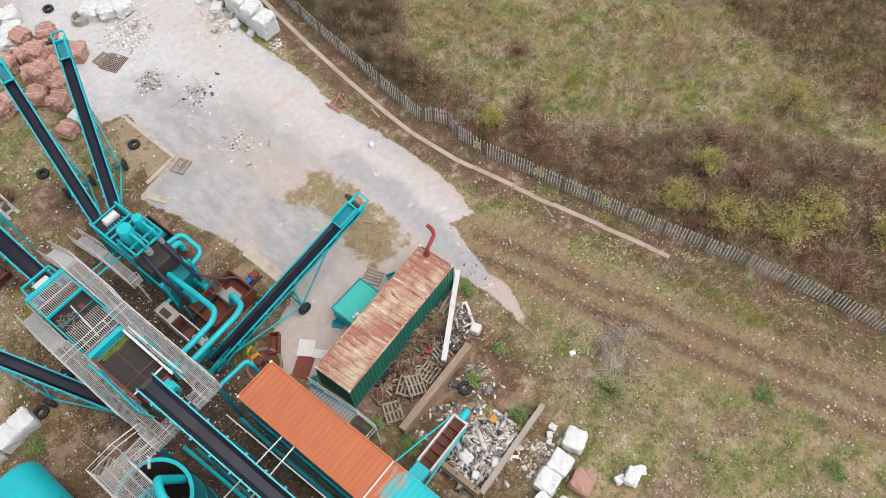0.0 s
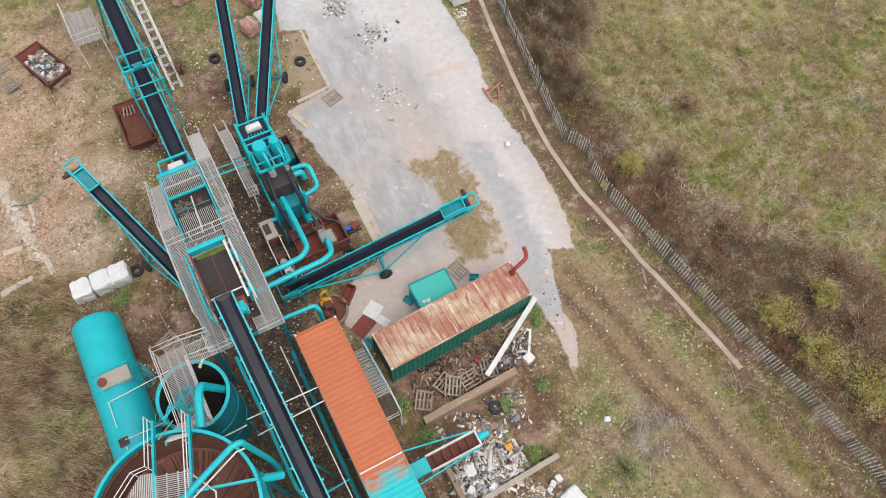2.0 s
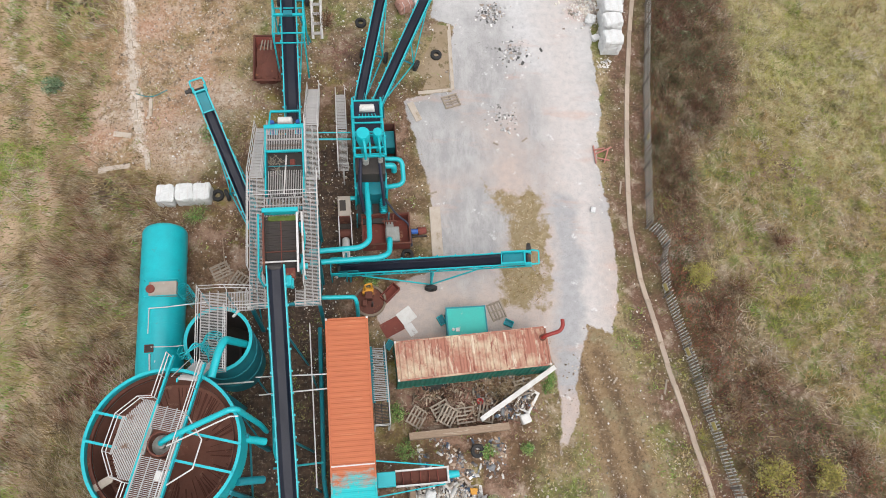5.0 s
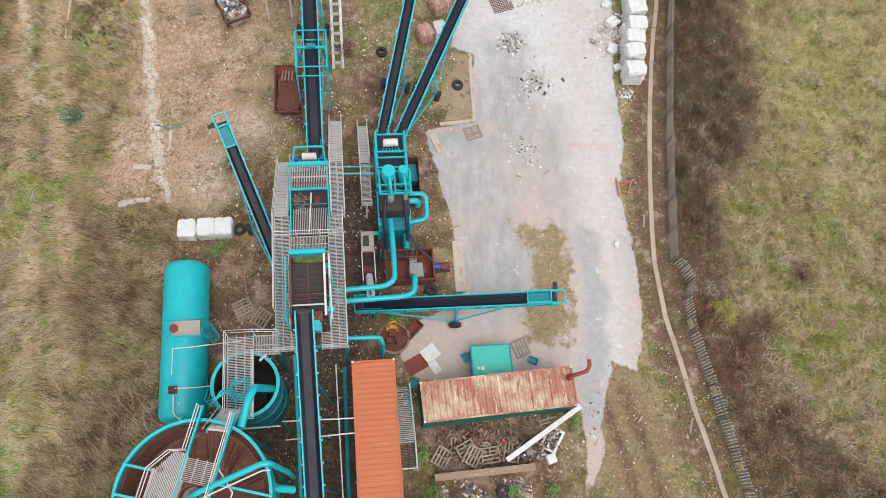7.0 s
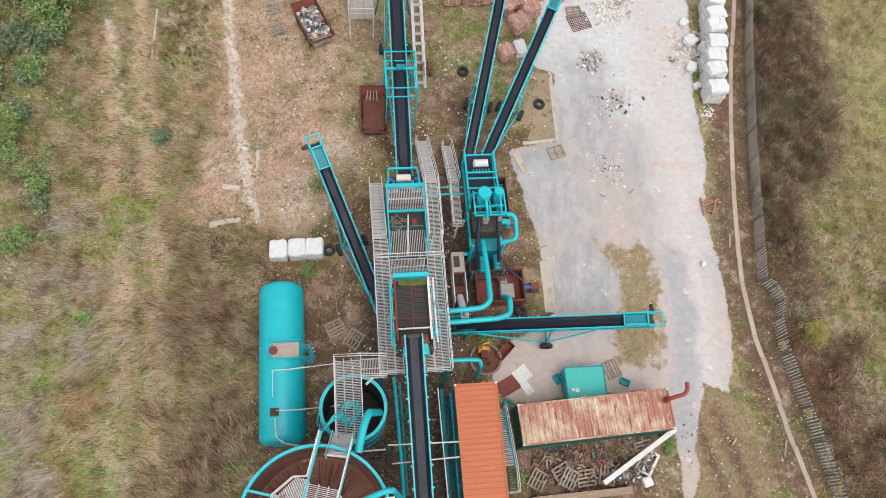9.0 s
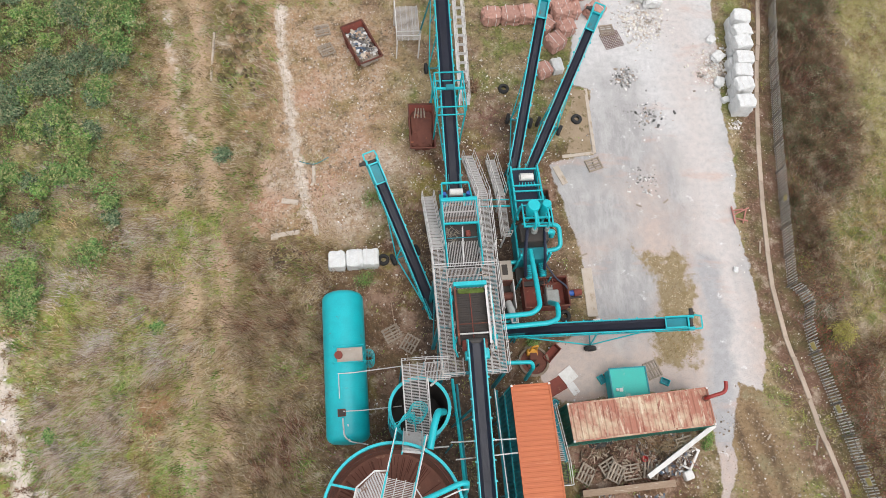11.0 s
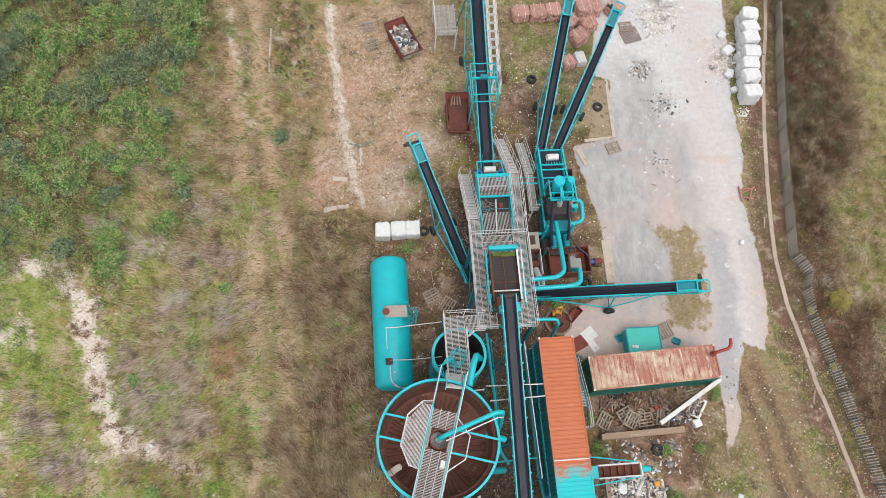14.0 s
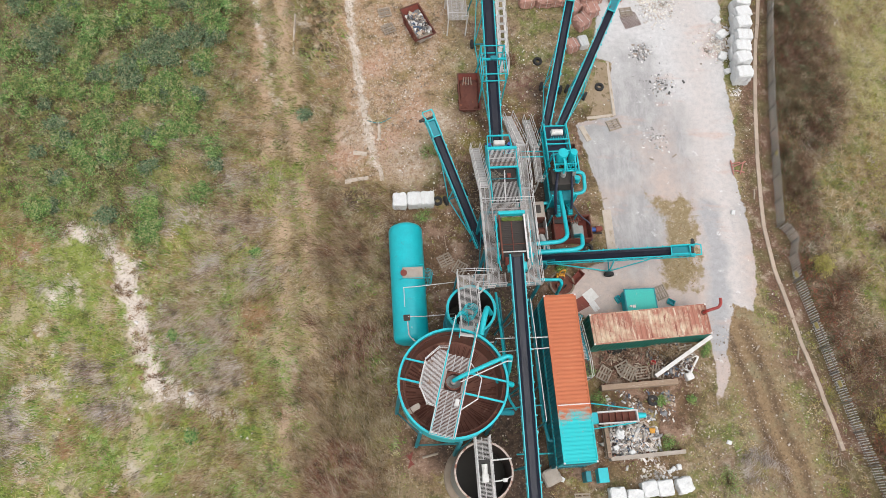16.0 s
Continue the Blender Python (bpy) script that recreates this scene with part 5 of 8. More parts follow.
# guard frame that stands over the north conveyor
guard = thing("conveyor_gantry", "teal square gantry frame with rails round the north conveyor", "gantry", at(1.47, 37.45, 0))
for su in (-1.0, 1.0):
    for sv in (-1.4, 1.4):
        part("leg", block((su - 0.05, sv - 0.05, 0.0), (su + 0.05, sv + 0.05, 5.2)), TEAL, guard)
for z in (4.1, 5.15):
    for su in (-1.0, 1.0):
        part("side_rail", block((su - 0.035, -1.4, z), (su + 0.035, 1.4, z + 0.07)), TEAL, guard)
    for sv in (-1.4, 1.4):
        part("cross_rail", block((-1.0, sv - 0.035, z), (1.0, sv + 0.035, z + 0.07)), TEAL, guard)
part("cross_beam", block((-1.0, 0.1, 4.95), (1.0, 0.25, 5.1)), TEAL, guard)
part("drive_unit", block((-0.3, 0.0, 5.1), (0.3, 0.35, 5.3), bevel=0.03), TEAL_DARK, guard)
n_stair = staircase("north_stairs", "narrow galvanised stairs beside the north conveyor", at(0, 0), 2.85, 3.5, 39.2, 0.3, 50.5, 3.4)
n_bin = thing("steel_platform", "grey galvanised platform with rails beside the conveyor", "platform", at(-0.6, 44.5))
deck("deck", n_bin, GRATE, -1.2, 0.6, -0.8, 2.4, 2.4)
for su in (-1.15, 0.55):
    for sv in (-0.75, 2.35):
        part("leg", block((su - 0.05, sv - 0.05, 0), (su + 0.05, sv + 0.05, 2.31)), GALV, n_bin)
railing(n_bin, [(0.6, -0.8, 2.4), (-1.2, -0.8, 2.4), (-1.2, 2.4, 2.4)])

# ---- screening tower ----
DECK = 5.7
tower = thing("screen_tower", "galvanised steel screening tower with teal screens and grated decks", "tower", at(0, 0))
for uu in (-0.85, 2.95):
    for vv in (17.5, 20.4, 23.4):
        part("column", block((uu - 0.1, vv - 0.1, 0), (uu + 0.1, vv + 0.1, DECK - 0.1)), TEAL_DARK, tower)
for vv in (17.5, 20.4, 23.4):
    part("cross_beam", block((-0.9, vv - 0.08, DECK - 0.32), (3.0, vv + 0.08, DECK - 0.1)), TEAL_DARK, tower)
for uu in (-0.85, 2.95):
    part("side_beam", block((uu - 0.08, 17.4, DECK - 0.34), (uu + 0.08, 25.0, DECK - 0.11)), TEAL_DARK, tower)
deck("west_deck", tower, GRATE, -0.95, -0.05, 17.3, 25.4, DECK)
deck("east_deck", tower, GRATE, 2.15, 3.05, 17.3, 25.4, DECK)
deck("north_deck", tower, GRATE, -0.05, 2.15, 22.6, 24.1, DECK, "x")
deck("south_deck", tower, GRATE, -0.05, 0.45, 17.3, 18.4, DECK)
deck("south_deck", tower, GRATE, 1.6, 2.15, 17.3, 18.4, DECK)
railing(tower, [(-0.95, 25.4, DECK), (-0.95, 19.6, DECK)])
railing(tower, [(-0.95, 18.2, DECK), (-0.95, 17.3, DECK), (0.35, 17.3, DECK)])
railing(tower, [(1.65, 17.3, DECK), (3.05, 17.3, DECK), (3.05, 25.4, DECK)])
railing(tower, [(-0.95, 24.0, DECK + 0.1), (3.05, 24.0, DECK + 0.1)])
railing(tower, [(2.15, 18.4, DECK), (2.15, 22.6, DECK)])
railing(tower, [(-0.05, 18.4, DECK), (-0.05, 22.6, DECK)])
for vv in (17.5, 20.4):
    part("diagonal_brace", bar(bmesh.new(), (-0.85, vv, 0.3), (-0.85, vv + 2.9, DECK - 0.4), 0.07), TEAL_DARK, tower)
    part("diagonal_brace", bar(bmesh.new(), (2.95, vv + 2.9, 0.3), (2.95, vv, DECK - 0.4), 0.07), TEAL_DARK, tower)
part("catch_hopper", tube(bmesh.new(), [(1.05, 21, 3.2), (1.05, 21, 5.2)], [0.6, 1.1], 4), TEAL_DARK, tower)

# sloping rinsing screen fed by the long conveyor
screen = thing("rinsing_screen", "dark mesh vibrating screen in a rusty teal box", "screen", at(1.02, 20.55, 7.0) @ pose(0, 0, 0, 3, 0, 0))
for s in (-1, 1):
    part("side_plate", block((s * 0.93 - 0.03, -1.75, -0.65), (s * 0.93 + 0.03, 1.75, 0.45), bevel=0.01), BLACK, screen)
    part("side_rail", block((s * 0.93 - 0.06, -1.75, 0.452), (s * 0.93 + 0.06, 1.75, 0.52)), GALV if s > 0 else RUST, screen)
bm = bmesh.new()
for k in range(24):
    box(bm, (-0.9, -1.7 + k * 0.142, -0.03), (0.9, -1.7 + k * 0.142 + 0.115, 0.0))
for k in range(15):
    box(bm, (-0.88 + k * 0.12, -1.7, -0.06), (-0.85 + k * 0.12, 1.7, -0.031))
part("mesh_deck", bm, DARK_IN, screen, "dark wire mesh deck")
part("underpan", block((-0.9, -1.7, -0.62), (0.9, 1.7, -0.55)), DARK_IN, screen)
part("centre_bar", block((-0.025, -1.5, 0.02), (0.025, 1.6, 0.08)), RUST_RED, screen)
part("head_beam", block((-1.0, 1.76, 0.1), (1.0, 2.02, 0.62), bevel=0.02), TEAL, screen, "bright teal end beam")
part("mossy_lip", lumpy((1.6, 0.3, 0.12), 3, 3), foliage("moss", [(0.1, 0.14, 0.03), (0.14, 0.17, 0.04)]), screen, "green moss", m=pose(0.1, 1.55, 0.0))
part("spray_pipe", tube(bmesh.new(), [(-0.85, -1.1, 0.42), (0.85, -1.1, 0.42)], 0.05, 8), WHITE_PAINT, screen)
part("spray_pipe", tube(bmesh.new(), [(-0.85, -0.5, 0.34), (0.85, -0.5, 0.34)], 0.035, 8), RUST, screen)
part("feed_chute", block((-0.75, -2.05, 0.0), (0.75, -1.45, 0.3), bevel=0.03), RUST_RED, screen)
for s in (-1, 1):
    part("spring_post", block((s * 1.05 - 0.08, -1.4, -1.3), (s * 1.05 + 0.08, -1.1, -0.2)), TEAL, screen)
    part("spring_post", block((s * 1.05 - 0.08, 1.1, -1.3), (s * 1.05 + 0.08, 1.4, -0.2)), TEAL, screen)
for s, vv in ((-1, -0.4), (1, -1.3)):
    part("exciter_motor", tube(bmesh.new(), [(s * 0.98, vv, 0.0), (s * 1.42, vv, 0.0)], [0.2, 0.17], 10), TEAL if s > 0 else MACHINE_GREY, screen)
    part("spray_header", tube(bmesh.new(), bend([(s * 1.25, -1.9, 0.2), (s * 1.2, 0.3, 0.4), (s * 1.2, 1.7, 0.5)], 0.2), 0.055, 8), GALV if s > 0 else TEAL, screen)
part("hose", tube(bmesh.new(), bend([(1.2, 1.5, 0.5), (1.35, 0.2, 0.1), (1.1, -1.2, 0.4), (1.3, -2.0, -0.2)], 0.4), 0.045, 7), TEAL, screen)
part("hose", tube(bmesh.new(), bend([(-1.0, -1.2, 0.1), (-1.25, -1.8, 0.3), (-1.0, -2.3, -0.3)], 0.3), 0.05, 7), TEAL, screen)
part("head_hood", block((-0.62, -2.75, 0.9), (0.62, -2.15, 1.35), bevel=0.04), TEAL, screen, "teal head pulley cover")
for s in (-1, 1):
    part("head_bearing", block((s * 0.6 - 0.1, -2.7, 0.5), (s * 0.6 + 0.1, -2.2, 0.95), bevel=0.03), TEAL, screen)

# upper vibrating screen at the north end
scr2 = thing("dewatering_screen", "teal vibrating screen box under slatted covers", "screen", at(1.15, 26.4, 5.35))
for s in (-1, 1):
    part("side_plate", block((s * 1.12 - 0.04, -2.2, -0.9), (s * 1.12 + 0.04, 2.3, 0.55), bevel=0.01), TEAL, scr2)
cover = part("slatted_cover", block((-1.08, 1.44, 0.42), (1.08, 1.52, 0.479)), GRATE, scr2)
slat = mesh_of("slat", block((-0.02, 0.75, 0.48), (0.02, 2.2, 0.52)), GRATE)
for k in range(22):
    part("slat", slat, None, cover, m=pose(-1.05 + k * 0.1, 0, 0))
part("front_plate", block((-1.2, 2.2, 0.3), (1.2, 2.45, 0.62), bevel=0.02), TEAL, scr2)
part("middle_beam", block((-1.12, 0.6, 0.4), (1.12, 0.72, 0.56)), TEAL, scr2)
bm = bmesh.new()
for k in range(20):
    bar(bm, (-1.0 + k * 0.105, -2.1, 0.0), (-1.0 + k * 0.105, -0.4, 0.0), 0.035)
part("wedge_deck", bm, GRATE, scr2)
part("screen_bed", block((-1.08, -2.15, -0.3), (1.08, 2.2, -0.25)), DARK_IN, scr2, "rusty screen bed with dry residue")
part("trapped_stone", lumpy((0.3, 0.4, 0.3), 5, 4, 0.1), RUST_RED, scr2, m=pose(0.45, 0.15, -0.24))
twig = random.Random(5)
bm = bmesh.new()
for k in range(40):
    a = Vector((twig.uniform(-0.95, -0.15), twig.uniform(-0.6, 0.5), twig.uniform(-0.22, 0.0)))
    bar(bm, a, a + Vector((twig.uniform(-0.3, 0.3), twig.uniform(-0.3, 0.3), twig.uniform(0, 0.1))), 0.03)
part("twig_litter", bm, PALLET_WOOD, scr2, "tangle of dead twigs")
part("feed_trough", bar(bmesh.new(), (-0.08, -2.0, 0.16), (0.1, 0.55, 0.16), 0.08), GALV, scr2)
part("spray_bar", tube(bmesh.new(), [(-1.0, -0.3, 0.4), (1.0, -0.3, 0.4)], 0.03, 8), TEAL_DARK, scr2)
for s in (-1, 1):
    part("support", block((s * 1.12 - 0.08, 1.9, -5.35), (s * 1.12 + 0.08, 2.1, -0.9)), TEAL_DARK, scr2)
    part("support", block((s * 1.12 - 0.08, -1.9, -5.35), (s * 1.12 + 0.08, -1.7, -0.9)), TEAL_DARK, scr2)
    for q in (2.75, 3.15):
        part("spring", tube(bmesh.new(), [(s * 0.8, q, -0.95), (s * 0.8, q, -0.3)], 0.14, 10), BLUE, scr2, "blue coil spring")
    part("spring_bracket", block((s * 0.8 - 0.28, 2.5, -1.1), (s * 0.8 + 0.28, 3.4, -0.95)), TEAL, scr2)
bm = tube(bmesh.new(), [(-0.42, 3.25, -0.35), (0.42, 3.25, -0.35)], 0.24, 12)
box(bm, (-0.45, 3.05, -0.6), (0.45, 3.45, -0.35), bevel=0.02)
part("vibrator_motor", bm, WHITE_PAINT, scr2, "white vibrator motor", True)
for s in (-1, 1):
    part("head_frame", bar(bmesh.new(), (s * 1.0, 2.45, -0.1), (s * 0.9, 4.0, -0.5), 0.09), TEAL, scr2)
part("head_frame", bar(bmesh.new(), (-0.9, 4.0, -0.5), (0.9, 4.0, -0.5), 0.12), TEAL, scr2)
part("discharge_lip", block((-0.95, 3.5, -2.4), (0.95, 4.3, -2.25)), BLACK, scr2)
w_stair = staircase("west_stairs", "galvanised stairs descending beside the upper screen", at(0, 0), -0.95, -0.15, 25.4, DECK, 30.6, 2.4)
e_walk = thing("east_walkway", "galvanised grated walkway along the upper screen", "walkway", at(0, 0))
deck("deck", e_walk, GRATE, 2.4, 3.2, 25.4, 29.2, DECK - 0.5)
railing(e_walk, [(3.2, 25.4, DECK - 0.5), (3.2, 29.2, DECK - 0.5)])
railing(e_walk, [(2.4, 25.4, DECK - 0.5), (2.4, 29.2, DECK - 0.5)])
for vv in (26, 29):
    part("leg", block((2.75, vv, 0), (2.85, vv + 0.1, DECK - 0.6)), GALV, e_walk)
e_stair = staircase("east_stairs", "galvanised stairs climbing to the grated walkway", at(0, 0), 2.4, 3.2, 29.2, DECK - 0.5, 34.4, 0.9)
link = thing("link_pipes", "pair of teal pipes joining the two machines", "pipe", at(0, 0))
part("pipe", tube(bmesh.new(), [(2.2, 29.6, 2.6), (5.2, 29.6, 2.4)], 0.07, 8), TEAL, link)
part("pipe", tube(bmesh.new(), [(2.2, 30.1, 2.6), (5.2, 30.1, 2.4)], 0.05, 8), TEAL, link)

# ---- sand plant with cyclones ----
sand = thing("sand_plant", "teal sand washing unit with cyclones, motor and pump pipes", "machine", at(6.35, 29.0))
for su in (-1.0, 1.0):
    for sv in (-3.4, -0.6, 2.6):
        part("column", block((su - 0.07, sv - 0.07, 0), (su + 0.07, sv + 0.07, 4.9 if sv == -0.6 else 3.3)), TEAL, sand)
    part("side_beam", block((su - 0.06, -3.5, 2.2), (su + 0.06, 3.0, 2.38)), TEAL, sand)
    part("top_beam", bar(bmesh.new(), (su, -1.0, 3.6), (su * 0.95, 3.2, 3.3), 0.12), TEAL, sand)
for sv, z in ((-0.55, 4.9), (-1.7, 4.6), (0.4, 3.7), (1.6, 3.55), (3.0, 3.3), (1.2, 3.5)):
    part("cross_beam", block((-1.0, sv - 0.05, z - 0.1), (1.0, sv + 0.05, z)), TEAL, sand)
part("screen_deck", block((-0.85, -0.2, 2.75), (0.85, 3.1, 2.82), pose(0, 0, 0, -4, 0, 0)), RUBBER, sand, "black dewatering deck")
for s in (-1, 1):
    part("deck_side", block((s * 0.88 - 0.03, -0.3, 2.3), (s * 0.88 + 0.03, 3.1, 3.15)), TEAL, sand)
bm = tube(bmesh.new(), [(-0.45, 2.2, 3.65), (0.45, 2.2, 3.65)], 0.25, 12)
box(bm, (-0.5, 2.0, 3.42), (0.5, 2.4, 3.6), bevel=0.02)
part("vibrator_motor", bm, WHITE_PAINT, sand, "white vibrator motor", True)
bm = bmesh.new()
for k in range(6):
    bar(bm, (-0.6 + k * 0.24, 1.5, 3.5), (-0.5 + k * 0.2, 1.85, 3.5), 0.05)
part("motor_mount", bm, TEAL, sand)
part("discharge_lip", block((-0.85, 3.05, 2.2), (0.85, 3.5, 2.3)), BLACK, sand)
for cu, cv, rr, zz in ((-0.42, -1.1, 0.42, 6.3), (0.5, -0.95, 0.3, 6.1)):
    bm = revolve(bmesh.new(), [(0.0, zz), (rr * 0.9, zz), (rr, zz - 0.05), (rr, zz - 0.8), (rr * 0.35, zz - 2.1), (rr * 0.3, zz - 2.5)], 24)
    part("cyclone", bm, TEAL, sand, "teal cyclone", True, m=pose(cu, cv, 0))
    part("overflow_pipe", tube(bmesh.new(), bend([(cu, cv - 0.1, zz - 0.3), (cu + 0.05, cv - 0.6, zz - 0.15), (cu + 0.1, cv - 1.1, zz - 0.5), (cu + 0.12, cv - 1.2, zz - 1.4)], 0.25), rr * 0.22, 10), TEAL, sand, smooth=True)
    part("inlet_flange", tube(bmesh.new(), [(cu + 0.12, cv - 1.2, zz - 1.2), (cu + 0.12, cv - 1.28, zz - 1.55)], rr * 0.5, 10), MACHINE_GREY, sand)
for sv in (-2.1, -1.5, -0.6):
    part("cyclone_beam", block((-1.0, sv - 0.05, 5.0), (1.0, sv + 0.05, 5.12)), TEAL, sand)
for su in (-0.95, 0.0, 0.95):
    part("cyclone_beam", block((su - 0.05, -2.15, 5.122), (su + 0.05, -0.5, 5.22)), TEAL, sand)
part("collecting_box", block((-0.95, -2.6, 2.4), (0.95, -1.2, 3.6), bevel=0.03), DARK_IN, sand)
part("overflow_tank", block((-0.95, -3.4, 0.4), (0.95, -0.8, 2.2), bevel=0.03), TEAL_DARK, sand)
part("riser_pipe", tube(bmesh.new(), bend([(-0.3, -3.0, 3.0), (-0.28, -5.2, 3.4), (-0.32, -7.2, 3.7), (-0.9, -7.6, 3.7), (-4.0, -7.75, 3.75)], 0.4), 0.17, 12), TEAL, sand, smooth=True)
part("return_pipe", tube(bmesh.new(), bend([(0.95, -6.3, 1.4), (0.95, -7.0, 3.3), (0.85, -8.0, 3.45), (0.2, -8.25, 3.5), (-4.0, -8.4, 3.6)], 0.35), 0.17, 12), TEAL, sand, smooth=True)
part("loop_pipe", tube(bmesh.new(), bend([(0.9, -1.0, 2.5), (2.15, -0.95, 2.3), (2.2, -2.5, 1.7), (1.0, -2.6, 1.5)], 0.45), 0.16, 12), TEAL, sand, smooth=True)
part("stub_pipe", tube(bmesh.new(), bend([(0.9, -1.6, 2.7), (1.55, -1.6, 2.7), (1.6, -1.6, 1.9)], 0.3), 0.2, 12), TEAL, sand, smooth=True)
part("side_pipe", tube(bmesh.new(), bend([(-0.9, -3.2, 1.3), (-1.75, -3.2, 1.3), (-1.75, -4.1, 1.2)], 0.35), 0.14, 10), TEAL, sand, smooth=True)
for cu, cv in ((-0.25, -4.0), (0.75, -3.9)):
    part("slurry_pump", tube(bmesh.new(), [(cu, cv - 0.5, 1.4), (cu, cv + 0.45, 1.4)], [0.2, 0.24], 12), TEAL, sand, "ribbed teal motor", True)
    bm = bmesh.new()
    for k in range(6):
        tube(bm, [(cu, cv - 0.4 + k * 0.13, 1.4), (cu, cv - 0.36 + k * 0.13, 1.4)], 0.28, 12)
    part("cooling_fin", bm, TEAL_DARK, sand)
part("black_hose", tube(bmesh.new(), bend([(-0.6, -1.8, 4.6), (-0.75, -3.4, 3.2), (-0.55, -4.4, 1.8)], 0.6), 0.12, 8), RUBBER, sand)
part("black_hose", tube(bmesh.new(), bend([(0.55, -1.9, 4.4), (0.7, -3.3, 3.0), (0.8, -4.0, 1.8)], 0.6), 0.1, 8), RUBBER, sand)
part("black_hose", tube(bmesh.new(), bend([(0.9, -3.6, 1.9), (1.6, -4.6, 1.4), (2.4, -5.2, 1.3), (2.5, -6.5, 0.5)], 0.6), 0.07, 8), RUBBER, sand)
part("pump_frame", block((-1.0, -4.8, 0.5), (1.1, -3.4, 0.7)), BLACK, sand)
for su in (-1.0, 1.05):
    part("pump_post", block((su - 0.05, -4.8, 0), (su + 0.05, -4.7, 2.2)), TEAL_DARK, sand)
s_walk = thing("sand_plant_walkway", "galvanised walkway with rails beside the sand plant", "walkway", at(0, 0))
deck("deck", s_walk, GRATE, 4.3, 4.95, 27.3, 30.4, 2.4)
railing(s_walk, [(4.95, 27.3, 2.4), (4.3, 27.3, 2.4), (4.3, 30.4, 2.4)])
for vv in (27.4, 30.2):
    part("leg", block((4.58, vv, 0), (4.68, vv + 0.1, 2.3)), GALV, s_walk)
s_stair = staircase("sand_plant_stairs", "galvanised stairs up to the sand plant walkway", at(0, 0), 4.3, 4.95, 30.4, 2.4, 34.4, 0.2)
hop = thing("side_trough", "rusty open steel trough beside the sand plant", "trough", at(7.85, 29.6))
for lo, hi in (((-0.4, -1.4, 0.0), (0.4, 1.4, 0.1)), ((-0.4, -1.4, 0.1), (-0.34, 1.4, 1.9)), ((0.34, -1.4, 0.1), (0.4, 1.4, 1.9)), ((-0.34, -1.4, 0.1), (0.34, -1.34, 1.9)), ((-0.34, 1.34, 0.1), (0.34, 1.4, 1.9))):
    part("plate", block(lo, hi, bevel=0.01), RUST, hop)
part("stop_plate", block((-0.33, -0.1, 0.3), (0.33, 1.2, 1.2), bevel=0.02), TEAL_DARK, hop)

# ---- sump tank and pump by the sand plant ----
sump = thing("sump_tank", "open rusty steel sump tank with a pump inside", "tank", at(7.2, 23.55))
for lo, hi in (((-1.55, -1.05, 0.05), (1.55, 1.05, 0.12)), ((-1.55, -1.05, 0.12), (-1.49, 1.05, 1.2)), ((1.49, -1.05, 0.12), (1.55, 1.05, 1.2)), ((-1.49, -1.05, 0.12), (1.49, -0.99, 1.2)), ((-1.49, 0.99, 0.12), (1.49, 1.05, 1.2))):
    part("plate", block(lo, hi, bevel=0.01), RUST_RED, sump)
for lo, hi in (((-1.6, -1.1, 1.2), (1.6, -1.0, 1.28)), ((-1.6, 1.0, 1.2), (1.6, 1.1, 1.28)), ((-1.6, -1.0, 1.2), (-1.5, 1.0, 1.28)), ((1.5, -1.0, 1.2), (1.6, 1.0, 1.28))):
    part("rim", block(lo, hi, bevel=0.01), RUST, sump)
bm = block((-0.05, -0.9, 0.4), (0.85, 0.1, 1.35), bevel=0.06)
box(bm, (0.0, 0.05, 0.6), (0.5, 0.6, 1.2), bevel=0.05)
part("pump_body", bm, MACHINE_GREY, sump, "grey-green pump casing")
bm = bmesh.new()
for k in range(4):
    bar(bm, (-0.1 + k * 0.2, 0.25, 1.4), (-0.1 + k * 0.2, 0.85, 1.4), 0.07)
bar(bm, (-0.25, 0.45, 1.42), (0.7, 0.45, 1.42), 0.08)
part("pump_bracket", bm, RUST, sump)
red_pump = thing("hose_pump", "small red and blue pump set beside the sump", "pump", at(9.25, 23.6))
part("casing", tube(bmesh.new(), [(0.1, 0, 0.35), (0.65, 0.05, 0.35)], [0.28, 0.22], 12), RUST_RED, red_pump)
part("motor", tube(bmesh.new(), [(-0.5, 0, 0.35), (0.1, 0, 0.35)], 0.18, 10), BLUE, red_pump, "small blue motor")
part("frame", box(box(bmesh.new(), (-0.6, -0.3, 0), (0.7, -0.2, 0.14)), (-0.6, 0.2, 0), (0.7, 0.3, 0.14)), BLACK, red_pump)
part("stand", block((-0.4, -0.08, 0.0), (0.5, 0.08, 0.2)), BLACK, red_pump)
chute = thing("chute_box", "rusty grey discharge chute with a white elbow pipe", "chute", at(4.55, 23.4))
part("bin", block((-0.42, 1.1, 0.0), (0.42, 2.5, 1.5), bevel=0.03), CONCRETE, chute, "rust-stained top plate")
# thin black plate on the solid bin paints the shade of a hole
part("opening_shade", block((-0.3, 1.45, 1.502), (0.1, 2.2, 1.512)), DARK_IN, chute)
for s in (-1, 1):
    part("side_plate", block((s * 0.4 - 0.03, -0.9, 0.3), (s * 0.4 + 0.03, 1.1, 1.5)), GALV, chute)
part("back_plate", block((-0.37, 1.0, 0.3), (0.37, 1.06, 1.5)), RUST, chute)
part("floor_plate", block((-0.37, -0.9, 0.3), (0.37, 1.0, 0.36)), DARK_IN, chute)
part("roller", tube(bmesh.new(), [(-0.36, 0.1, 0.8), (0.36, 0.1, 0.8)], 0.3, 14), RUST, chute, smooth=True)
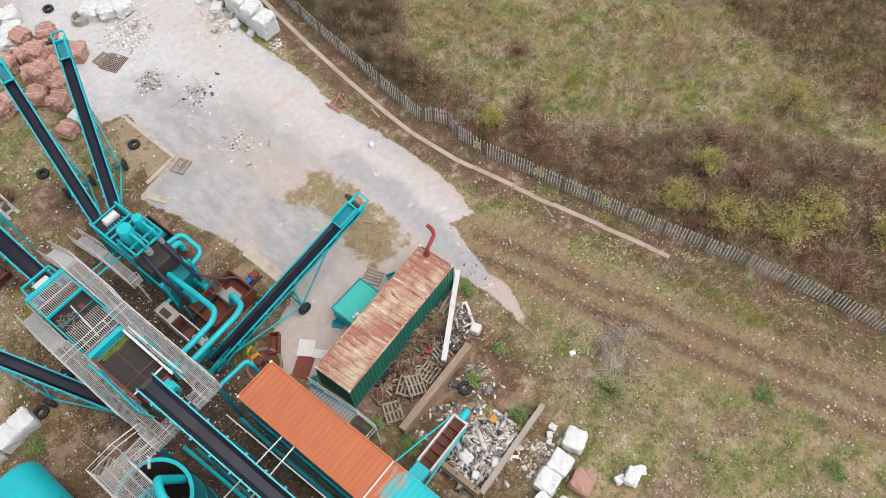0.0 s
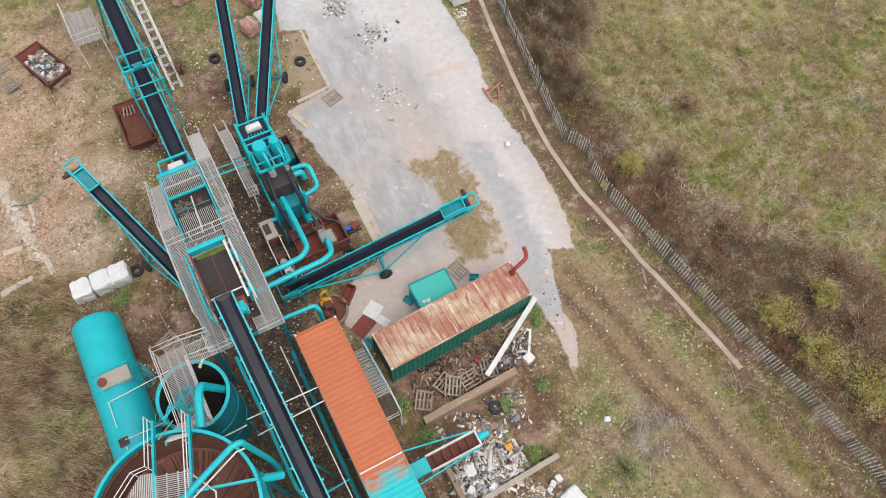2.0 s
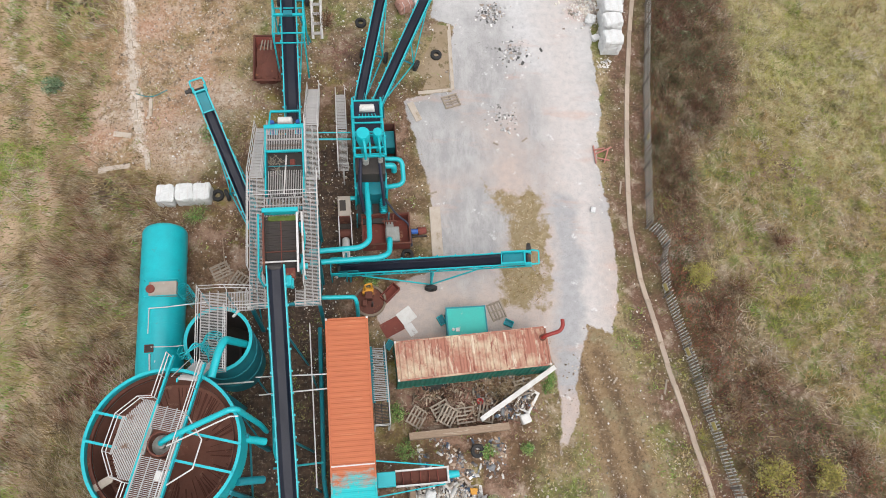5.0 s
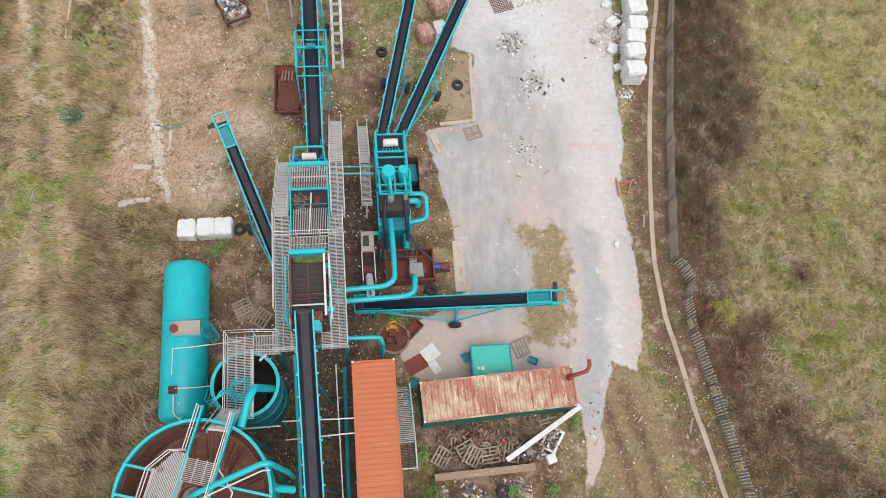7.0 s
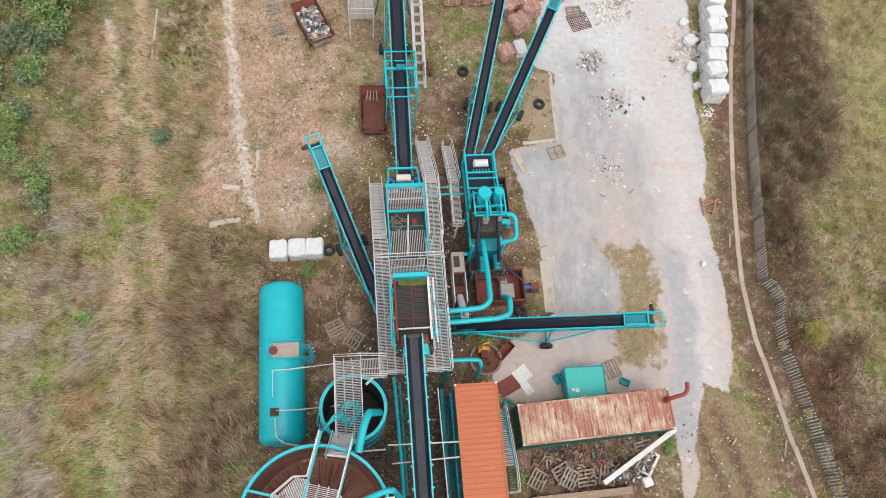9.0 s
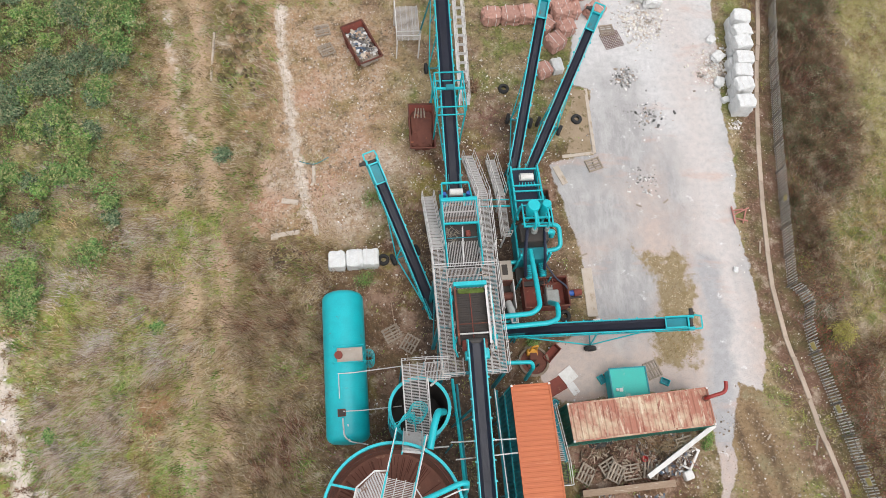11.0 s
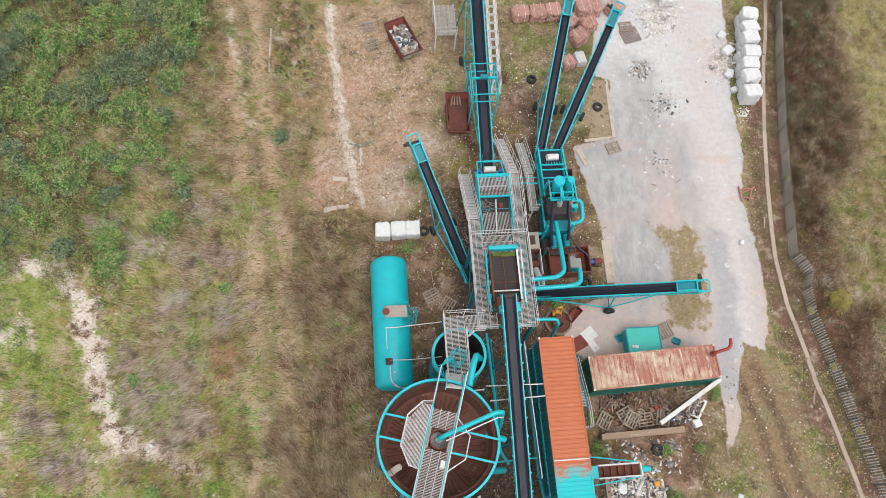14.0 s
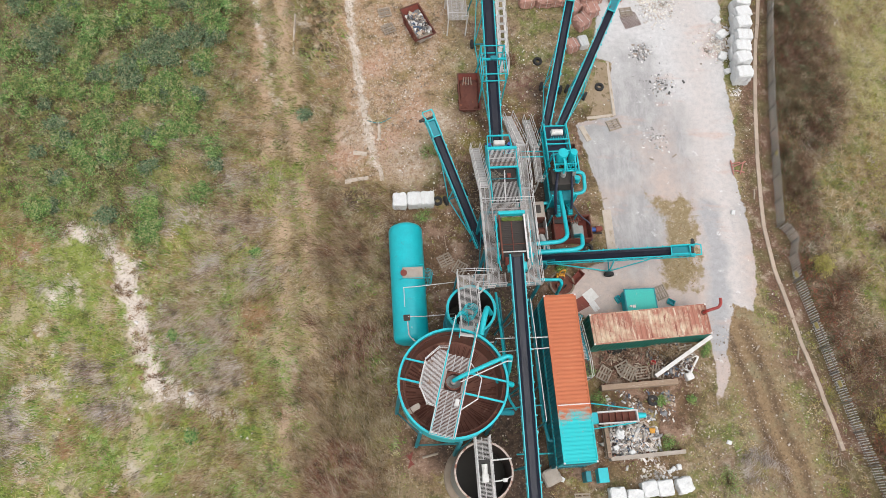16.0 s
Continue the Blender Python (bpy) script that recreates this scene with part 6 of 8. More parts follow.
part("elbow_pipe", tube(bmesh.new(), bend([(0.0, -0.4, 0.9), (0.0, -1.1, 1.5), (0.0, -1.9, 2.1)], 0.4), [0.24] * 8, 14), WHITE_PAINT, chute, "white painted elbow", True)
part("square_flange", box(box(box(box(bmesh.new(), (-0.24, -2.2, 2.3), (-0.17, -1.7, 2.36)), (0.17, -2.2, 2.3), (0.24, -1.7, 2.36)), (-0.17, -2.2, 2.3), (0.17, -2.13, 2.36)), (-0.17, -1.77, 2.3), (0.17, -1.7, 2.36)), WHITE_PAINT, chute)
part("support", block((-0.06, -2.1, 0.0), (0.06, -1.8, 2.3)), TEAL_DARK, chute)

# ---- open tanks ----
silo = thing("buffer_tank", "tall open round tank, teal outside and black inside", "tank", at(-2.45, 15.5))
part("wall", revolve(bmesh.new(), [(1.62, 0.05), (1.72, 0.05), (1.72, 6.35), (1.8, 6.35), (1.8, 6.45), (1.64, 6.45), (1.64, 0.4), (1.62, 0.05)], 48), TEAL_DARK, silo, smooth=True)
part("lining", revolve(bmesh.new(), [(1.63, 6.42), (1.62, 0.3), (0.0, 0.25)], 48), DARK_IN, silo, smooth=True)
part("rim", revolve(bmesh.new(), [(1.63, 6.452), (1.81, 6.452), (1.81, 6.52), (1.63, 6.52), (1.63, 6.452)], 48), TEAL, silo)
for z in (2.0, 4.2):
    part("hoop", revolve(bmesh.new(), [(1.722, z), (1.78, z), (1.78, z + 0.1), (1.722, z + 0.1)], 48), TEAL_DARK, silo)
part("water", revolve(bmesh.new(), [(1.615, 2.6), (0.0, 2.601)], 40), WATER, silo, "dark standing water")
part("agitator", box(bar(bmesh.new(), (0.3, -0.5, 2.7), (1.2, -0.1, 2.8), 0.12), (0.6, -0.6, 2.5), (0.75, 0.4, 3.2)), BLACK, silo)
part("inlet_bracket", bar(bmesh.new(), (0.75, 1.25, 6.3), (1.1, 1.5, 6.6), 0.12), WHITE_PAINT, silo)
splat = thing("tank_platform", "galvanised grated platform with rails over the buffer tank", "platform", at(-2.6, 15.5, 6.9))
deck("deck", splat, GRATE, -0.75, 0.65, -1.9, 2.6, 0.0)
deck("landing", splat, GRATE, 0.65, 2.0, 1.5, 2.6, -0.35, "x")
railing(splat, [(-0.75, -1.9, 0), (-0.75, 2.6, 0), (0.65, 2.6, 0), (2.0, 2.6, -0.4)])
railing(splat, [(2.0, 1.5, -0.4), (0.65, 1.5, 0), (0.65, -1.9, 0)])
for su, sv in ((-0.7, -1.8), (-0.7, 2.5), (0.6, 2.5)):
    part("leg", block((su - 0.05, sv - 0.05, -6.9), (su + 0.05, sv + 0.05, -0.1)), TEAL_DARK, splat)
for k in range(5):
    part("hose_coil", tube(bmesh.new(), [(-0.15 + 0.5 * math.cos(i * math.tau / 18 + k) + 0.05 * k, -0.5 + 0.45 * math.sin(i * math.tau / 18 + k) + 0.08 * k, 0.05 + 0.05 * k) for i in range(19)], 0.022, 6), TEAL, splat, "coiled teal hose")
for k in range(7):
    a = 0.9 * k
    pts = [(-0.9 - 0.12 * k, -1.7 + 0.25 * k, 0.2), (-1.15 - 0.1 * k, -1.2 + 0.2 * math.cos(a), 0.9 + 0.1 * math.sin(a)), (-0.75, -0.6 + 0.2 * math.sin(a), 1.15), (-0.3 + 0.1 * math.cos(a), -0.9 + 0.1 * k, 0.7), (-0.2, -1.5 + 0.15 * k, 0.08)]
    part("loose_hose", tube(bmesh.new(), bend([Vector(p) for p in pts], 0.4, 6), 0.022, 6), TEAL, splat, "loose teal hose hung over the rail")
drop = thing("drop_pipe", "teal elbow pipe dropping into the buffer tank", "pipe", at(-2.0, 13.9, 0))
part("pipe", tube(bmesh.new(), bend([(-0.25, -1.0, 9.2), (0.1, 0.3, 9.3), (0.35, 0.9, 9.1), (0.95, 1.3, 6.2)], 0.35), 0.2, 12), TEAL, drop, smooth=True)
part("pipe_support", bar(bmesh.new(), (0.95, 1.3, 6.5), (0.95, 1.3, 2.8), 0.07), WHITE_PAINT, drop)

R, RIM = 3.55, 9.5
thick = thing("thickener_tank", "large open thickener tank, teal with a rust-red lining", "tank", at(-4.38, 9.78, 0, -16.5))
part("wall", revolve(bmesh.new(), [(R, RIM - 2.6), (R, RIM), (R - 0.04, RIM), (R - 0.04, RIM - 2.6)], 72), TEAL, thick, smooth=True)
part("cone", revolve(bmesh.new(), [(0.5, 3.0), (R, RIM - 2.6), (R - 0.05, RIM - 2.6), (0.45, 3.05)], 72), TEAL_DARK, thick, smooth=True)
bm = revolve(bmesh.new(), [(R - 0.3, RIM - 0.35), (R - 0.31, RIM - 2.2), (0.0, RIM - 4.6)], 72)
part("lining", bm, THICK_IN, thick, "rust-red lining with dark streaks", True)
streak = random.Random(11)
bm = bmesh.new()
for k in range(150):
    a = streak.uniform(0, math.tau)
    r0, r1 = streak.uniform(1.3, 2.8), R - 0.46
    z0, z1 = RIM - 4.55 + 2.4 * r0 / (R - 0.31), RIM - 4.53 + 2.4 * r1 / (R - 0.31)
    bar(bm, (r0 * math.cos(a), r0 * math.sin(a), z0), (r1 * math.cos(a), r1 * math.sin(a), z1), streak.uniform(0.02, 0.06), 0.03)
tagged(part("scale_ridge", bm, RUST, thick, "crusted rusty streaks"), kind="stuff")
part("launder", revolve(bmesh.new(), [(R - 0.3, RIM - 0.3), (R - 0.3, RIM - 0.02), (R - 0.27, RIM - 0.02), (R - 0.27, RIM - 0.34), (R - 0.05, RIM - 0.34)], 72), RUST, thick, "crusted overflow trough")
part("rim", revolve(bmesh.new(), [(R - 0.05, RIM + 0.002), (R + 0.1, RIM + 0.002), (R + 0.1, RIM + 0.1), (R - 0.05, RIM + 0.1), (R - 0.05, RIM + 0.002)], 72), TEAL, thick)
for k in range(8):
    a = (k + 0.5) * math.tau / 8
    part("leg", bar(bmesh.new(), ((R + 0.25) * math.cos(a), (R + 0.25) * math.sin(a), 0), ((R + 0.02) * math.cos(a), (R + 0.02) * math.sin(a), RIM - 2.0), 0.22), TEAL_DARK, thick)
    b = a + math.tau / 8
    part("leg_brace", bar(bmesh.new(), ((R + 0.2) * math.cos(a), (R + 0.2) * math.sin(a), 0.5), ((R + 0.1) * math.cos(b), (R + 0.1) * math.sin(b), RIM - 2.8), 0.09), TEAL_DARK, thick)
for yy in (0.8, -0.55):
    part("radial_beam", block((-R, yy - 0.06, RIM + 0.1), (-1.95, yy + 0.06, RIM + 0.24)), TEAL, thick)
    part("radial_beam", block((0.75, yy - 0.06, RIM + 0.1), (R, yy + 0.06, RIM + 0.24)), TEAL, thick)
for s in (-1, 1):
    part("bridge_beam", block((s * 0.78 - 0.05, -R - 0.05, RIM + 0.1), (s * 0.78 + 0.05, R + 0.6, RIM + 0.42)), TEAL, thick)
deck("bridge_deck", thick, GRATE, -0.73, 0.73, -R - 0.05, -0.62, RIM + 0.45)
deck("bridge_deck", thick, GRATE, -0.73, 0.73, 0.62, 1.75, RIM + 0.45)
side = part("side_deck", block((-2.1, -0.9, RIM + 0.33), (-2.02, 0.9, RIM + 0.41)), GRATE, thick)
for k in range(17):
    xx = -0.85 - k * 0.075
    half = 1.85 - max(0, (-xx - 1.35)) * 1.55
    part("slat", block((xx - 0.022, -half, RIM + 0.42), (xx + 0.022, half, RIM + 0.45)), GRATE, side)
oct_w = [(-0.8, 1.95, RIM + 0.45), (-1.4, 1.8, RIM + 0.45), (-2.1, 0.85, RIM + 0.45), (-2.1, -0.85, RIM + 0.45), (-1.4, -1.85, RIM + 0.45), (-0.8, -1.95, RIM + 0.45)]
railing(thick, [(-0.8, R + 0.5, RIM + 0.45)] + oct_w + [(-0.8, -R, RIM + 0.45)])
railing(thick, [(0.8, R + 0.5, RIM + 0.45), (0.8, -R, RIM + 0.45), (-0.8, -R, RIM + 0.45)])
part("side_frame", tube(bmesh.new(), [(0.8, 1.5, RIM + 0.3), (1.75, 0.6, RIM + 0.3), (1.75, -0.75, RIM + 0.3), (0.8, -1.7, RIM + 0.3)], 0.04, 6), GALV, thick)
part("centre_well", revolve(bmesh.new(), [(0.5, RIM - 0.6), (0.58, RIM - 0.6), (0.58, RIM + 0.55), (0.5, RIM + 0.55), (0.5, RIM - 0.6)], 28), RUST, thick, "round rusty feed well", True)
part("well_frame", box(bmesh.new(), (-0.73, -0.62, RIM + 0.3), (-0.56, 0.62, RIM + 0.48)), MACHINE_GREY, thick)
part("well_frame", box(bmesh.new(), (0.56, -0.62, RIM + 0.3), (0.73, 0.62, RIM + 0.48)), MACHINE_GREY, thick)
part("well_water", revolve(bmesh.new(), [(0.499, RIM - 0.1), (0.0, RIM - 0.099)], 24), MACHINE_GREY, thick)
part("well_hub", revolve(bmesh.new(), [(0.0, RIM + 0.3), (0.2, RIM + 0.3), (0.2, RIM - 0.1)], 16), MACHINE_GREY, thick)
inv_t = Matrix.Rotation(radians(16.5), 4, "Z")
feed_line = [inv_t @ Vector(p) for p in ((0.0, 0.05, RIM + 0.35), (0.35, 0.15, RIM + 0.9), (3.35, 1.15, RIM + 1.75), (3.7, 1.15, RIM + 1.65), (4.15, 1.0, 6.6), (4.2, 0.9, 4.5))]
part("feed_pipe", tube(bmesh.new(), bend(feed_line, 0.35), 0.14, 12), TEAL, thick, smooth=True)
part("feed_pipe_tray", tube(bmesh.new(), [p + Vector((0.12, -0.28, -0.05)) for p in feed_line[1:4]], 0.04, 6), GALV, thick)
part("outlet_pipe", tube(bmesh.new(), [inv_t @ Vector(p) for p in ((3.2, 0.3, RIM - 2.0), (4.35, 0.15, 6.4))], 0.2, 12), TEAL, thick, smooth=True)
part("outlet_pipe", tube(bmesh.new(), [inv_t @ Vector(p) for p in ((3.1, -1.8, RIM - 2.2), (4.2, -1.7, 6.0))], 0.2, 12), TEAL_DARK, thick, smooth=True)
part("control_box", block((0.35, -1.6, RIM + 0.46), (0.62, -1.15, RIM + 0.95), bevel=0.03), WHITE_PAINT, thick, "white control box")
part("spill_crust", lumpy((0.9, 0.35, 0.12), 8, 4, 0.15), CONCRETE, thick, m=pose(-2.15, -2.2, RIM - 0.36, 0, 0, 45))
stair_t = thing("thickener_stairs", "short galvanised stair bridging tank platform and thickener", "stairs", at(-3.15, 13.2, 0, -10))
for k in range(9):
    part("tread", block((-0.5, -0.5 + k * 0.16, 9.75 - k * 0.3), (0.5, -0.38 + k * 0.16, 9.79 - k * 0.3)), GRATE, stair_t)
for s in (-1, 1):
    part("stringer", bar(bmesh.new(), (s * 0.52, -0.55, 9.8), (s * 0.52, 0.95, 6.9), 0.06, 0.18), TEAL, stair_t)
    part("handrail", tube(bmesh.new(), [(s * 0.52, -0.55, 10.8), (s * 0.52, 0.95, 7.95)], 0.026, 6), GALV, stair_t)

silo2 = thing("sludge_tank", "open sludge tank with a rust-flecked white rim, black inside", "tank", at(-2.37, 4.35))
part("wall", revolve(bmesh.new(), [(1.93, 0.0), (2.0, 0.0), (2.0, 4.9), (1.93, 4.9), (1.93, 0.0)], 52), MACHINE_GREY, silo2, smooth=True)
part("rim", revolve(bmesh.new(), [(1.92, 4.902), (2.05, 4.902), (2.05, 4.97), (1.92, 4.97), (1.92, 4.902)], 52), surface("flaking_white_rim", (0.55, 0.5, 0.46), (0.35, 0.22, 0.15), 5, 1.0, 0.8, wear=(0.2, 0.08, 0.05), wear_at=0.55), silo2)
part("lining", revolve(bmesh.new(), [(1.925, 4.9), (1.925, 0.3), (0, 0.25)], 52), surface("stained_tank_lining", (0.1, 0.065, 0.05), (0.04, 0.035, 0.03), 1.2, 1.0, 0.8, stretch=(3, 3, 0.5)), silo2, smooth=True)
part("water", revolve(bmesh.new(), [(1.92, 1.6), (0, 1.601)], 40), WATER, silo2)
deck("bridge_deck", silo2, GRATE, -0.5, 0.5, -2.1, 2.3, 5.3)
for s in (-1, 1):
    part("bridge_beam", block((s * 0.5 - 0.05, -2.1, 4.98), (s * 0.5 + 0.05, 2.3, 5.2)), GALV, silo2)
railing(silo2, [(-0.5, 2.3, 5.3), (-0.5, -2.1, 5.3)])
railing(silo2, [(0.5, 2.3, 5.3), (0.5, -2.1, 5.3)])
part("drive_motor", box(tube(bmesh.new(), [(0, -0.25, 5.55), (0, 0.45, 5.55)], 0.2, 10), (-0.22, -0.75, 5.32), (0.22, -0.2, 5.7), bevel=0.03), WHITE_PAINT, silo2, "pale gearbox and motor")
part("motor_plate", block((-0.42, -0.3, 5.31), (0.42, 0.75, 5.36)), BLACK, silo2)
part("cross_pipe", tube(bmesh.new(), [(0.55, 0.7, 5.15), (1.98, 0.75, 5.1)], 0.05, 8), WHITE_PAINT, silo2)
part("cross_pipe", tube(bmesh.new(), [(0.55, -0.7, 5.15), (1.3, -0.65, 5.1)], 0.05, 8), WHITE_PAINT, silo2)
part("float", lumpy((0.3, 0.25, 0.25), 2, 4), WHITE_PAINT, silo2, m=pose(1.4, -0.65, 4.9))
part("float_arm", tube(bmesh.new(), [(1.45, -0.62, 5.05), (1.95, -0.4, 4.95)], 0.03, 6), GALV, silo2)
part("concrete_base", revolve(bmesh.new(), [(2.5, 0.0), (2.45, 0.1), (2.0, 0.1)], 40), surface("muddy_base_concrete", (0.3, 0.24, 0.18), (0.18, 0.14, 0.1), 1.2, 1.0, 0.9), silo2)

# lying storage tank
ltank = thing("storage_tank", "long teal cylindrical storage tank lying on cradles", "tank", at(-6.72, 19.3))
bm = revolve(bmesh.new(), [(0.0, -4.95), (0.5, -4.93), (1.0, -4.84), (1.22, -4.72), (1.33, -4.55), (1.36, -4.4), (1.36, 4.4), (1.33, 4.55), (1.22, 4.72), (1.0, 4.84), (0.5, 4.93), (0.0, 4.95)], 48)
bmesh.ops.transform(bm, matrix=Matrix.Translation((0, 0, 1.5)) @ Matrix.Rotation(radians(-90), 4, "X"), verts=bm.verts)
part("shell", bm, TEAL, ltank, smooth=True)
for vv in (-3.2, 0, 3.2):
    part("cradle", block((-1.1, vv - 0.15, 0), (1.1, vv + 0.15, 0.6)), TEAL_DARK, ltank)
for vv in (-1.6, 1.6):
    part("weld_band", revolve(bmesh.new(), [(1.361, -0.03), (1.372, -0.03), (1.372, 0.03), (1.361, 0.03)], 48), TEAL, ltank, m=Matrix.Translation((0, vv, 1.5)) @ Matrix.Rotation(radians(-90), 4, "X"))
part("hatch_box", block((-0.45, -0.05, 2.62), (1.15, 0.85, 2.98), bevel=0.02), CONCRETE, ltank, "grey rusty hatch platform")
part("hatch_lid", tube(bmesh.new(), [(-0.35, 0.4, 2.98), (-0.35, 0.4, 3.06)], 0.26, 18), RUST_RED, ltank, "round rusty lid")
for vv in (-0.12, 0.92):
    part("hatch_rail", tube(bmesh.new(), [(-0.7, vv, 2.9), (-0.7, vv, 3.2), (1.25, vv, 3.2), (1.25, vv, 2.6)], 0.03, 6), TEAL, ltank)
for lo, hi in (((-0.55, -3.4, 2.6), (-0.5, -2.95, 2.92)), ((-0.1, -3.4, 2.6), (-0.05, -2.95, 2.92)), ((-0.5, -3.4, 2.6), (-0.1, -3.35, 2.92)), ((-0.5, -3.0, 2.6), (-0.1, -2.95, 2.92))):
    part("hatch_collar", block(lo, hi), RUST, ltank)
# solid black block in the collar, painted for the shade inside
part("hatch_shade", block((-0.5, -3.35, 2.72), (-0.1, -3.0, 2.88)), DARK_IN, ltank, "square hatch with a black plate for its shaded inside")
part("top_pipe", tube(bmesh.new(), bend([(-0.45, -0.75, 2.85), (0.5, -0.78, 3.0), (3.6, -0.6, 3.1)], 0.2), 0.035, 6), GALV, ltank)
part("top_pipe", tube(bmesh.new(), bend([(-0.4, -0.8, 2.85), (-0.4, -2.3, 2.88)], 0.2), 0.03, 6), GALV, ltank)
part("side_pipe", tube(bmesh.new(), bend([(-0.2, -3.1, 2.9), (1.0, -3.1, 2.7), (3.4, -3.0, 2.6)], 0.2), 0.035, 6), GALV, ltank)
part("ladder_pipe", tube(bmesh.new(), bend([(-0.25, -3.5, 2.9), (-0.2, -4.6, 2.9), (0.15, -4.9, 2.5)], 0.2), 0.05, 6), GALV, ltank)
part("ladder_pipe", tube(bmesh.new(), bend([(0.05, -3.9, 2.85), (0.1, -4.9, 2.6), (1.2, -5.1, 2.0)], 0.2), 0.04, 6), GALV, ltank)
cage = thing("ladder_cage", "teal hooped ladder cage beside the storage tank", "ladder", at(-5.2, 19.6))
for k in range(7):
    part("hoop", tube(bmesh.new(), [(0.38 * math.cos(i * math.tau / 16) - 0.0, 0.38 * math.sin(i * math.tau / 16), 0.8 + k * 0.35) for i in range(17)], 0.018, 5), TEAL, cage)
for k in range(5):
    a = k * math.tau / 8 - 1.6
    part("upright", tube(bmesh.new(), [(0.38 * math.cos(a), 0.38 * math.sin(a), 0.0 if k in (0, 4) else 0.8), (0.38 * math.cos(a), 0.38 * math.sin(a), 3.0)], 0.018, 5), TEAL, cage)

# ---- containers ----


def corrugated(length, across, pitch, depth):
    """A corrugated sheet along x, lying flat, ridges across y."""
    bm = bmesh.new()
    xs, n = [], round(length / pitch)
    p = length / n
    for k in range(n):
        xs += [(k * p, 0), (k * p + p * 0.3, 0), (k * p + p * 0.45, depth), (k * p + p * 0.8, depth), (k * p + p * 0.95, 0)]
    xs.append((length, 0))
    top = [[bm.verts.new((x, y, z)) for y in (0, across)] for x, z in xs]
    under = [[bm.verts.new((x, y, z - 0.015)) for y in (0, across)] for x, z in xs]
    for i in range(len(xs) - 1):
        bm.faces.new((top[i][0], top[i + 1][0], top[i + 1][1], top[i][1]))
        bm.faces.new((under[i][1], under[i + 1][1], under[i + 1][0], under[i][0]))
        for j in (0, 1):
            bm.faces.new((top[i][j], under[i][j], under[i + 1][j], top[i + 1][j]))
    return bm


def container(name, label, m, length, paint, roof, frame_paint=None, height=2.59, top_paint=None):
    """A steel shipping container along x, its near lower corner at the origin."""
    ob = thing(name, label, "container", m)
    frame_paint = frame_paint or paint
    w = 2.44
    part("roof", corrugated(length - 0.16, w - 0.16, 0.29 if roof is ORANGE_TEAL else 0.4, 0.022 if roof is ORANGE_TEAL else 0.06), roof, ob, m=pose(0.08, 0.08, height - 0.075))
    part("floor", block((0.05, 0.05, 0.05), (length - 0.05, w - 0.05, 0.17)), TIMBER, ob)
    for y, s in ((0.05, 1), (w - 0.05, -1)):
        part("side_panel", corrugated(length - 0.2, height - 0.26, 0.3, 0.04), paint, ob, m=pose(0.1, y, 0.14, 90, 0, 0))
        part("top_rail", block((0.1, y - 0.05, height - 0.11), (length - 0.1, y + 0.05, height - 0.005), bevel=0.01), top_paint or frame_paint, ob)
        part("bottom_rail", block((0.1, y - 0.05, 0.0), (length - 0.1, y + 0.05, 0.15), bevel=0.01), frame_paint, ob)
    part("end_panel", corrugated(w - 0.2, height - 0.2, 0.25, 0.04), paint, ob, m=pose(0.05, 0.1, 0.1, 90, 0, 90))
    for s in (0, 1):
        d = part("door", block((length - 0.1, 0.1 + s * (w / 2 - 0.1), 0.14), (length - 0.05, w / 2 - 0.01 + s * (w / 2 - 0.09), height - 0.13), bevel=0.01), paint, ob)
        for k in range(2):
            y = 0.35 + s * 1.1 + k * 0.55
            part("lock_rod", tube(bmesh.new(), [(length - 0.03, y, 0.2), (length - 0.03, y, height - 0.2)], 0.018, 6), GALV, d)
    for x in (0.0, length - 0.1):
        part("end_header", block((x, 0.12, height - 0.12), (x + 0.1, w - 0.12, height - 0.004), bevel=0.01), top_paint or frame_paint, ob)
        for y in (0.0, w - 0.12):
            part("corner_post", block((x, y, 0.12), (x + 0.1, y + 0.12, height - 0.12)), frame_paint, ob)
            for z in (0.0, height - 0.118):
                part("corner_casting", block((x - 0.01, y - 0.005, z), (x + 0.12, y + 0.125, z + 0.122), bevel=0.012), GALV if z else frame_paint, ob)
    return ob


container("rusty_container", "green shipping container with a peeling rusty cream roof", pose(6.25, 13.72, 0.02, 0, 0, 6.4), 9.4, GREEN, ROOF, top_paint=ROOF)
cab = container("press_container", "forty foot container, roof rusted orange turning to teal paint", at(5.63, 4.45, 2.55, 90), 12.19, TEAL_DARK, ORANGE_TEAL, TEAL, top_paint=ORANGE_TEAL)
low = container("base_container", "dark teal container carrying the rusted one above", at(5.6, 4.45, 0.0, 90), 12.15, TEAL_DARK, TEAL_DARK, height=2.53)
part("roof_seam", block((4.0, 0.06, 2.575), (4.07, 2.38, 2.6)), GALV, cab, "pale joint across the roof")
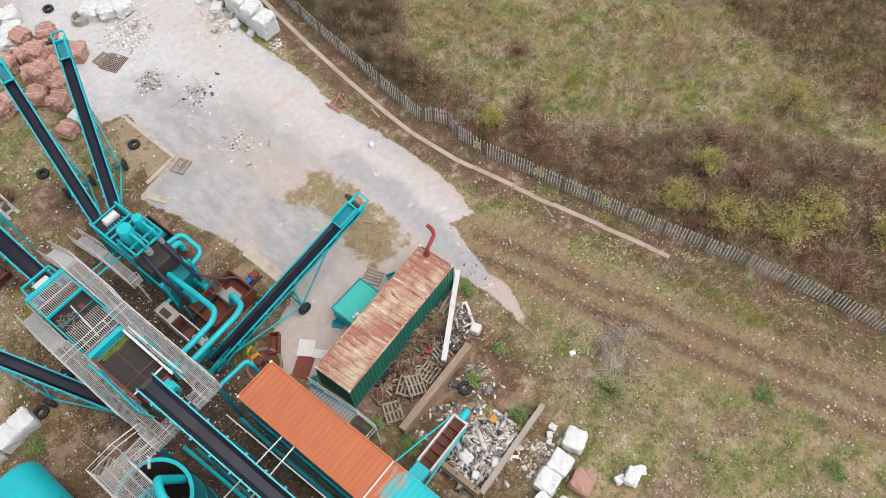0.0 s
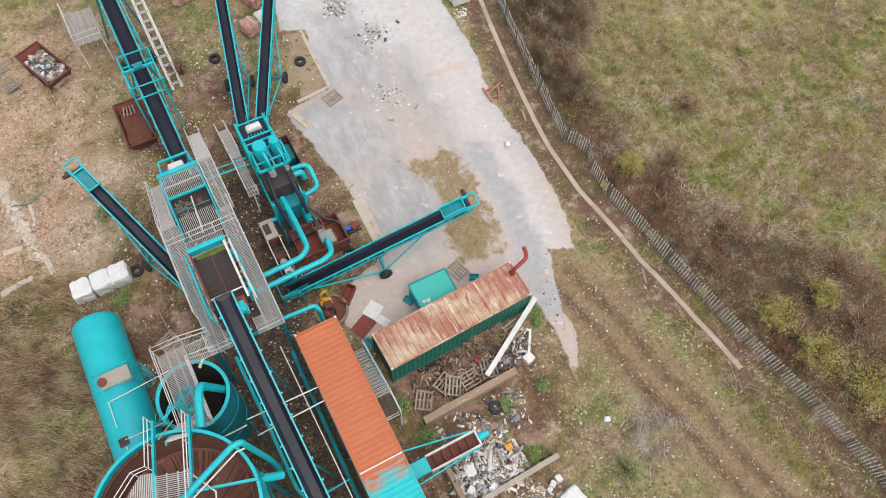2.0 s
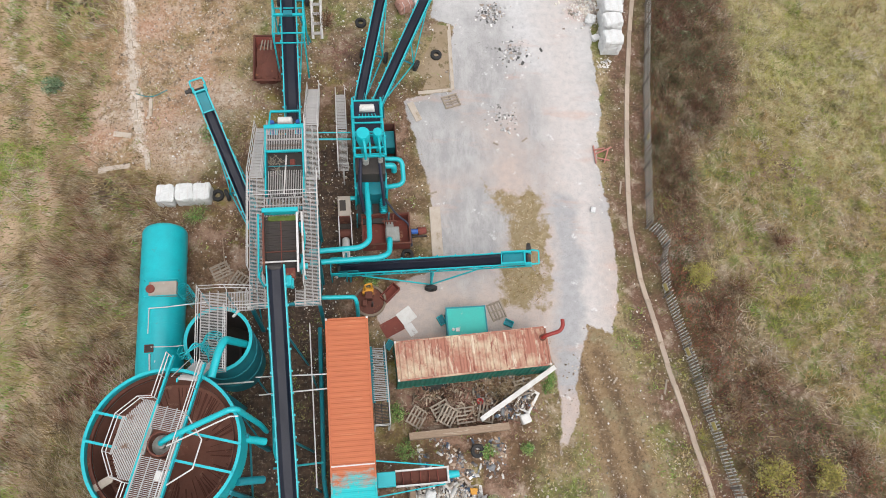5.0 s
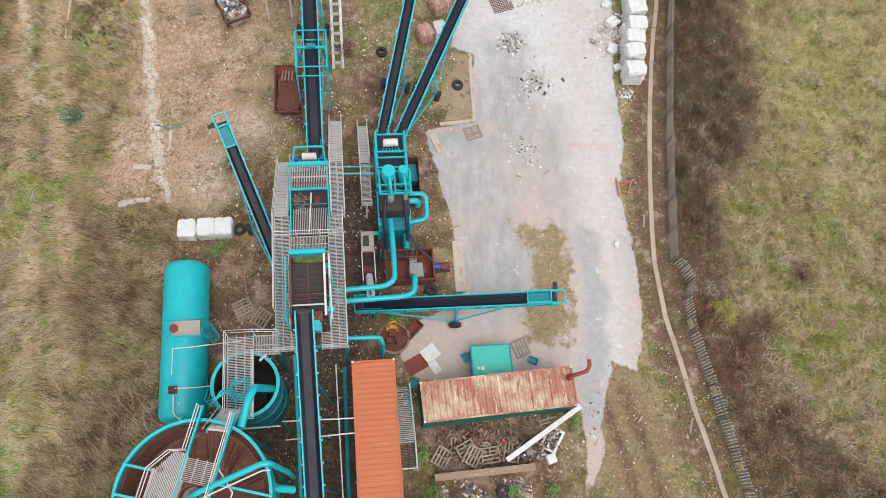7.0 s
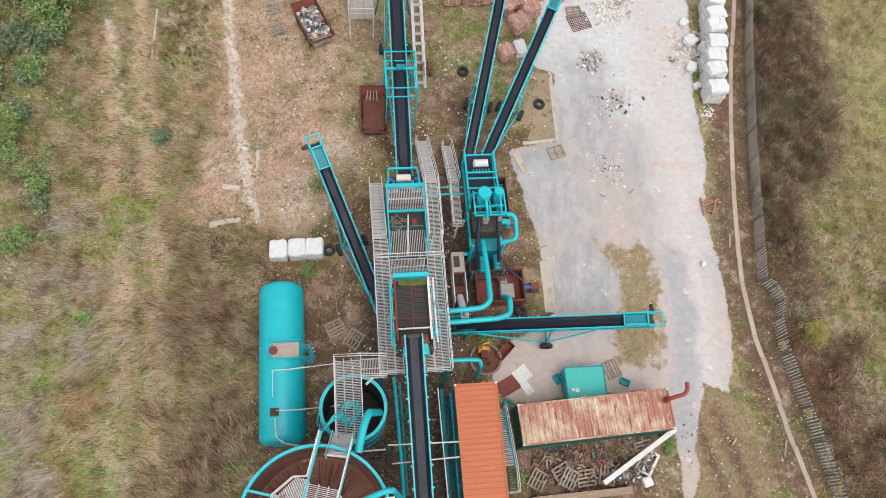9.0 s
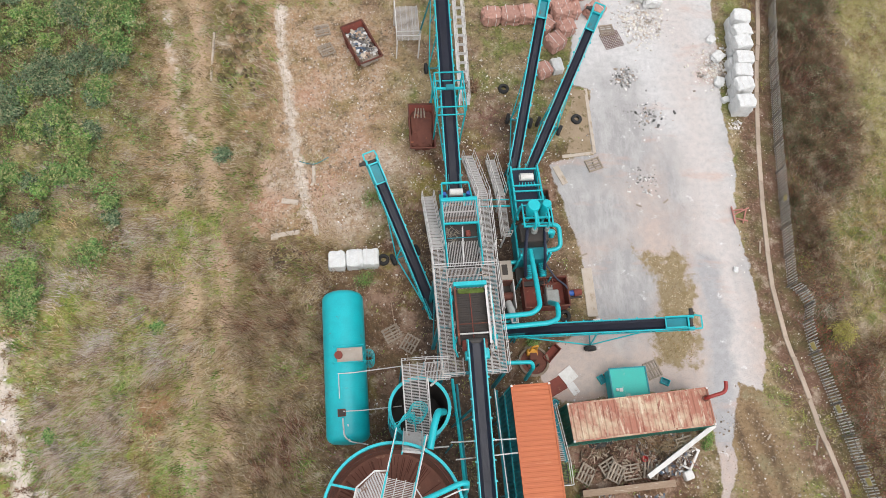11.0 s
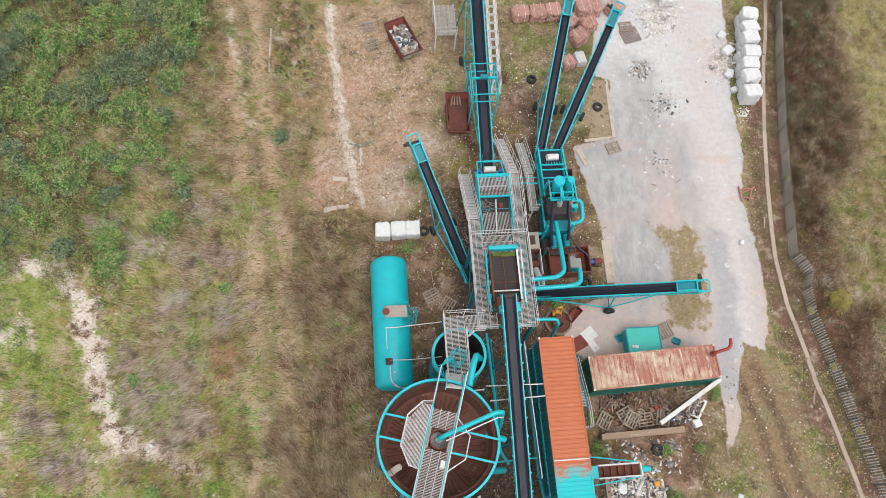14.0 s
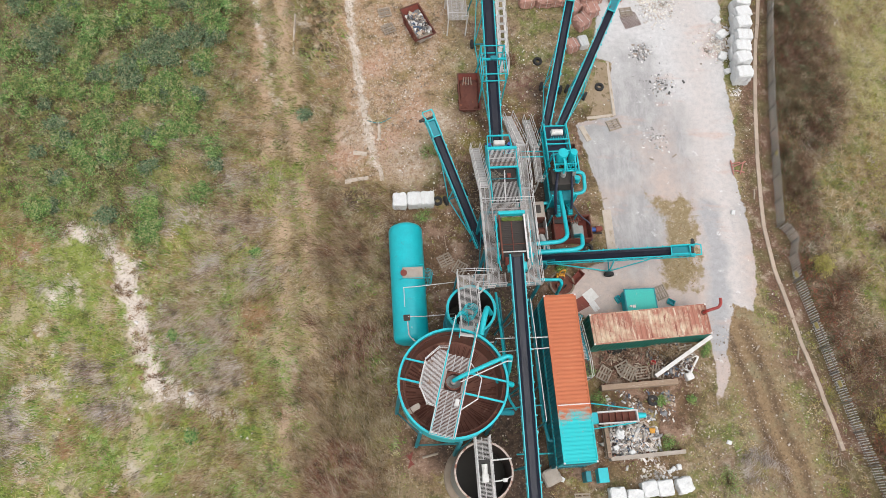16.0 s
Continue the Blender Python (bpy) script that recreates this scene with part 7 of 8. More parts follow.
# ---- pipes and small structures between the machines ----
runs = thing("process_pipes", "teal and galvanised process pipes running between the tanks", "pipe", at(0, 0))
for pts, r, mat_ in (([(-0.1, 17.6, 3.4), (0.05, 13.0, 3.4), (0.1, 9.5, 3.2), (0.6, 8.6, 3.2)], 0.1, TEAL), ([(0.25, 17.4, 2.6), (0.3, 11.0, 2.6)], 0.08, TEAL_DARK),
                     ([(2.75, 16.9, 2.2), (2.7, 8.0, 2.2), (2.9, 6.4, 2.2), (3.2, 6.4, 2.2)], 0.13, TEAL_DARK), ([(-0.7, 13.6, 5.0), (3.2, 13.5, 5.0)], 0.04, GALV), ([(-0.5, 12.6, 5.0), (3.2, 12.7, 5.0)], 0.04, GALV),
                     ([(-5.3, 13.4, 4.6), (-0.8, 13.4, 4.8)], 0.045, GALV), ([(2.3, 16.6, 4.6), (2.45, 7.5, 4.6)], 0.035, GALV), ([(-0.1, 8.9, 2.2), (2.7, 9.0, 2.3)], 0.06, TEAL), ([(0.5, 5.6, 1.8), (3.2, 5.5, 1.8)], 0.06, TEAL)):
    part("pipe", tube(bmesh.new(), bend([at(0, 0).inverted() @ (PLANT @ Vector(p)) for p in pts], 0.4), r, 8), mat_, runs, smooth=True)
for uu, vv in ((2.7, 15), (2.7, 10.5), (0.1, 15.8), (0.1, 11), (-0.6, 13.5), (2.4, 7.5), (2.4, 13.5)):
    part("pipe_post", block((uu - 0.04, vv - 0.04, 0), (uu + 0.04, vv + 0.04, 4.6 if uu in (2.4, -0.6) else 2.3)), TEAL_DARK, runs)
elbow = thing("corner_pipe", "teal pipe bending down into the concrete well", "pipe", at(0, 0))
part("pipe", tube(bmesh.new(), bend([(3.0, 18.25, 4.0), (4.95, 18.2, 3.9), (5.05, 17.9, 3.7), (5.1, 17.75, 0.6)], 0.35), 0.13, 10), TEAL, elbow, smooth=True)
well = thing("concrete_well", "round concrete well ring with rusty gear inside", "well", pose(4.5, 19.35, 0))
part("ring", revolve(bmesh.new(), [(1.0, 0.0), (1.05, 0.35), (0.9, 0.38), (0.86, 0.0)], 32), surface("muddy_ring_concrete", (0.26, 0.2, 0.15), (0.16, 0.12, 0.085), 1.5, 1.0, 0.9, bump=0.4), well)
part("cover", revolve(bmesh.new(), [(0.88, 0.24), (0.0, 0.25)], 32), RUST, well)
part("rusty_pump", box(block((-0.35, 0.0, 0.25), (0.15, 0.5, 0.8), bevel=0.05), (-0.5, -0.4, 0.25), (-0.2, 0.0, 0.6), bevel=0.04), RUST, well)
part("standpipe", tube(bmesh.new(), [(0.15, -0.35, 0.2), (0.15, -0.35, 1.2)], 0.06, 8), BLACK, well)
hoist = thing("lifting_hook", "yellow lifting bracket standing on the well", "hoist", pose(4.35, 19.95, 0.3))
part("arch", tube(bmesh.new(), bend([(-0.2, 0, 0.35), (-0.2, 0.05, 1.3), (0.2, 0.15, 1.4), (0.25, 0.1, 0.5)], 0.2), 0.07, 8), YELLOW, hoist)
part("base", block((-0.35, -0.25, 0), (0.35, 0.2, 0.4), bevel=0.04), YELLOW, hoist)
redskip = thing("scrap_box", "small open rusty steel box", "box", pose(5.75, 19.9, 0, 0, 0, 48))
for lo, hi in (((-0.65, -0.3, 0), (0.65, 0.3, 0.06)), ((-0.65, -0.3, 0.06), (-0.6, 0.3, 0.55)), ((0.6, -0.3, 0.06), (0.65, 0.3, 0.55)), ((-0.6, -0.3, 0.06), (0.6, -0.25, 0.55)), ((-0.6, 0.25, 0.06), (0.6, 0.3, 0.55))):
    part("plate", block(lo, hi, bevel=0.008), RUST_RED, redskip)

# stair beside the rusted container
gal = thing("container_gangway", "dark slatted steel gangway beside the rusted container", "walkway", at(0, 0))
tread = mesh_of("tread", box(block((5.75, -0.1, 0), (6.6, -0.04, 0.04)), (5.75, 0.03, 0), (6.6, 0.07, 0.04)), GRATE)
for k in range(15):
    part("tread", tread, None, gal, m=pose(0, 15.6 - k * 0.235, 1.0 + k * 0.105))
deck("landing", gal, BLACK, 5.75, 6.6, 10.7, 12.1, 2.55)
for uu in (5.75, 6.6):
    part("stringer", bar(bmesh.new(), (uu, 15.8, 0.95), (uu, 12.1, 2.5), 0.06, 0.2), TEAL_DARK, gal)
    part("leg", block((uu - 0.05, 10.75, 0), (uu + 0.05, 10.85, 2.45)), GALV, gal)
    part("foot", block((uu - 0.05, 15.7, 0), (uu + 0.05, 15.85, 0.9)), GALV, gal)
railing(gal, [(6.6, 15.8, 1.0), (6.6, 12.1, 2.55), (6.6, 10.7, 2.55), (5.75, 10.7, 2.55)])
prop = thing("teal_cabinet", "small teal steel cabinet below the container end", "cabinet", at(6.95, 3.75))
part("body", block((-0.35, -0.5, 0), (0.35, 0.5, 1.0), bevel=0.02), TEAL, prop)
part("lid", block((-0.38, -0.53, 1.0), (0.38, 0.53, 1.05), bevel=0.015), TEAL, prop)
post = thing("steel_prop", "dark teal steel prop under the container", "post", at(5.75, 3.7))
part("column", block((-0.2, -0.35, 0), (0.2, 0.4, 1.3), bevel=0.02), TEAL_DARK, post)

spit = thing("press_discharge", "white framed trough with rusty screw on a teal chute", "conveyor", at(5.63, 7.75, 2.1, 0))
part("chute", block((0.05, -0.42, 0.0), (1.1, 0.42, 0.45), bevel=0.03), TEAL, spit, "bright teal chute cover")
for s in (-1, 1):
    part("side_beam", block((1.1, s * 0.42 - 0.05, 0.05), (4.1, s * 0.42 + 0.05, 0.45), bevel=0.01), WHITE_PAINT, spit)
    part("stay", bar(bmesh.new(), (0.02, s * 0.95, 1.9), (3.9, s * 0.5, 0.35), 0.07), TEAL, spit)
    part("leg", block((3.6, s * 0.4 - 0.05, -2.1), (3.7, s * 0.4 + 0.05, 0.05)), TEAL_DARK, spit)
part("end_beam", block((4.05, -0.47, 0.05), (4.15, 0.47, 0.45)), WHITE_PAINT, spit)
part("trough_floor", block((1.1, -0.36, 0.05), (4.05, 0.36, 0.1)), RUST, spit)
for k in range(5):
    part("screw_flight", block((1.5 + k * 0.5, -0.34, 0.1), (1.54 + k * 0.5, 0.34, 0.34), pose(0, 0, 0, 0, 0, 0)), RUST_RED, spit)
part("gear_motor", tube(bmesh.new(), [(4.15, 0, 0.3), (4.75, 0, 0.3)], [0.24, 0.18], 12), TEAL, spit, "teal gear motor", True)

# ---- things round the green container ----
LID_GREEN = surface("faded_green_teal_paint", (0.03, 0.45, 0.38), (0.05, 0.36, 0.31), 1.5, 1.0, 0.6, wear=(0.3, 0.42, 0.36), wear_at=0.62, bump=0.1)
tbox = thing("skid_tank", "bright teal steel box tank with a scratched lid", "tank", pose(10.6, 17.75, 0, 0, 0, 4))
part("body", block((-1.22, -0.95, 0.1), (1.22, 0.95, 1.25), bevel=0.03), TEAL, tbox)
part("lid", block((-1.28, -1.0, 1.25), (1.28, 1.0, 1.32), bevel=0.02), LID_GREEN, tbox, "faded sea-green lid")
for s in (-1, 1):
    part("skid", block((-1.25, s * 0.8 - 0.08, 0), (1.25, s * 0.8 + 0.08, 0.1)), BLACK, tbox)
for lo, hi in (((-1.28, -1.0, 1.32), (1.28, -0.92, 1.37)), ((-1.28, 0.92, 1.32), (1.28, 1.0, 1.37)), ((-1.28, -0.92, 1.32), (-1.2, 0.92, 1.37)), ((1.2, -0.92, 1.32), (1.28, 0.92, 1.37))):
    part("lid_edge", block(lo, hi), TEAL_DARK, tbox)
part("filler_cap", box(tube(bmesh.new(), [(-0.9, -0.45, 1.32), (-0.9, -0.45, 1.42)], 0.1, 10), (-0.75, -0.6, 1.321), (-0.5, -0.35, 1.38), bevel=0.02), GALV, tbox)


def tub(x, y, turn, tilt=0):
    ob = thing("plastic_crate", "small teal plastic crate lying on the ground", "crate", pose(x, y, 0.01 + 0.1 * (tilt != 0), tilt, 0, turn), "crates")
    part("base", block((-0.3, -0.2, 0), (0.3, 0.2, 0.03)), TEAL_DARK, ob)
    for lo, hi in (((-0.3, -0.2, 0.03), (-0.275, 0.2, 0.28)), ((0.275, -0.2, 0.03), (0.3, 0.2, 0.28)), ((-0.275, -0.2, 0.03), (0.275, -0.175, 0.28)), ((-0.275, 0.175, 0.03), (0.275, 0.2, 0.28))):
        part("side", block(lo, hi, bevel=0.006), TEAL, ob)


tub(9.1, 18.15, 120)
tub(13.5, 18.0, 155)
tub(5.75, 16.5, 60)
sheet_w = thing("white_board", "square white board lying flat on the concrete", "board", pose(6.85, 18.45, 0.03, 1, 0, 38))
part("board", block((-0.52, -0.48, 0), (0.52, 0.48, 0.04), bevel=0.008), WHITE_PAINT, sheet_w)
for sx, sy, sw, sl, tn, mt, nm, lb in ((6.0, 17.75, 1.5, 1.0, 30, RUST_RED, "rusty_sheet", "flat rusty steel sheet on the concrete"), (7.15, 17.55, 0.55, 0.8, 35, GALV, "grey_sheet", "bent grey metal sheet leaning over rubbish"), (9.2, 22.3, 0.5, 0.3, 10, WHITE_PAINT, "white_offcut", "crumpled white offcut on the concrete")):
    ob = thing(nm, lb, "sheet", pose(sx, sy, 0.02, 0, 0, tn))
    part("plate", block((-sw / 2, -sl / 2, 0), (sw / 2, sl / 2, 0.02), pose(0, 0, 0, 2, 1, 0), bevel=0.004), mt, ob)
exh = thing("exhaust_pipe", "rusty red bent exhaust pipe on the container roof", "pipe", pose(15.1, 16.45, 2.58, 0, 0, 0))
part("pipe", tube(bmesh.new(), bend([(0, 0, 0.0), (0.1, 0.02, 0.45), (0.95, 0.25, 0.75), (1.12, 0.55, 0.85), (1.1, 0.95, 0.9)], 0.3), 0.12, 12), RED, exh, smooth=True)
part("flange", tube(bmesh.new(), [(0, 0, 0.01), (0, 0, 0.05)], 0.2, 12), RUST, exh)
beam = thing("white_beam", "long white box beam lying across the rubbish", "beam", pose(0, 0, 0))
part("body", bar(bmesh.new(), (11.4, 11.75, 0.75), (16.15, 14.95, 1.0), 0.3, 0.3), WHITE_PAINT, beam)
part("prop", block((11.5, 11.75, 0.0), (11.8, 12.05, 0.65), bevel=0.02), TIMBER, beam)
part("prop", block((15.4, 14.3, 0.0), (15.7, 14.6, 0.85), bevel=0.02), TIMBER, beam)
wframe = thing("white_window_frame", "white rectangular frame leaning in the rubbish", "frame", pose(14.4, 13.05, 0.2, 8, 4, -28))
for lo, hi in (((-0.55, -0.75, 0), (-0.4, 0.75, 0.12)), ((0.4, -0.75, 0), (0.55, 0.75, 0.12)), ((-0.4, -0.75, 0), (0.4, -0.6, 0.12)), ((-0.4, 0.6, 0), (0.4, 0.75, 0.12))):
    part("member", block(lo, hi, bevel=0.01), WHITE_PAINT, wframe)
cube = thing("white_tub", "white plastic tub lying in the rubbish", "tub", pose(14.25, 11.85, 0.0, 0, 0, 20))
part("body", lumpy((0.62, 0.6, 0.55), 4, 4, 0.03), WHITE_PAINT, cube)


# ---- timber: pallets ----
def pallet():
    ob = thing("pallet", "weathered grey timber pallet", "pallet", pose(0, 0, -50), "pallets")
    board = mesh_of("board", block((-0.6, -0.05, 0), (0.6, 0.05, 0.022), bevel=0.004), PALLET_WOOD)
    bearer = mesh_of("bearer", block((-0.05, -0.5, 0), (0.05, 0.5, 0.09), bevel=0.006), PALLET_WOOD)
    for x in (-0.53, 0, 0.53):
        part("bearer", bearer, None, ob, m=pose(x, 0, 0.024))
    for k in range(5):
        part("board", board, None, ob, m=pose(0, -0.45 + k * 0.225, 0.115))
    for y in (-0.45, 0, 0.45):
        part("board", board, None, ob, m=pose(0, y, 0.0))
    return ob


pallet_0 = pallet()
spots = [(12.75, 18.85, 0.0, 0, 0, 112), (7.5, 12.0, 0.02, 6, 0, 60), (9.0, 12.4, 0.16, 8, 6, 30), (9.35, 12.05, 0.32, 14, -5, 62), (10.5, 12.1, 0.05, 4, 3, 8), (11.8, 12.25, 0.1, 6, -6, 80), (14.2, 13.8, 0.35, 6, 4, 15),
         (10.05, 34.55, 0.0, 0, 0, 20), (-10.4, 44.0, 0.05, 0, 3, 28), (-10.8, 45.8, 0.05, 0, 0, 15), (-3.9, 20.6, 0.05, 0, 0, 60), (-5.1, 21.3, 0.02, 0, 0, 28), (5.2, 2.5, 0.0, 0, 0, 2), (12.2, 46.9, 0.0, 0, 0, 10), (-1.9, 1.0, 0.0, 0, 0, 40)]
for k, (px, py, pz, a, b, c2) in enumerate(spots):
    m = pose(px, py, pz + max(0, ground_z(px, py)) + 0.09 * (abs(a) + abs(b)) / 10, a, b, c2)
    if k == 0:
        pallet_0.matrix_basis = m
    else:
        copy_thing(pallet_0, m)

# ---- low walls of the rubbish bays ----
for a, b, w, hgt, mt, lb in (((7.0, 10.75), (13.1, 11.35), 0.42, 0.95, TIMBER, "low wall of one heavy weathered timber balk"), ((7.4, 5.45), (13.2, 6.05), 0.3, 0.7, CONCRETE, "low bay wall of stained concrete beam"), ((7.15, 8.2), (7.35, 5.5), 0.28, 0.75, TIMBER, "short dark timber bay wall")):
    ob = thing("bay_wall", lb, "low wall", pose(0, 0, 0))
    part("beam", bar(bmesh.new(), (*a, hgt - 0.15), (*b, hgt - 0.15), w, 0.3), mt, ob)
    part("lower_beam", bar(bmesh.new(), (*a, hgt / 2 - 0.16), (*b, hgt / 2 - 0.16), w * 0.8, hgt - 0.34), mt, ob)
    for t in (0.05, 0.5, 0.95):
        part("stake", block((a[0] + (b[0] - a[0]) * t - 0.06, a[1] + (b[1] - a[1]) * t + w / 2, 0), (a[0] + (b[0] - a[0]) * t + 0.06, a[1] + (b[1] - a[1]) * t + w / 2 + 0.1, hgt)), RUST, ob)

# ---- bales, sacks and blocks ----
sr = random.Random(21)


def bale(x, y, z, sx, sy, sz, turn, mat_, label, name="wrapped_bale", group="bales", rough=0.05, straps=True):
    ob = thing(name, label, "bale", pose(x, y, z + max(0.0, ground_z(x, y)) - 0.02, 0, 0, turn), group)
    part("body", lumpy((sx, sy, sz), sr.random() * 50, 7, rough), mat_, ob)
    if straps:
        for k in (-0.22, 0.22):
            part("strap", box(box(bmesh.new(), (k * sx - 0.02, -sy * 0.5, sz * 1.0), (k * sx + 0.02, sy * 0.5, sz * 1.0 + 0.012)), (k * sx - 0.02, -sy * 0.53, 0.1), (k * sx + 0.02, -sy * 0.52, sz * 0.95)), GALV, ob)
    return ob


for k, (bx, by) in enumerate(((-8.95, 26.3), (-7.75, 26.42), (-6.65, 26.5))):
    bale(bx, by, 0, 1.18, 1.25, 1.1, 4 + sr.uniform(-3, 3), WHITE, "white plastic-wrapped bale in a short row")
for k in range(7):
    yy = 39.7 + k * 1.3
    bale(22.15 + k * 0.15 + sr.uniform(-0.1, 0.1), yy, 0, 1.55, 1.24, 1.05, 4 + sr.uniform(-6, 6), WHITE, "white wrapped bale at the foot of the stack by the fence", rough=0.05)
    bale(22.2 + k * 0.15 + sr.uniform(-0.15, 0.15), yy + sr.uniform(-0.12, 0.12), 1.03, 1.45, 1.18, sr.uniform(0.75, 1.0), 4 + sr.uniform(-10, 10), WHITE, "white wrapped bale on top of the stack by the fence", rough=0.07)
for bx, by, sz in ((21.0, 42.2, 0.7), (21.2, 44.6, 0.8), (20.9, 46.3, 0.6), (21.3, 40.6, 0.5)):
    bale(bx, by, 0, sz * 1.2, sz, sz * 0.6, sr.uniform(0, 90), WHITE, "torn white sack slumped beside the bales", "torn_sack", "sacks", 0.16, False)
for bx, by, bz, tn in ((2.6, 47.4, 0, 5), (4.1, 47.6, 0, 5), (5.55, 47.8, 0, 5), (7.7, 45.2, 0, 35), (8.6, 46.6, 0, 20), (7.0, 46.8, 0, 50), (9.2, 48.3, 0, 10), (7.8, 48.9, 0, 70), (9.8, 50.2, 0, 25), (8.6, 50.9, 0, 0), (11.2, 48.4, 0, 40), (10.8, 51.8, 0, 60), (9.2, 52.8, 0, 15), (7.0, 51.2, 0, 30), (8.2, 47.6, 0.9, 15), (9.0, 49.6, 0.9, 40)):
    bale(bx, by, bz, 1.45, 1.3, 1.15, tn, PINK, "bulging pale pink bale of baled plastic", rough=0.12)
bale(6.6, 42.5, 0, 1.1, 1.1, 1.0, 25, PINK, "pale pink bale standing alone", rough=0.1)
bale(7.7, 43.0, 0, 0.9, 1.2, 0.8, 15, WHITE, "white wrapped bale beside a pink one")
for bx, by in ((9.2, 54.2), (8.1, 53.3), (9.9, 55.6), (14.4, 51.4), (15.2, 50.6), (16.2, 49.9)):
    bale(bx, by, 0, 1.4, 1.3, 1.0, sr.uniform(0, 90), WHITE, "slumped white wrapped bale on rubble", rough=0.13)
for bx, by, tn, mt in ((7.7, 2.85, 5, WHITE), (9.0, 2.7, 0, WHITE), (10.15, 3.3, 12, WHITE), (11.35, 3.4, 8, WHITE), (12.85, 3.6, 18, WHITE), (11.35, 1.95, 12, PINK), (9.6, 1.7, 5, WHITE)):
    bale(bx, by, 0, 1.2, 1.15, 0.95, tn, mt, "white bulk bag slumped in a row" if mt is WHITE else "pinkish bulk bag beside white ones", "bulk_bag", "bulk bags", 0.07, False)
bale(2.85, 4.15, 0, 1.25, 1.15, 0.9, 25, CONCRETE, "grey block of compacted waste beside the conveyor", "waste_block", "blocks", 0.08, False)
for bx, by, s in ((13.4, 0.2, 0.9), (12.9, 0.6, 0.55), (14.0, 0.1, 0.6), (12.3, 4.8, 0.38), (12.75, 4.95, 0.42), (12.0, 4.6, 0.3), (3.7, 4.0, 0.4), (16.9, 6.8, 0.35), (19.85, 26.2, 0.4)):
    bale(bx, by, 0, s, s * 0.8, s * 0.6, sr.uniform(0, 180), WHITE, "lump of pale rubble or torn white sack", "pale_lump", "lumps", 0.12, False)
for tx, ty in ((-5.75, 26.6), (12.45, 54.6), (11.2, 9.95), (3.4, 40.9), (9.0, 38.4), (6.9, 22.6)):
    ob = thing("old_tyre", "old black tyre lying on its side", "tyre", pose(tx, ty, 0.13 + max(0, ground_z(tx, ty)), 0, 0, 0), "tyres")
    part("casing", WHEEL_TYRE, None, ob, m=pose(0, 0, 0, 0, 0, 0))
ring = thing("concrete_ring", "short concrete pipe ring on the rubble", "pipe ring", pose(13.5, 51.6, 0))
part("ring", revolve(bmesh.new(), [(0.55, 0), (0.68, 0), (0.68, 0.5), (0.55, 0.5), (0.55, 0)], 24), CONCRETE, ring)


# ---- skips ----
def skip(m, fill, label):
    ob = thing("waste_skip", label, "skip", m, "skips")
    for s in (-1, 1):
        bm = bmesh.new()
        v = [bm.verts.new(p) for p in ((s * 0.85, -1.2, 0.12), (s * 0.85, 1.2, 0.12), (s * 0.92, 1.85, 1.2), (s * 0.92, -1.85, 1.2))]
        v2 = [bm.verts.new((p.co.x - s * 0.05, p.co.y, p.co.z)) for p in v]
        for i in range(4):
            bm.faces.new((v[i], v[(i + 1) % 4], v2[(i + 1) % 4], v2[i]))
        bm.faces.new(v)
        bm.faces.new(v2[::-1])
        part("side_plate", bm, RUST_RED, ob)
        part("end_plate", bar(bmesh.new(), (0, s * 1.2, 0.15), (0, s * 1.83, 1.18), 1.7, 0.05), RUST_RED, ob)
        part("top_rail", block((s * 0.92 - 0.05, -1.88, 1.2), (s * 0.92 + 0.05, 1.88, 1.29)), RUST, ob)
        part("end_rail", block((-0.87, s * 1.85 - 0.05, 1.2), (0.87, s * 1.85 + 0.05, 1.29)), RUST, ob)
        for t in (-0.6, 0.6):
            part("rib", bar(bmesh.new(), (s * 0.88, t, 0.15), (s * 0.97, t * 1.3, 1.2), 0.08), RUST, ob)
    part("floor", block((-0.86, -1.25, 0.05), (0.86, 1.25, 0.12)), RUST, ob)
    part("fill", lumpy((1.6, 2.9, 0.75), sr.random() * 30, 8, 0.1), fill, ob, "loose rubbish filling the skip", m=pose(0, 0, 0.13))
    return ob


skip(pose(-3.05, 36.8, 0, 0, 0, 3), RUST, "open rusty red skip full of dark earth")
skip(pose(-7.7, 44.2, ground_z(-7.7, 44.2), 0, 0, 27), CONCRETE, "open rusty skip heaped with pale rubble")
sx_, sy_ = rng.uniform(-0.75, 0.75, 420), rng.uniform(-1.35, 1.35, 420)
ca_, sa_ = math.cos(radians(27)), math.sin(radians(27))
skip_fill = (-7.7 + sx_ * ca_ - sy_ * sa_, 44.2 + sx_ * sa_ + sy_ * ca_)
cx_, cy_ = rng.normal(-17.4, 0.6, 130), rng.uniform(41.5, 48, 130)
scrap = thing("scrap_stack", "stack of pale scrap blocks inside the skip", "scrap", pose(-3.2, 37.9, 0.88))
bm = bmesh.new()
for k in range(4):
    bar(bm, (-0.4 + 0.25 * k, -0.3, 0.1 + 0.04 * k), (-0.3 + 0.2 * k, 0.5, 0.15), 0.08)
part("bars", bm, PALLET_WOOD, scrap)
FADED_RED = surface("faded_red_paint", (0.46, 0.2, 0.16), (0.33, 0.13, 0.1), 3, 1.0, 0.7, wear=(0.25, 0.13, 0.09), wear_at=0.6)
redf = thing("steel_trestle", "folded red steel A-frame on the verge", "frame", pose(20.75, 30.6, 0.05, 0, 0, 10))
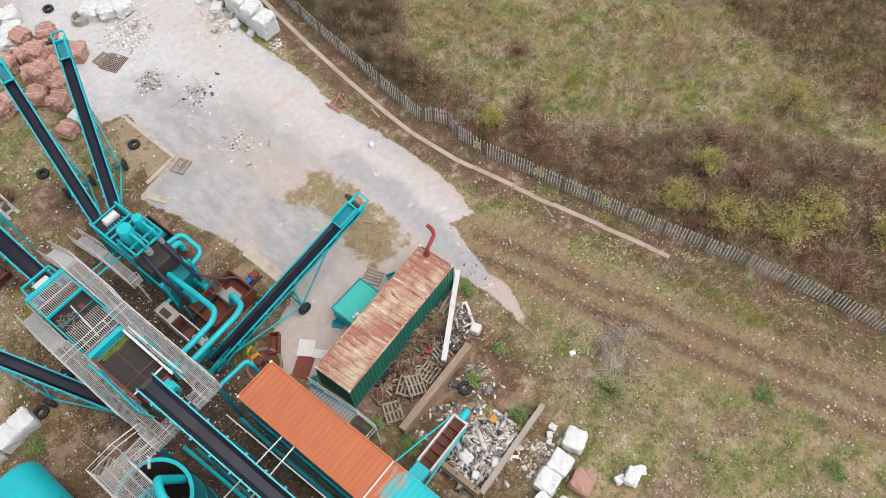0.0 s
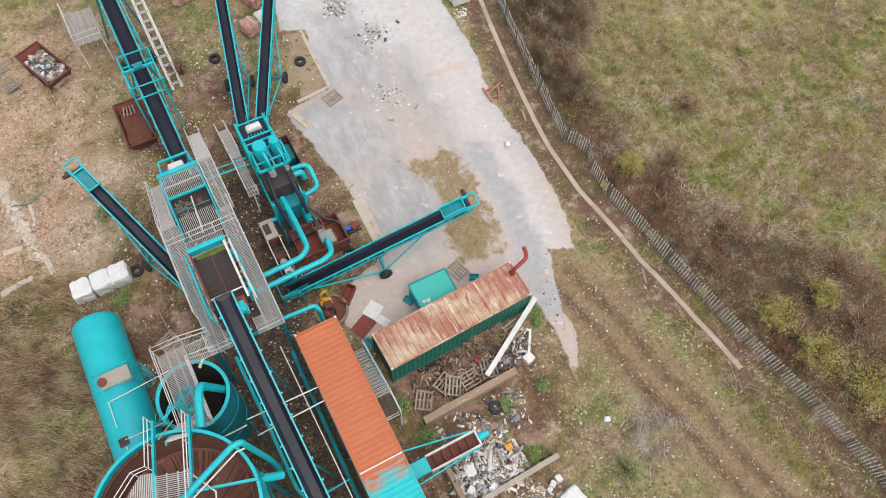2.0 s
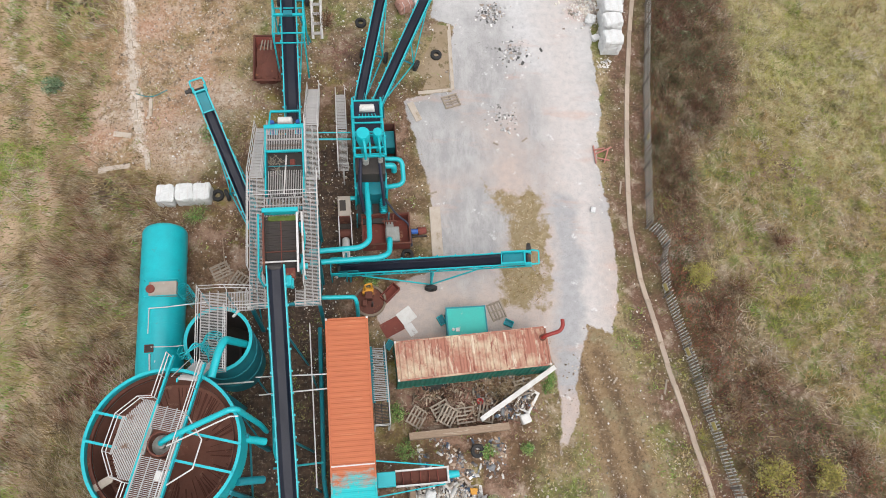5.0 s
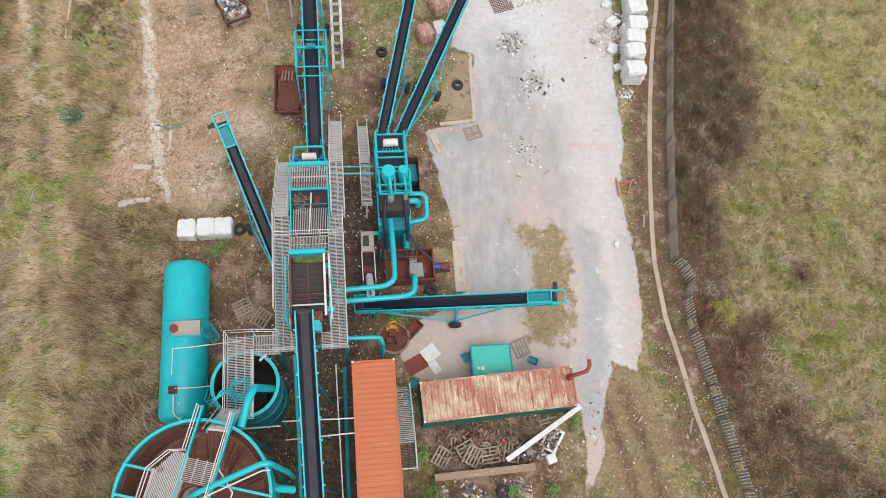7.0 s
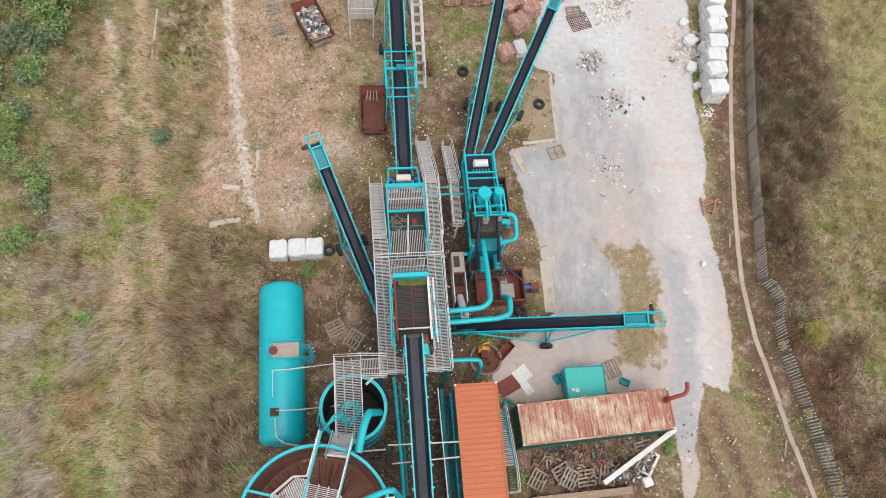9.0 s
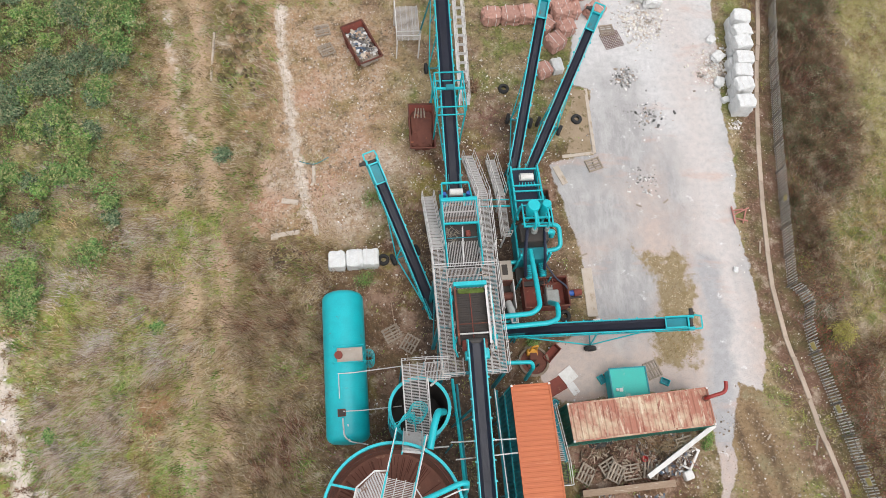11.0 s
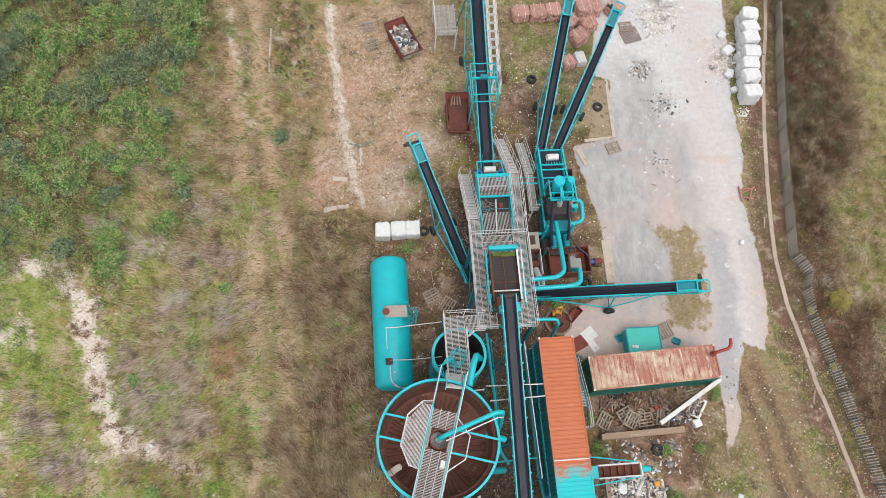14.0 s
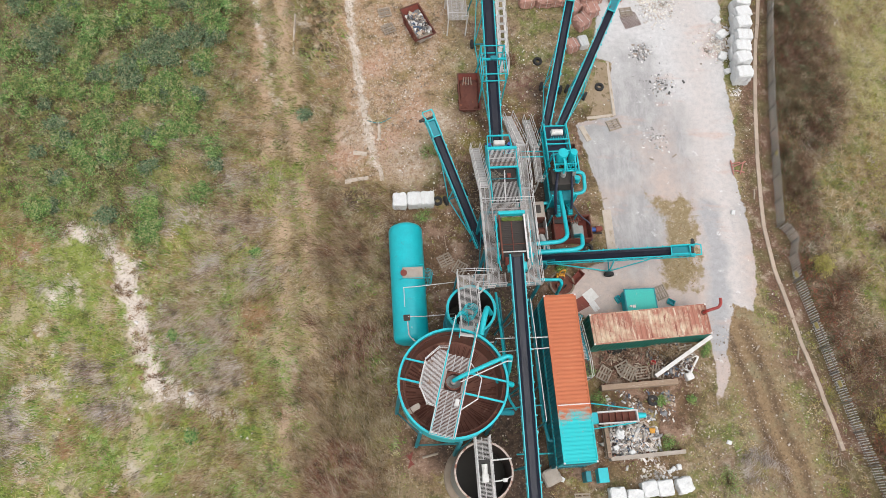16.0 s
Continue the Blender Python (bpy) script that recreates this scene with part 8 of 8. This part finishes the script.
for a, b in (((-0.5, -0.7, 0.1), (-0.35, 0.7, 0.1)), ((-0.4, 0.0, 0.16), (0.9, 0.35, 0.2)), ((-0.3, -0.3, 0.1), (0.5, -0.65, 0.15)), ((0.1, -0.75, 0.1), (0.6, 0.2, 0.25)), ((-0.45, 0.35, 0.1), (0.3, 0.25, 0.4))):
    part("bar", bar(bmesh.new(), a, b, 0.09), FADED_RED, redf)
grid = thing("steel_mesh", "rusty sheet of reinforcing mesh on the yard", "mesh", pose(12.55, 46.0, 0.03, 0, 0, 20))
bm = bmesh.new()
for k in range(11):
    bar(bm, (-0.8, -0.75 + k * 0.15, 0), (0.8, -0.75 + k * 0.15, 0), 0.03)
    bar(bm, (-0.8 + k * 0.16, -0.75, 0.02), (-0.8 + k * 0.16, 0.75, 0.02), 0.03)
part("mesh", bm, RUST, grid)

# ---- old concrete slabs ----
slabs = thing("old_slabs", "broken concrete slab strips in the old track", "slab", pose(0, 0, 0), kind="structure")
strip = [(-14.5, 47.5), (-13.9, 43.2), (-13.2, 39.6), (-12.5, 36.2), (-11.9, 33.0), (-11.3, 30.4)]
for (ax, ay), (bx, by) in zip(strip, strip[1:]):
    run = math.hypot(bx - ax, by - ay)
    n = round(run / 0.8)
    for k in range(n):
        t = (k + 0.5) / n
        if sr.random() < 0.22:
            continue
        x, y = ax + (bx - ax) * t + sr.gauss(0, 0.05), ay + (by - ay) * t
        wd = sr.uniform(0.2, 0.42) + (0.25 if y < 36 and sr.random() < 0.5 else 0)
        part("slab", block((-wd / 2, -0.38, -0.1), (wd / 2, 0.38, 0.05), bevel=0.03), PALE_SLAB, slabs, m=pose(x, y, ground_z(x, y) + sr.uniform(-0.02, 0.03), sr.gauss(0, 2), sr.gauss(0, 2), math.degrees(math.atan2(by - ay, bx - ax)) - 90 + sr.gauss(0, 4)))
for x, y, sx, sy, tn in ((-12.6, 28.45, 1.9, 0.35, 12), (-10.6, 29.0, 0.35, 1.2, 12), (-13.4, 28.2, 0.5, 0.4, 5), (8.85, 24.4, 0.75, 3.6, 3), (10.08, 38.4, 0.28, 5.8, 2), (8.9, 35.35, 2.5, 0.28, 8), (-12.5, 31.0, 1.2, 0.4, -6), (7.4, 33.6, 0.5, 1.6, 25), (-10.9, 33.2, 0.25, 1.4, 4), (-19.0, 43.0, 0.18, 4.4, 2), (-16.6, 43.5, 1.0, 0.2, 60)):
    part("slab", block((-sx / 2, -sy / 2, -0.15), (sx / 2, sy / 2, 0.07), bevel=0.03), PALE_SLAB, slabs, m=pose(x, y, ground_z(x, y), sr.gauss(0, 1), sr.gauss(0, 1), tn))
pad = thing("raised_pad", "raised earth and concrete pad at the yard's edge", "slab", pose(0, 0, 0), kind="structure")
bm = bmesh.new()
pad_pts = [(8.0, 35.45), (9.95, 35.6), (9.95, 41.1), (8.7, 41.25), (8.3, 40.2), (7.7, 39.4), (8.1, 38.2), (7.6, 37.1), (8.25, 36.2)]
top = [bm.verts.new((x, y, 0.04)) for x, y in pad_pts]
low_v = [bm.verts.new((x, y, -0.2)) for x, y in pad_pts]
bm.faces.new(top)
for i in range(9):
    bm.faces.new((low_v[i], low_v[(i + 1) % 9], top[(i + 1) % 9], top[i]))
part("pad", bm, surface("muddy_pad_concrete", (0.38, 0.29, 0.21), (0.2, 0.145, 0.07), 0.6, 1.0, 0.95, wear=(0.13, 0.1, 0.045), wear_at=0.57, bump=0.6), pad)


# ---- litter, stones and rubble ----
def crumbs(name, x, y, size, material, label, category, flat=0.5, heap=None, stretch=1.0):
    """Angular pieces resting on the ground: squashed, tilted boxes with uneven corners."""
    n = len(x)
    s = rng.uniform(size[0], size[1], n) * rng.uniform(0.6, 1.5, n) ** 2
    unit = np.array([(-1, -1, 0), (1, -1, 0), (1, 1, 0), (-1, 1, 0), (-1, -1, 1), (1, -1, 1), (1, 1, 1), (-1, 1, 1)], float)
    p = unit[None] * np.stack([s * rng.uniform(0.7, 1.6, n) * stretch, s, s * rng.uniform(0.3, 1.2, n) * flat * 2], -1)[:, None, :] * rng.uniform(0.55, 1.0, (n, 8, 1))
    a, b = rng.normal(0, 0.25, (n, 1)), rng.normal(0, 0.25, (n, 1))
    p = np.stack([p[..., 0] + p[..., 2] * a, p[..., 1] + p[..., 2] * b, p[..., 2] + p[..., 0] * a * 0.6], -1)
    z = level(x, y) if heap is None else heap(x, y)
    p = rotz(p, rng.uniform(0, math.tau, (n, 1))) + np.stack([x, y, z - s * 0.1], -1)[:, None, :]
    f = np.array([(4, 5, 6, 7), (0, 1, 5, 4), (1, 2, 6, 5), (2, 3, 7, 6), (3, 0, 4, 7)])
    return tagged(new(name, many(name, p.reshape(-1, 3), (np.arange(n)[:, None, None] * 8 + f[None]).reshape(-1, 4), material)), label, category, kind="stuff")


PALE_BITS = foliage("pale_litter", [(0.7, 0.68, 0.66), (0.55, 0.5, 0.45), (0.62, 0.6, 0.58), (0.45, 0.38, 0.32), (0.66, 0.62, 0.55)])
STONES = foliage("mixed_stones", [(0.36, 0.3, 0.24), (0.45, 0.4, 0.35), (0.28, 0.21, 0.16), (0.5, 0.43, 0.37), (0.2, 0.15, 0.11)])
MIXED = foliage("mixed_rubbish", [(0.6, 0.58, 0.55), (0.3, 0.27, 0.25), (0.13, 0.12, 0.12), (0.42, 0.3, 0.22), (0.7, 0.69, 0.68), (0.2, 0.21, 0.22), (0.5, 0.42, 0.34), (0.1, 0.14, 0.2), (0.08, 0.06, 0.05)])
BROWN_BITS = foliage("timber_scraps", [(0.16, 0.09, 0.062), (0.24, 0.16, 0.115), (0.34, 0.26, 0.2), (0.09, 0.05, 0.037), (0.2, 0.1, 0.075)])


def near(px, py, r):
    return lambda x, y: np.exp(-((x - px) ** 2 + (y - py) ** 2) / (r * r))


crumbs("skip_rubble", *skip_fill, (0.03, 0.09), MIXED, "pale rubble and torn plastic heaped in a skip", "rubble", 0.4, lambda x, y: np.full(x.shape, 0.86))
crumbs("earth_clods", cx_, cy_, (0.1, 0.22), foliage("brown_earth_clods", [(0.2, 0.13, 0.07), (0.15, 0.12, 0.05), (0.24, 0.16, 0.09)]), "ridge of brown earth clods", "earth", 0.5)
x, y = scatter(9000, (-16, -4, 22, 48), lambda x, y: (inside(YARD, x, y) < 0.3) * np.clip(0.25 + clump(x * 1.7, y * 1.5) * 0.5, 0, 1))
crumbs("scattered_stones", x, y, (0.012, 0.04), STONES, "small stones and grit over bare ground", "stones")
x, y = scatter(2000, (-15, -3, 22, 48), lambda x, y: (inside(YARD, x, y) < 0.3) * np.clip(clump(x * 1.1 + 4, y * 1.3), 0.12, 1) * 0.8)
x2, y2 = scatter(7000, (-9, 14, 10, 44), lambda x, y: (inside(YARD, x, y) < 0.4) * np.clip(clump(x * 1.9 + 2, y * 1.7) * 1.3 - 0.25, 0.05, 1))
crumbs("plant_litter", x2, y2, (0.012, 0.036), PALE_BITS, "white grit and torn plastic strewn round the machines", "litter", 0.35)
crumbs("pale_litter", x, y, (0.01, 0.032), PALE_BITS, "small bits of white litter over bare ground", "litter", 0.3)
x, y = scatter(3000, (19, -10, 28, 40), lambda x, y: (beside(KERB, x, y, 2.6) > 0) * (beside(KERB, x, y, 0.35) < 0) * np.clip(clump(x * 2.1, y * 0.9), 0.08, 1))
crumbs("verge_litter", x, y, (0.008, 0.028), PALE_BITS, "bits of white litter along the verge", "litter", 0.3)
x, y = scatter(11000, (14, -12, 30, 16), lambda x, y: np.clip(clump(x * 0.7, y * 0.9), 0.15, 1) * (beside(DIRT, x, y, 0.8) < 0.4))
crumbs("track_gravel", x, y, (0.01, 0.04), STONES, "gravel and rubble beside the dirt track", "stones")
x, y = scatter(9000, (-15, 27, -3, 48), lambda x, y: np.clip(inside(PALE_W, x, y) / 3, 0, 1) * (0.1 + 0.8 * clump(x * 1.6, y * 1.4)))
crumbs("track_rubble", x, y, (0.012, 0.045), STONES, "pinkish rubble over the old track", "stones")
x, y = scatter(3000, (-52, -6, -16, 50), lambda x, y: (0.1 + 0.5 * clump(x * 0.8, y)) * (inside(WEEDS, x, y) < 0))
crumbs("field_stones", x, y, (0.015, 0.05), PALE_BITS, "pale stones in the field", "stones")
x, y = scatter(900, (-42, 6, -21, 26), lambda x, y: (np.maximum(beside(CHALK, x, y, 0.6), beside(CHALK_ARM, x, y, 0.4)) > 0) * 1.0)
crumbs("chalk_rubble", x, y, (0.03, 0.08), PALE_BITS, "crumbled chalk along the gully", "stones")
bx_, by_ = scatter(9000, (7.3, 5.6, 11.6, 8.6), lambda x, y: np.clip(1.35 - ((x - 9.2) / 2.1) ** 2 - ((y - 6.9) / 1.4) ** 2, 0, 1))
heap_h = lambda x, y: 0.55 * np.clip(1 - ((x - 9.1) / 2.2) ** 2 - ((y - 6.8) / 1.5) ** 2, 0, 1) * rng.uniform(0.75, 1.0, x.shape)
crumbs("rubbish_heap", bx_[:4200], by_[:4200], (0.018, 0.06), MIXED, "heap of mixed torn rubbish in the bay", "rubbish", 0.4, heap_h)
x, y = scatter(900, (7.3, 5.6, 11.6, 8.6), lambda x, y: np.clip(1.3 - ((x - 9.2) / 2.1) ** 2 - ((y - 6.9) / 1.4) ** 2, 0, 1))
crumbs("long_scraps", x[:260], y[:260], (0.03, 0.06), PALE_BITS, "pale sticks and strips in the rubbish", "rubbish", 0.4, heap_h, 7)
for bx, by, s in ((8.3, 7.3, 0.7), (9.1, 5.95, 0.45), (7.9, 6.3, 0.4)):
    bale(bx, by, 0.35, s, s * 0.8, 0.3, sr.uniform(0, 90), WHITE, "torn white sack on the rubbish heap", "torn_sack", "sacks", 0.16, False)
ob = thing("yellow_scrap", "bright yellow plastic scrap on the rubbish heap", "scrap", pose(10.9, 7.6, 0.2))
part("scrap", lumpy((0.4, 0.35, 0.15), 9, 4, 0.2), YELLOW, ob)
ob = thing("red_bucket", "small red bucket among the timber scraps", "bucket", pose(11.4, 12.9, 0.25))
part("body", revolve(bmesh.new(), [(0.0, 0.0), (0.16, 0.0), (0.2, 0.32), (0.18, 0.32), (0.14, 0.04), (0.0, 0.04)], 16), surface("bright_red_plastic", (0.55, 0.03, 0.03), None, 4, 0.5, 0.4), ob)
x, y = scatter(5000, (6.4, 11.4, 15, 14.6), lambda x, y: np.clip(1.2 - ((x - 11) / 4.2) ** 2 - ((y - 12.8) / 1.4) ** 2, 0, 1) * 0.6)
crumbs("timber_rubbish", x[:1000], y[:1000], (0.012, 0.035), BROWN_BITS, "splintered timber and rubbish behind the container", "rubbish", 0.4, lambda x, y: rng.uniform(0, 0.3, x.shape), 4.0)
x, y = scatter(2500, (10.5, 11.6, 15, 14.8), lambda x, y: np.clip(1.2 - ((x - 13) / 2) ** 2 - ((y - 13.2) / 1.4) ** 2, 0, 1))
crumbs("mixed_scraps", x[:900], y[:900], (0.02, 0.06), MIXED, "mixed scraps among the pallets", "rubbish", 0.4, lambda x, y: rng.uniform(0, 0.3, x.shape), 1.6)
x, y = scatter(1600, (7.5, 8.4, 13, 10.7), lambda x, y: np.clip(clump(x * 2, y * 2) - 0.3, 0, 1))
crumbs("bay_scraps", x[:420], y[:420], (0.02, 0.06), MIXED, "scraps strewn between the bay walls", "rubbish", 0.4, None, 1.8)
ASH_BITS = foliage("burnt_grey_bits", [(0.1, 0.098, 0.095), (0.24, 0.23, 0.22), (0.42, 0.41, 0.4), (0.64, 0.62, 0.6), (0.34, 0.27, 0.22)], patchy=0.2)
for nm, px, py, r, n, mt, lb in (("burnt_debris", 13.3, 42.5, 0.9, 260, ASH_BITS, "patch of burnt black debris on the yard"), ("grey_rubble", 14.9, 39.0, 1.7, 170, ASH_BITS, "thin grey rubble on the yard"), ("broken_bits", 13.8, 33.4, 1.1, 110, ASH_BITS, "broken bits of wood on the yard"), ("white_rubble", 21.0, 43.6, 1.9, 900, PALE_BITS, "white rubble spilled beside the bales"), ("white_rubble_patch", 15.2, 47.8, 2.0, 1100, PALE_BITS, "white rubble spread over the yard"), ("bag_spill", 11.0, 4.3, 1.6, 300, PALE_BITS, "white spill round the bulk bags"), ("spill_by_fence", 21.8, 38.4, 0.6, 60, PALE_BITS, "torn white litter by the bales"), ("red_scraps", -2.9, 1.8, 0.5, 40, BROWN_BITS, "rusty scraps by the sludge tank")):
    x, y = px + rng.normal(0, r * 0.5, n), py + rng.normal(0, r * 0.5, n)
    crumbs(nm, x, y, (0.018, 0.055), mt, lb, "rubble", 0.4, lambda x, y: np.full(x.shape, 0.0), 1.5)
ob = thing("red_cage", "collapsed rusty red frame beside the thickener", "scrap", pose(-7.6, 5.3, 0.1, 0, 0, 30))
for k in range(6):
    part("bar", bar(bmesh.new(), (-0.5 + 0.1 * k, -0.4, 0.05 + 0.03 * k), (0.4 - 0.12 * k, 0.5, 0.1 + 0.05 * k), 0.06), RUST_RED, ob)
ob = thing("timber_log", "pale cut log lying in the grass", "log", pose(-6.2, 5.6, 0.1, 0, 0, 10))
part("log", tube(bmesh.new(), [(-0.6, 0, 0), (0.6, 0.1, 0)], 0.09, 8), PALLET_WOOD, ob)
for px, py, tn, ln in ((15.3, 22.0, 120, 0.8), (15.3, 31.6, 40, 0.5), (13.2, 31.2, 160, 0.4), (23.6, 13.9, 75, 1.0), (20.3, 14.3, 50, 0.5), (22.0, 28.0, 80, 1.0), (17.6, 6.2, 30, 0.5), (8.6, 27.2, 20, 0.7)):
    ob = thing("stray_plank", "short stray plank lying on the ground", "plank", pose(px, py, max(0.0, ground_z(px, py)) + 0.02, 0, 0, tn), "planks")
    part("plank", block((-ln / 2, -0.06, 0), (ln / 2, 0.06, 0.04), bevel=0.005), PALLET_WOOD, ob)
hose = thing("black_hose", "long thin hose trailing over the ground", "hose", pose(0, 0, 0.03))
part("hose", tube(bmesh.new(), bend([(-5.2, 23.6, 0.02), (-4.9, 21.6, 0.02), (-3.9, 19.6, 0.02), (-4.6, 18.2, 0.02), (-4.4, 17.4, 0.02)], 0.8, 6), 0.03, 6), TIMBER, hose)
hose2 = thing("garden_hose", "green hose looped on the rubble", "hose", pose(0, 0, 0.06))
part("hose", tube(bmesh.new(), bend([(-9.9, 34.6, 0.05), (-10.9, 33.9, 0.05), (-12.0, 34.2, 0.05)], 0.8, 6), 0.03, 6), TEAL_DARK, hose2)

# ---- puddle and cut branches behind the green container ----
WATER = surface("dark_puddle_water", (0.03, 0.028, 0.025), None, 3, 0.3, 0.06)
water = thing("puddle", "shallow dark puddle on the mud behind the container", "puddle", pose(8.55, 13.95, 0.008), kind="structure")
bm = bmesh.new()
edge = [bm.verts.new(((1.0 + 0.12 * math.sin(5 * a)) * math.cos(a), (0.3 + 0.07 * math.sin(3 * a + 1) + 0.04 * math.sin(7 * a)) * math.sin(a), 0)) for a in (k * math.tau / 40 for k in range(40))]
bm.faces.new(edge)
part("surface", bm, WATER, water)
x, y = 12.8 + rng.normal(0, 0.75, 60), 13.7 + rng.normal(0, 0.3, 60)
cut = blades("cut_branches", x, y, 9, (0.5, 1.3), (0.018, 0.035), (40, 85), 0.2, TWIG, "heap of cut grey-brown branches behind the container", 0.5)
x, y = scatter(260, (-18.2, 40, -15.6, 47), lambda x, y: 0.4 + 0 * x)
crumbs("earth_clods", x[:90], y[:90], (0.09, 0.2), foliage("dark_clods", [(0.15, 0.11, 0.06), (0.1, 0.075, 0.04), (0.2, 0.16, 0.08)]), "dark cracked earth clods beside the old track", "earth", 0.3)
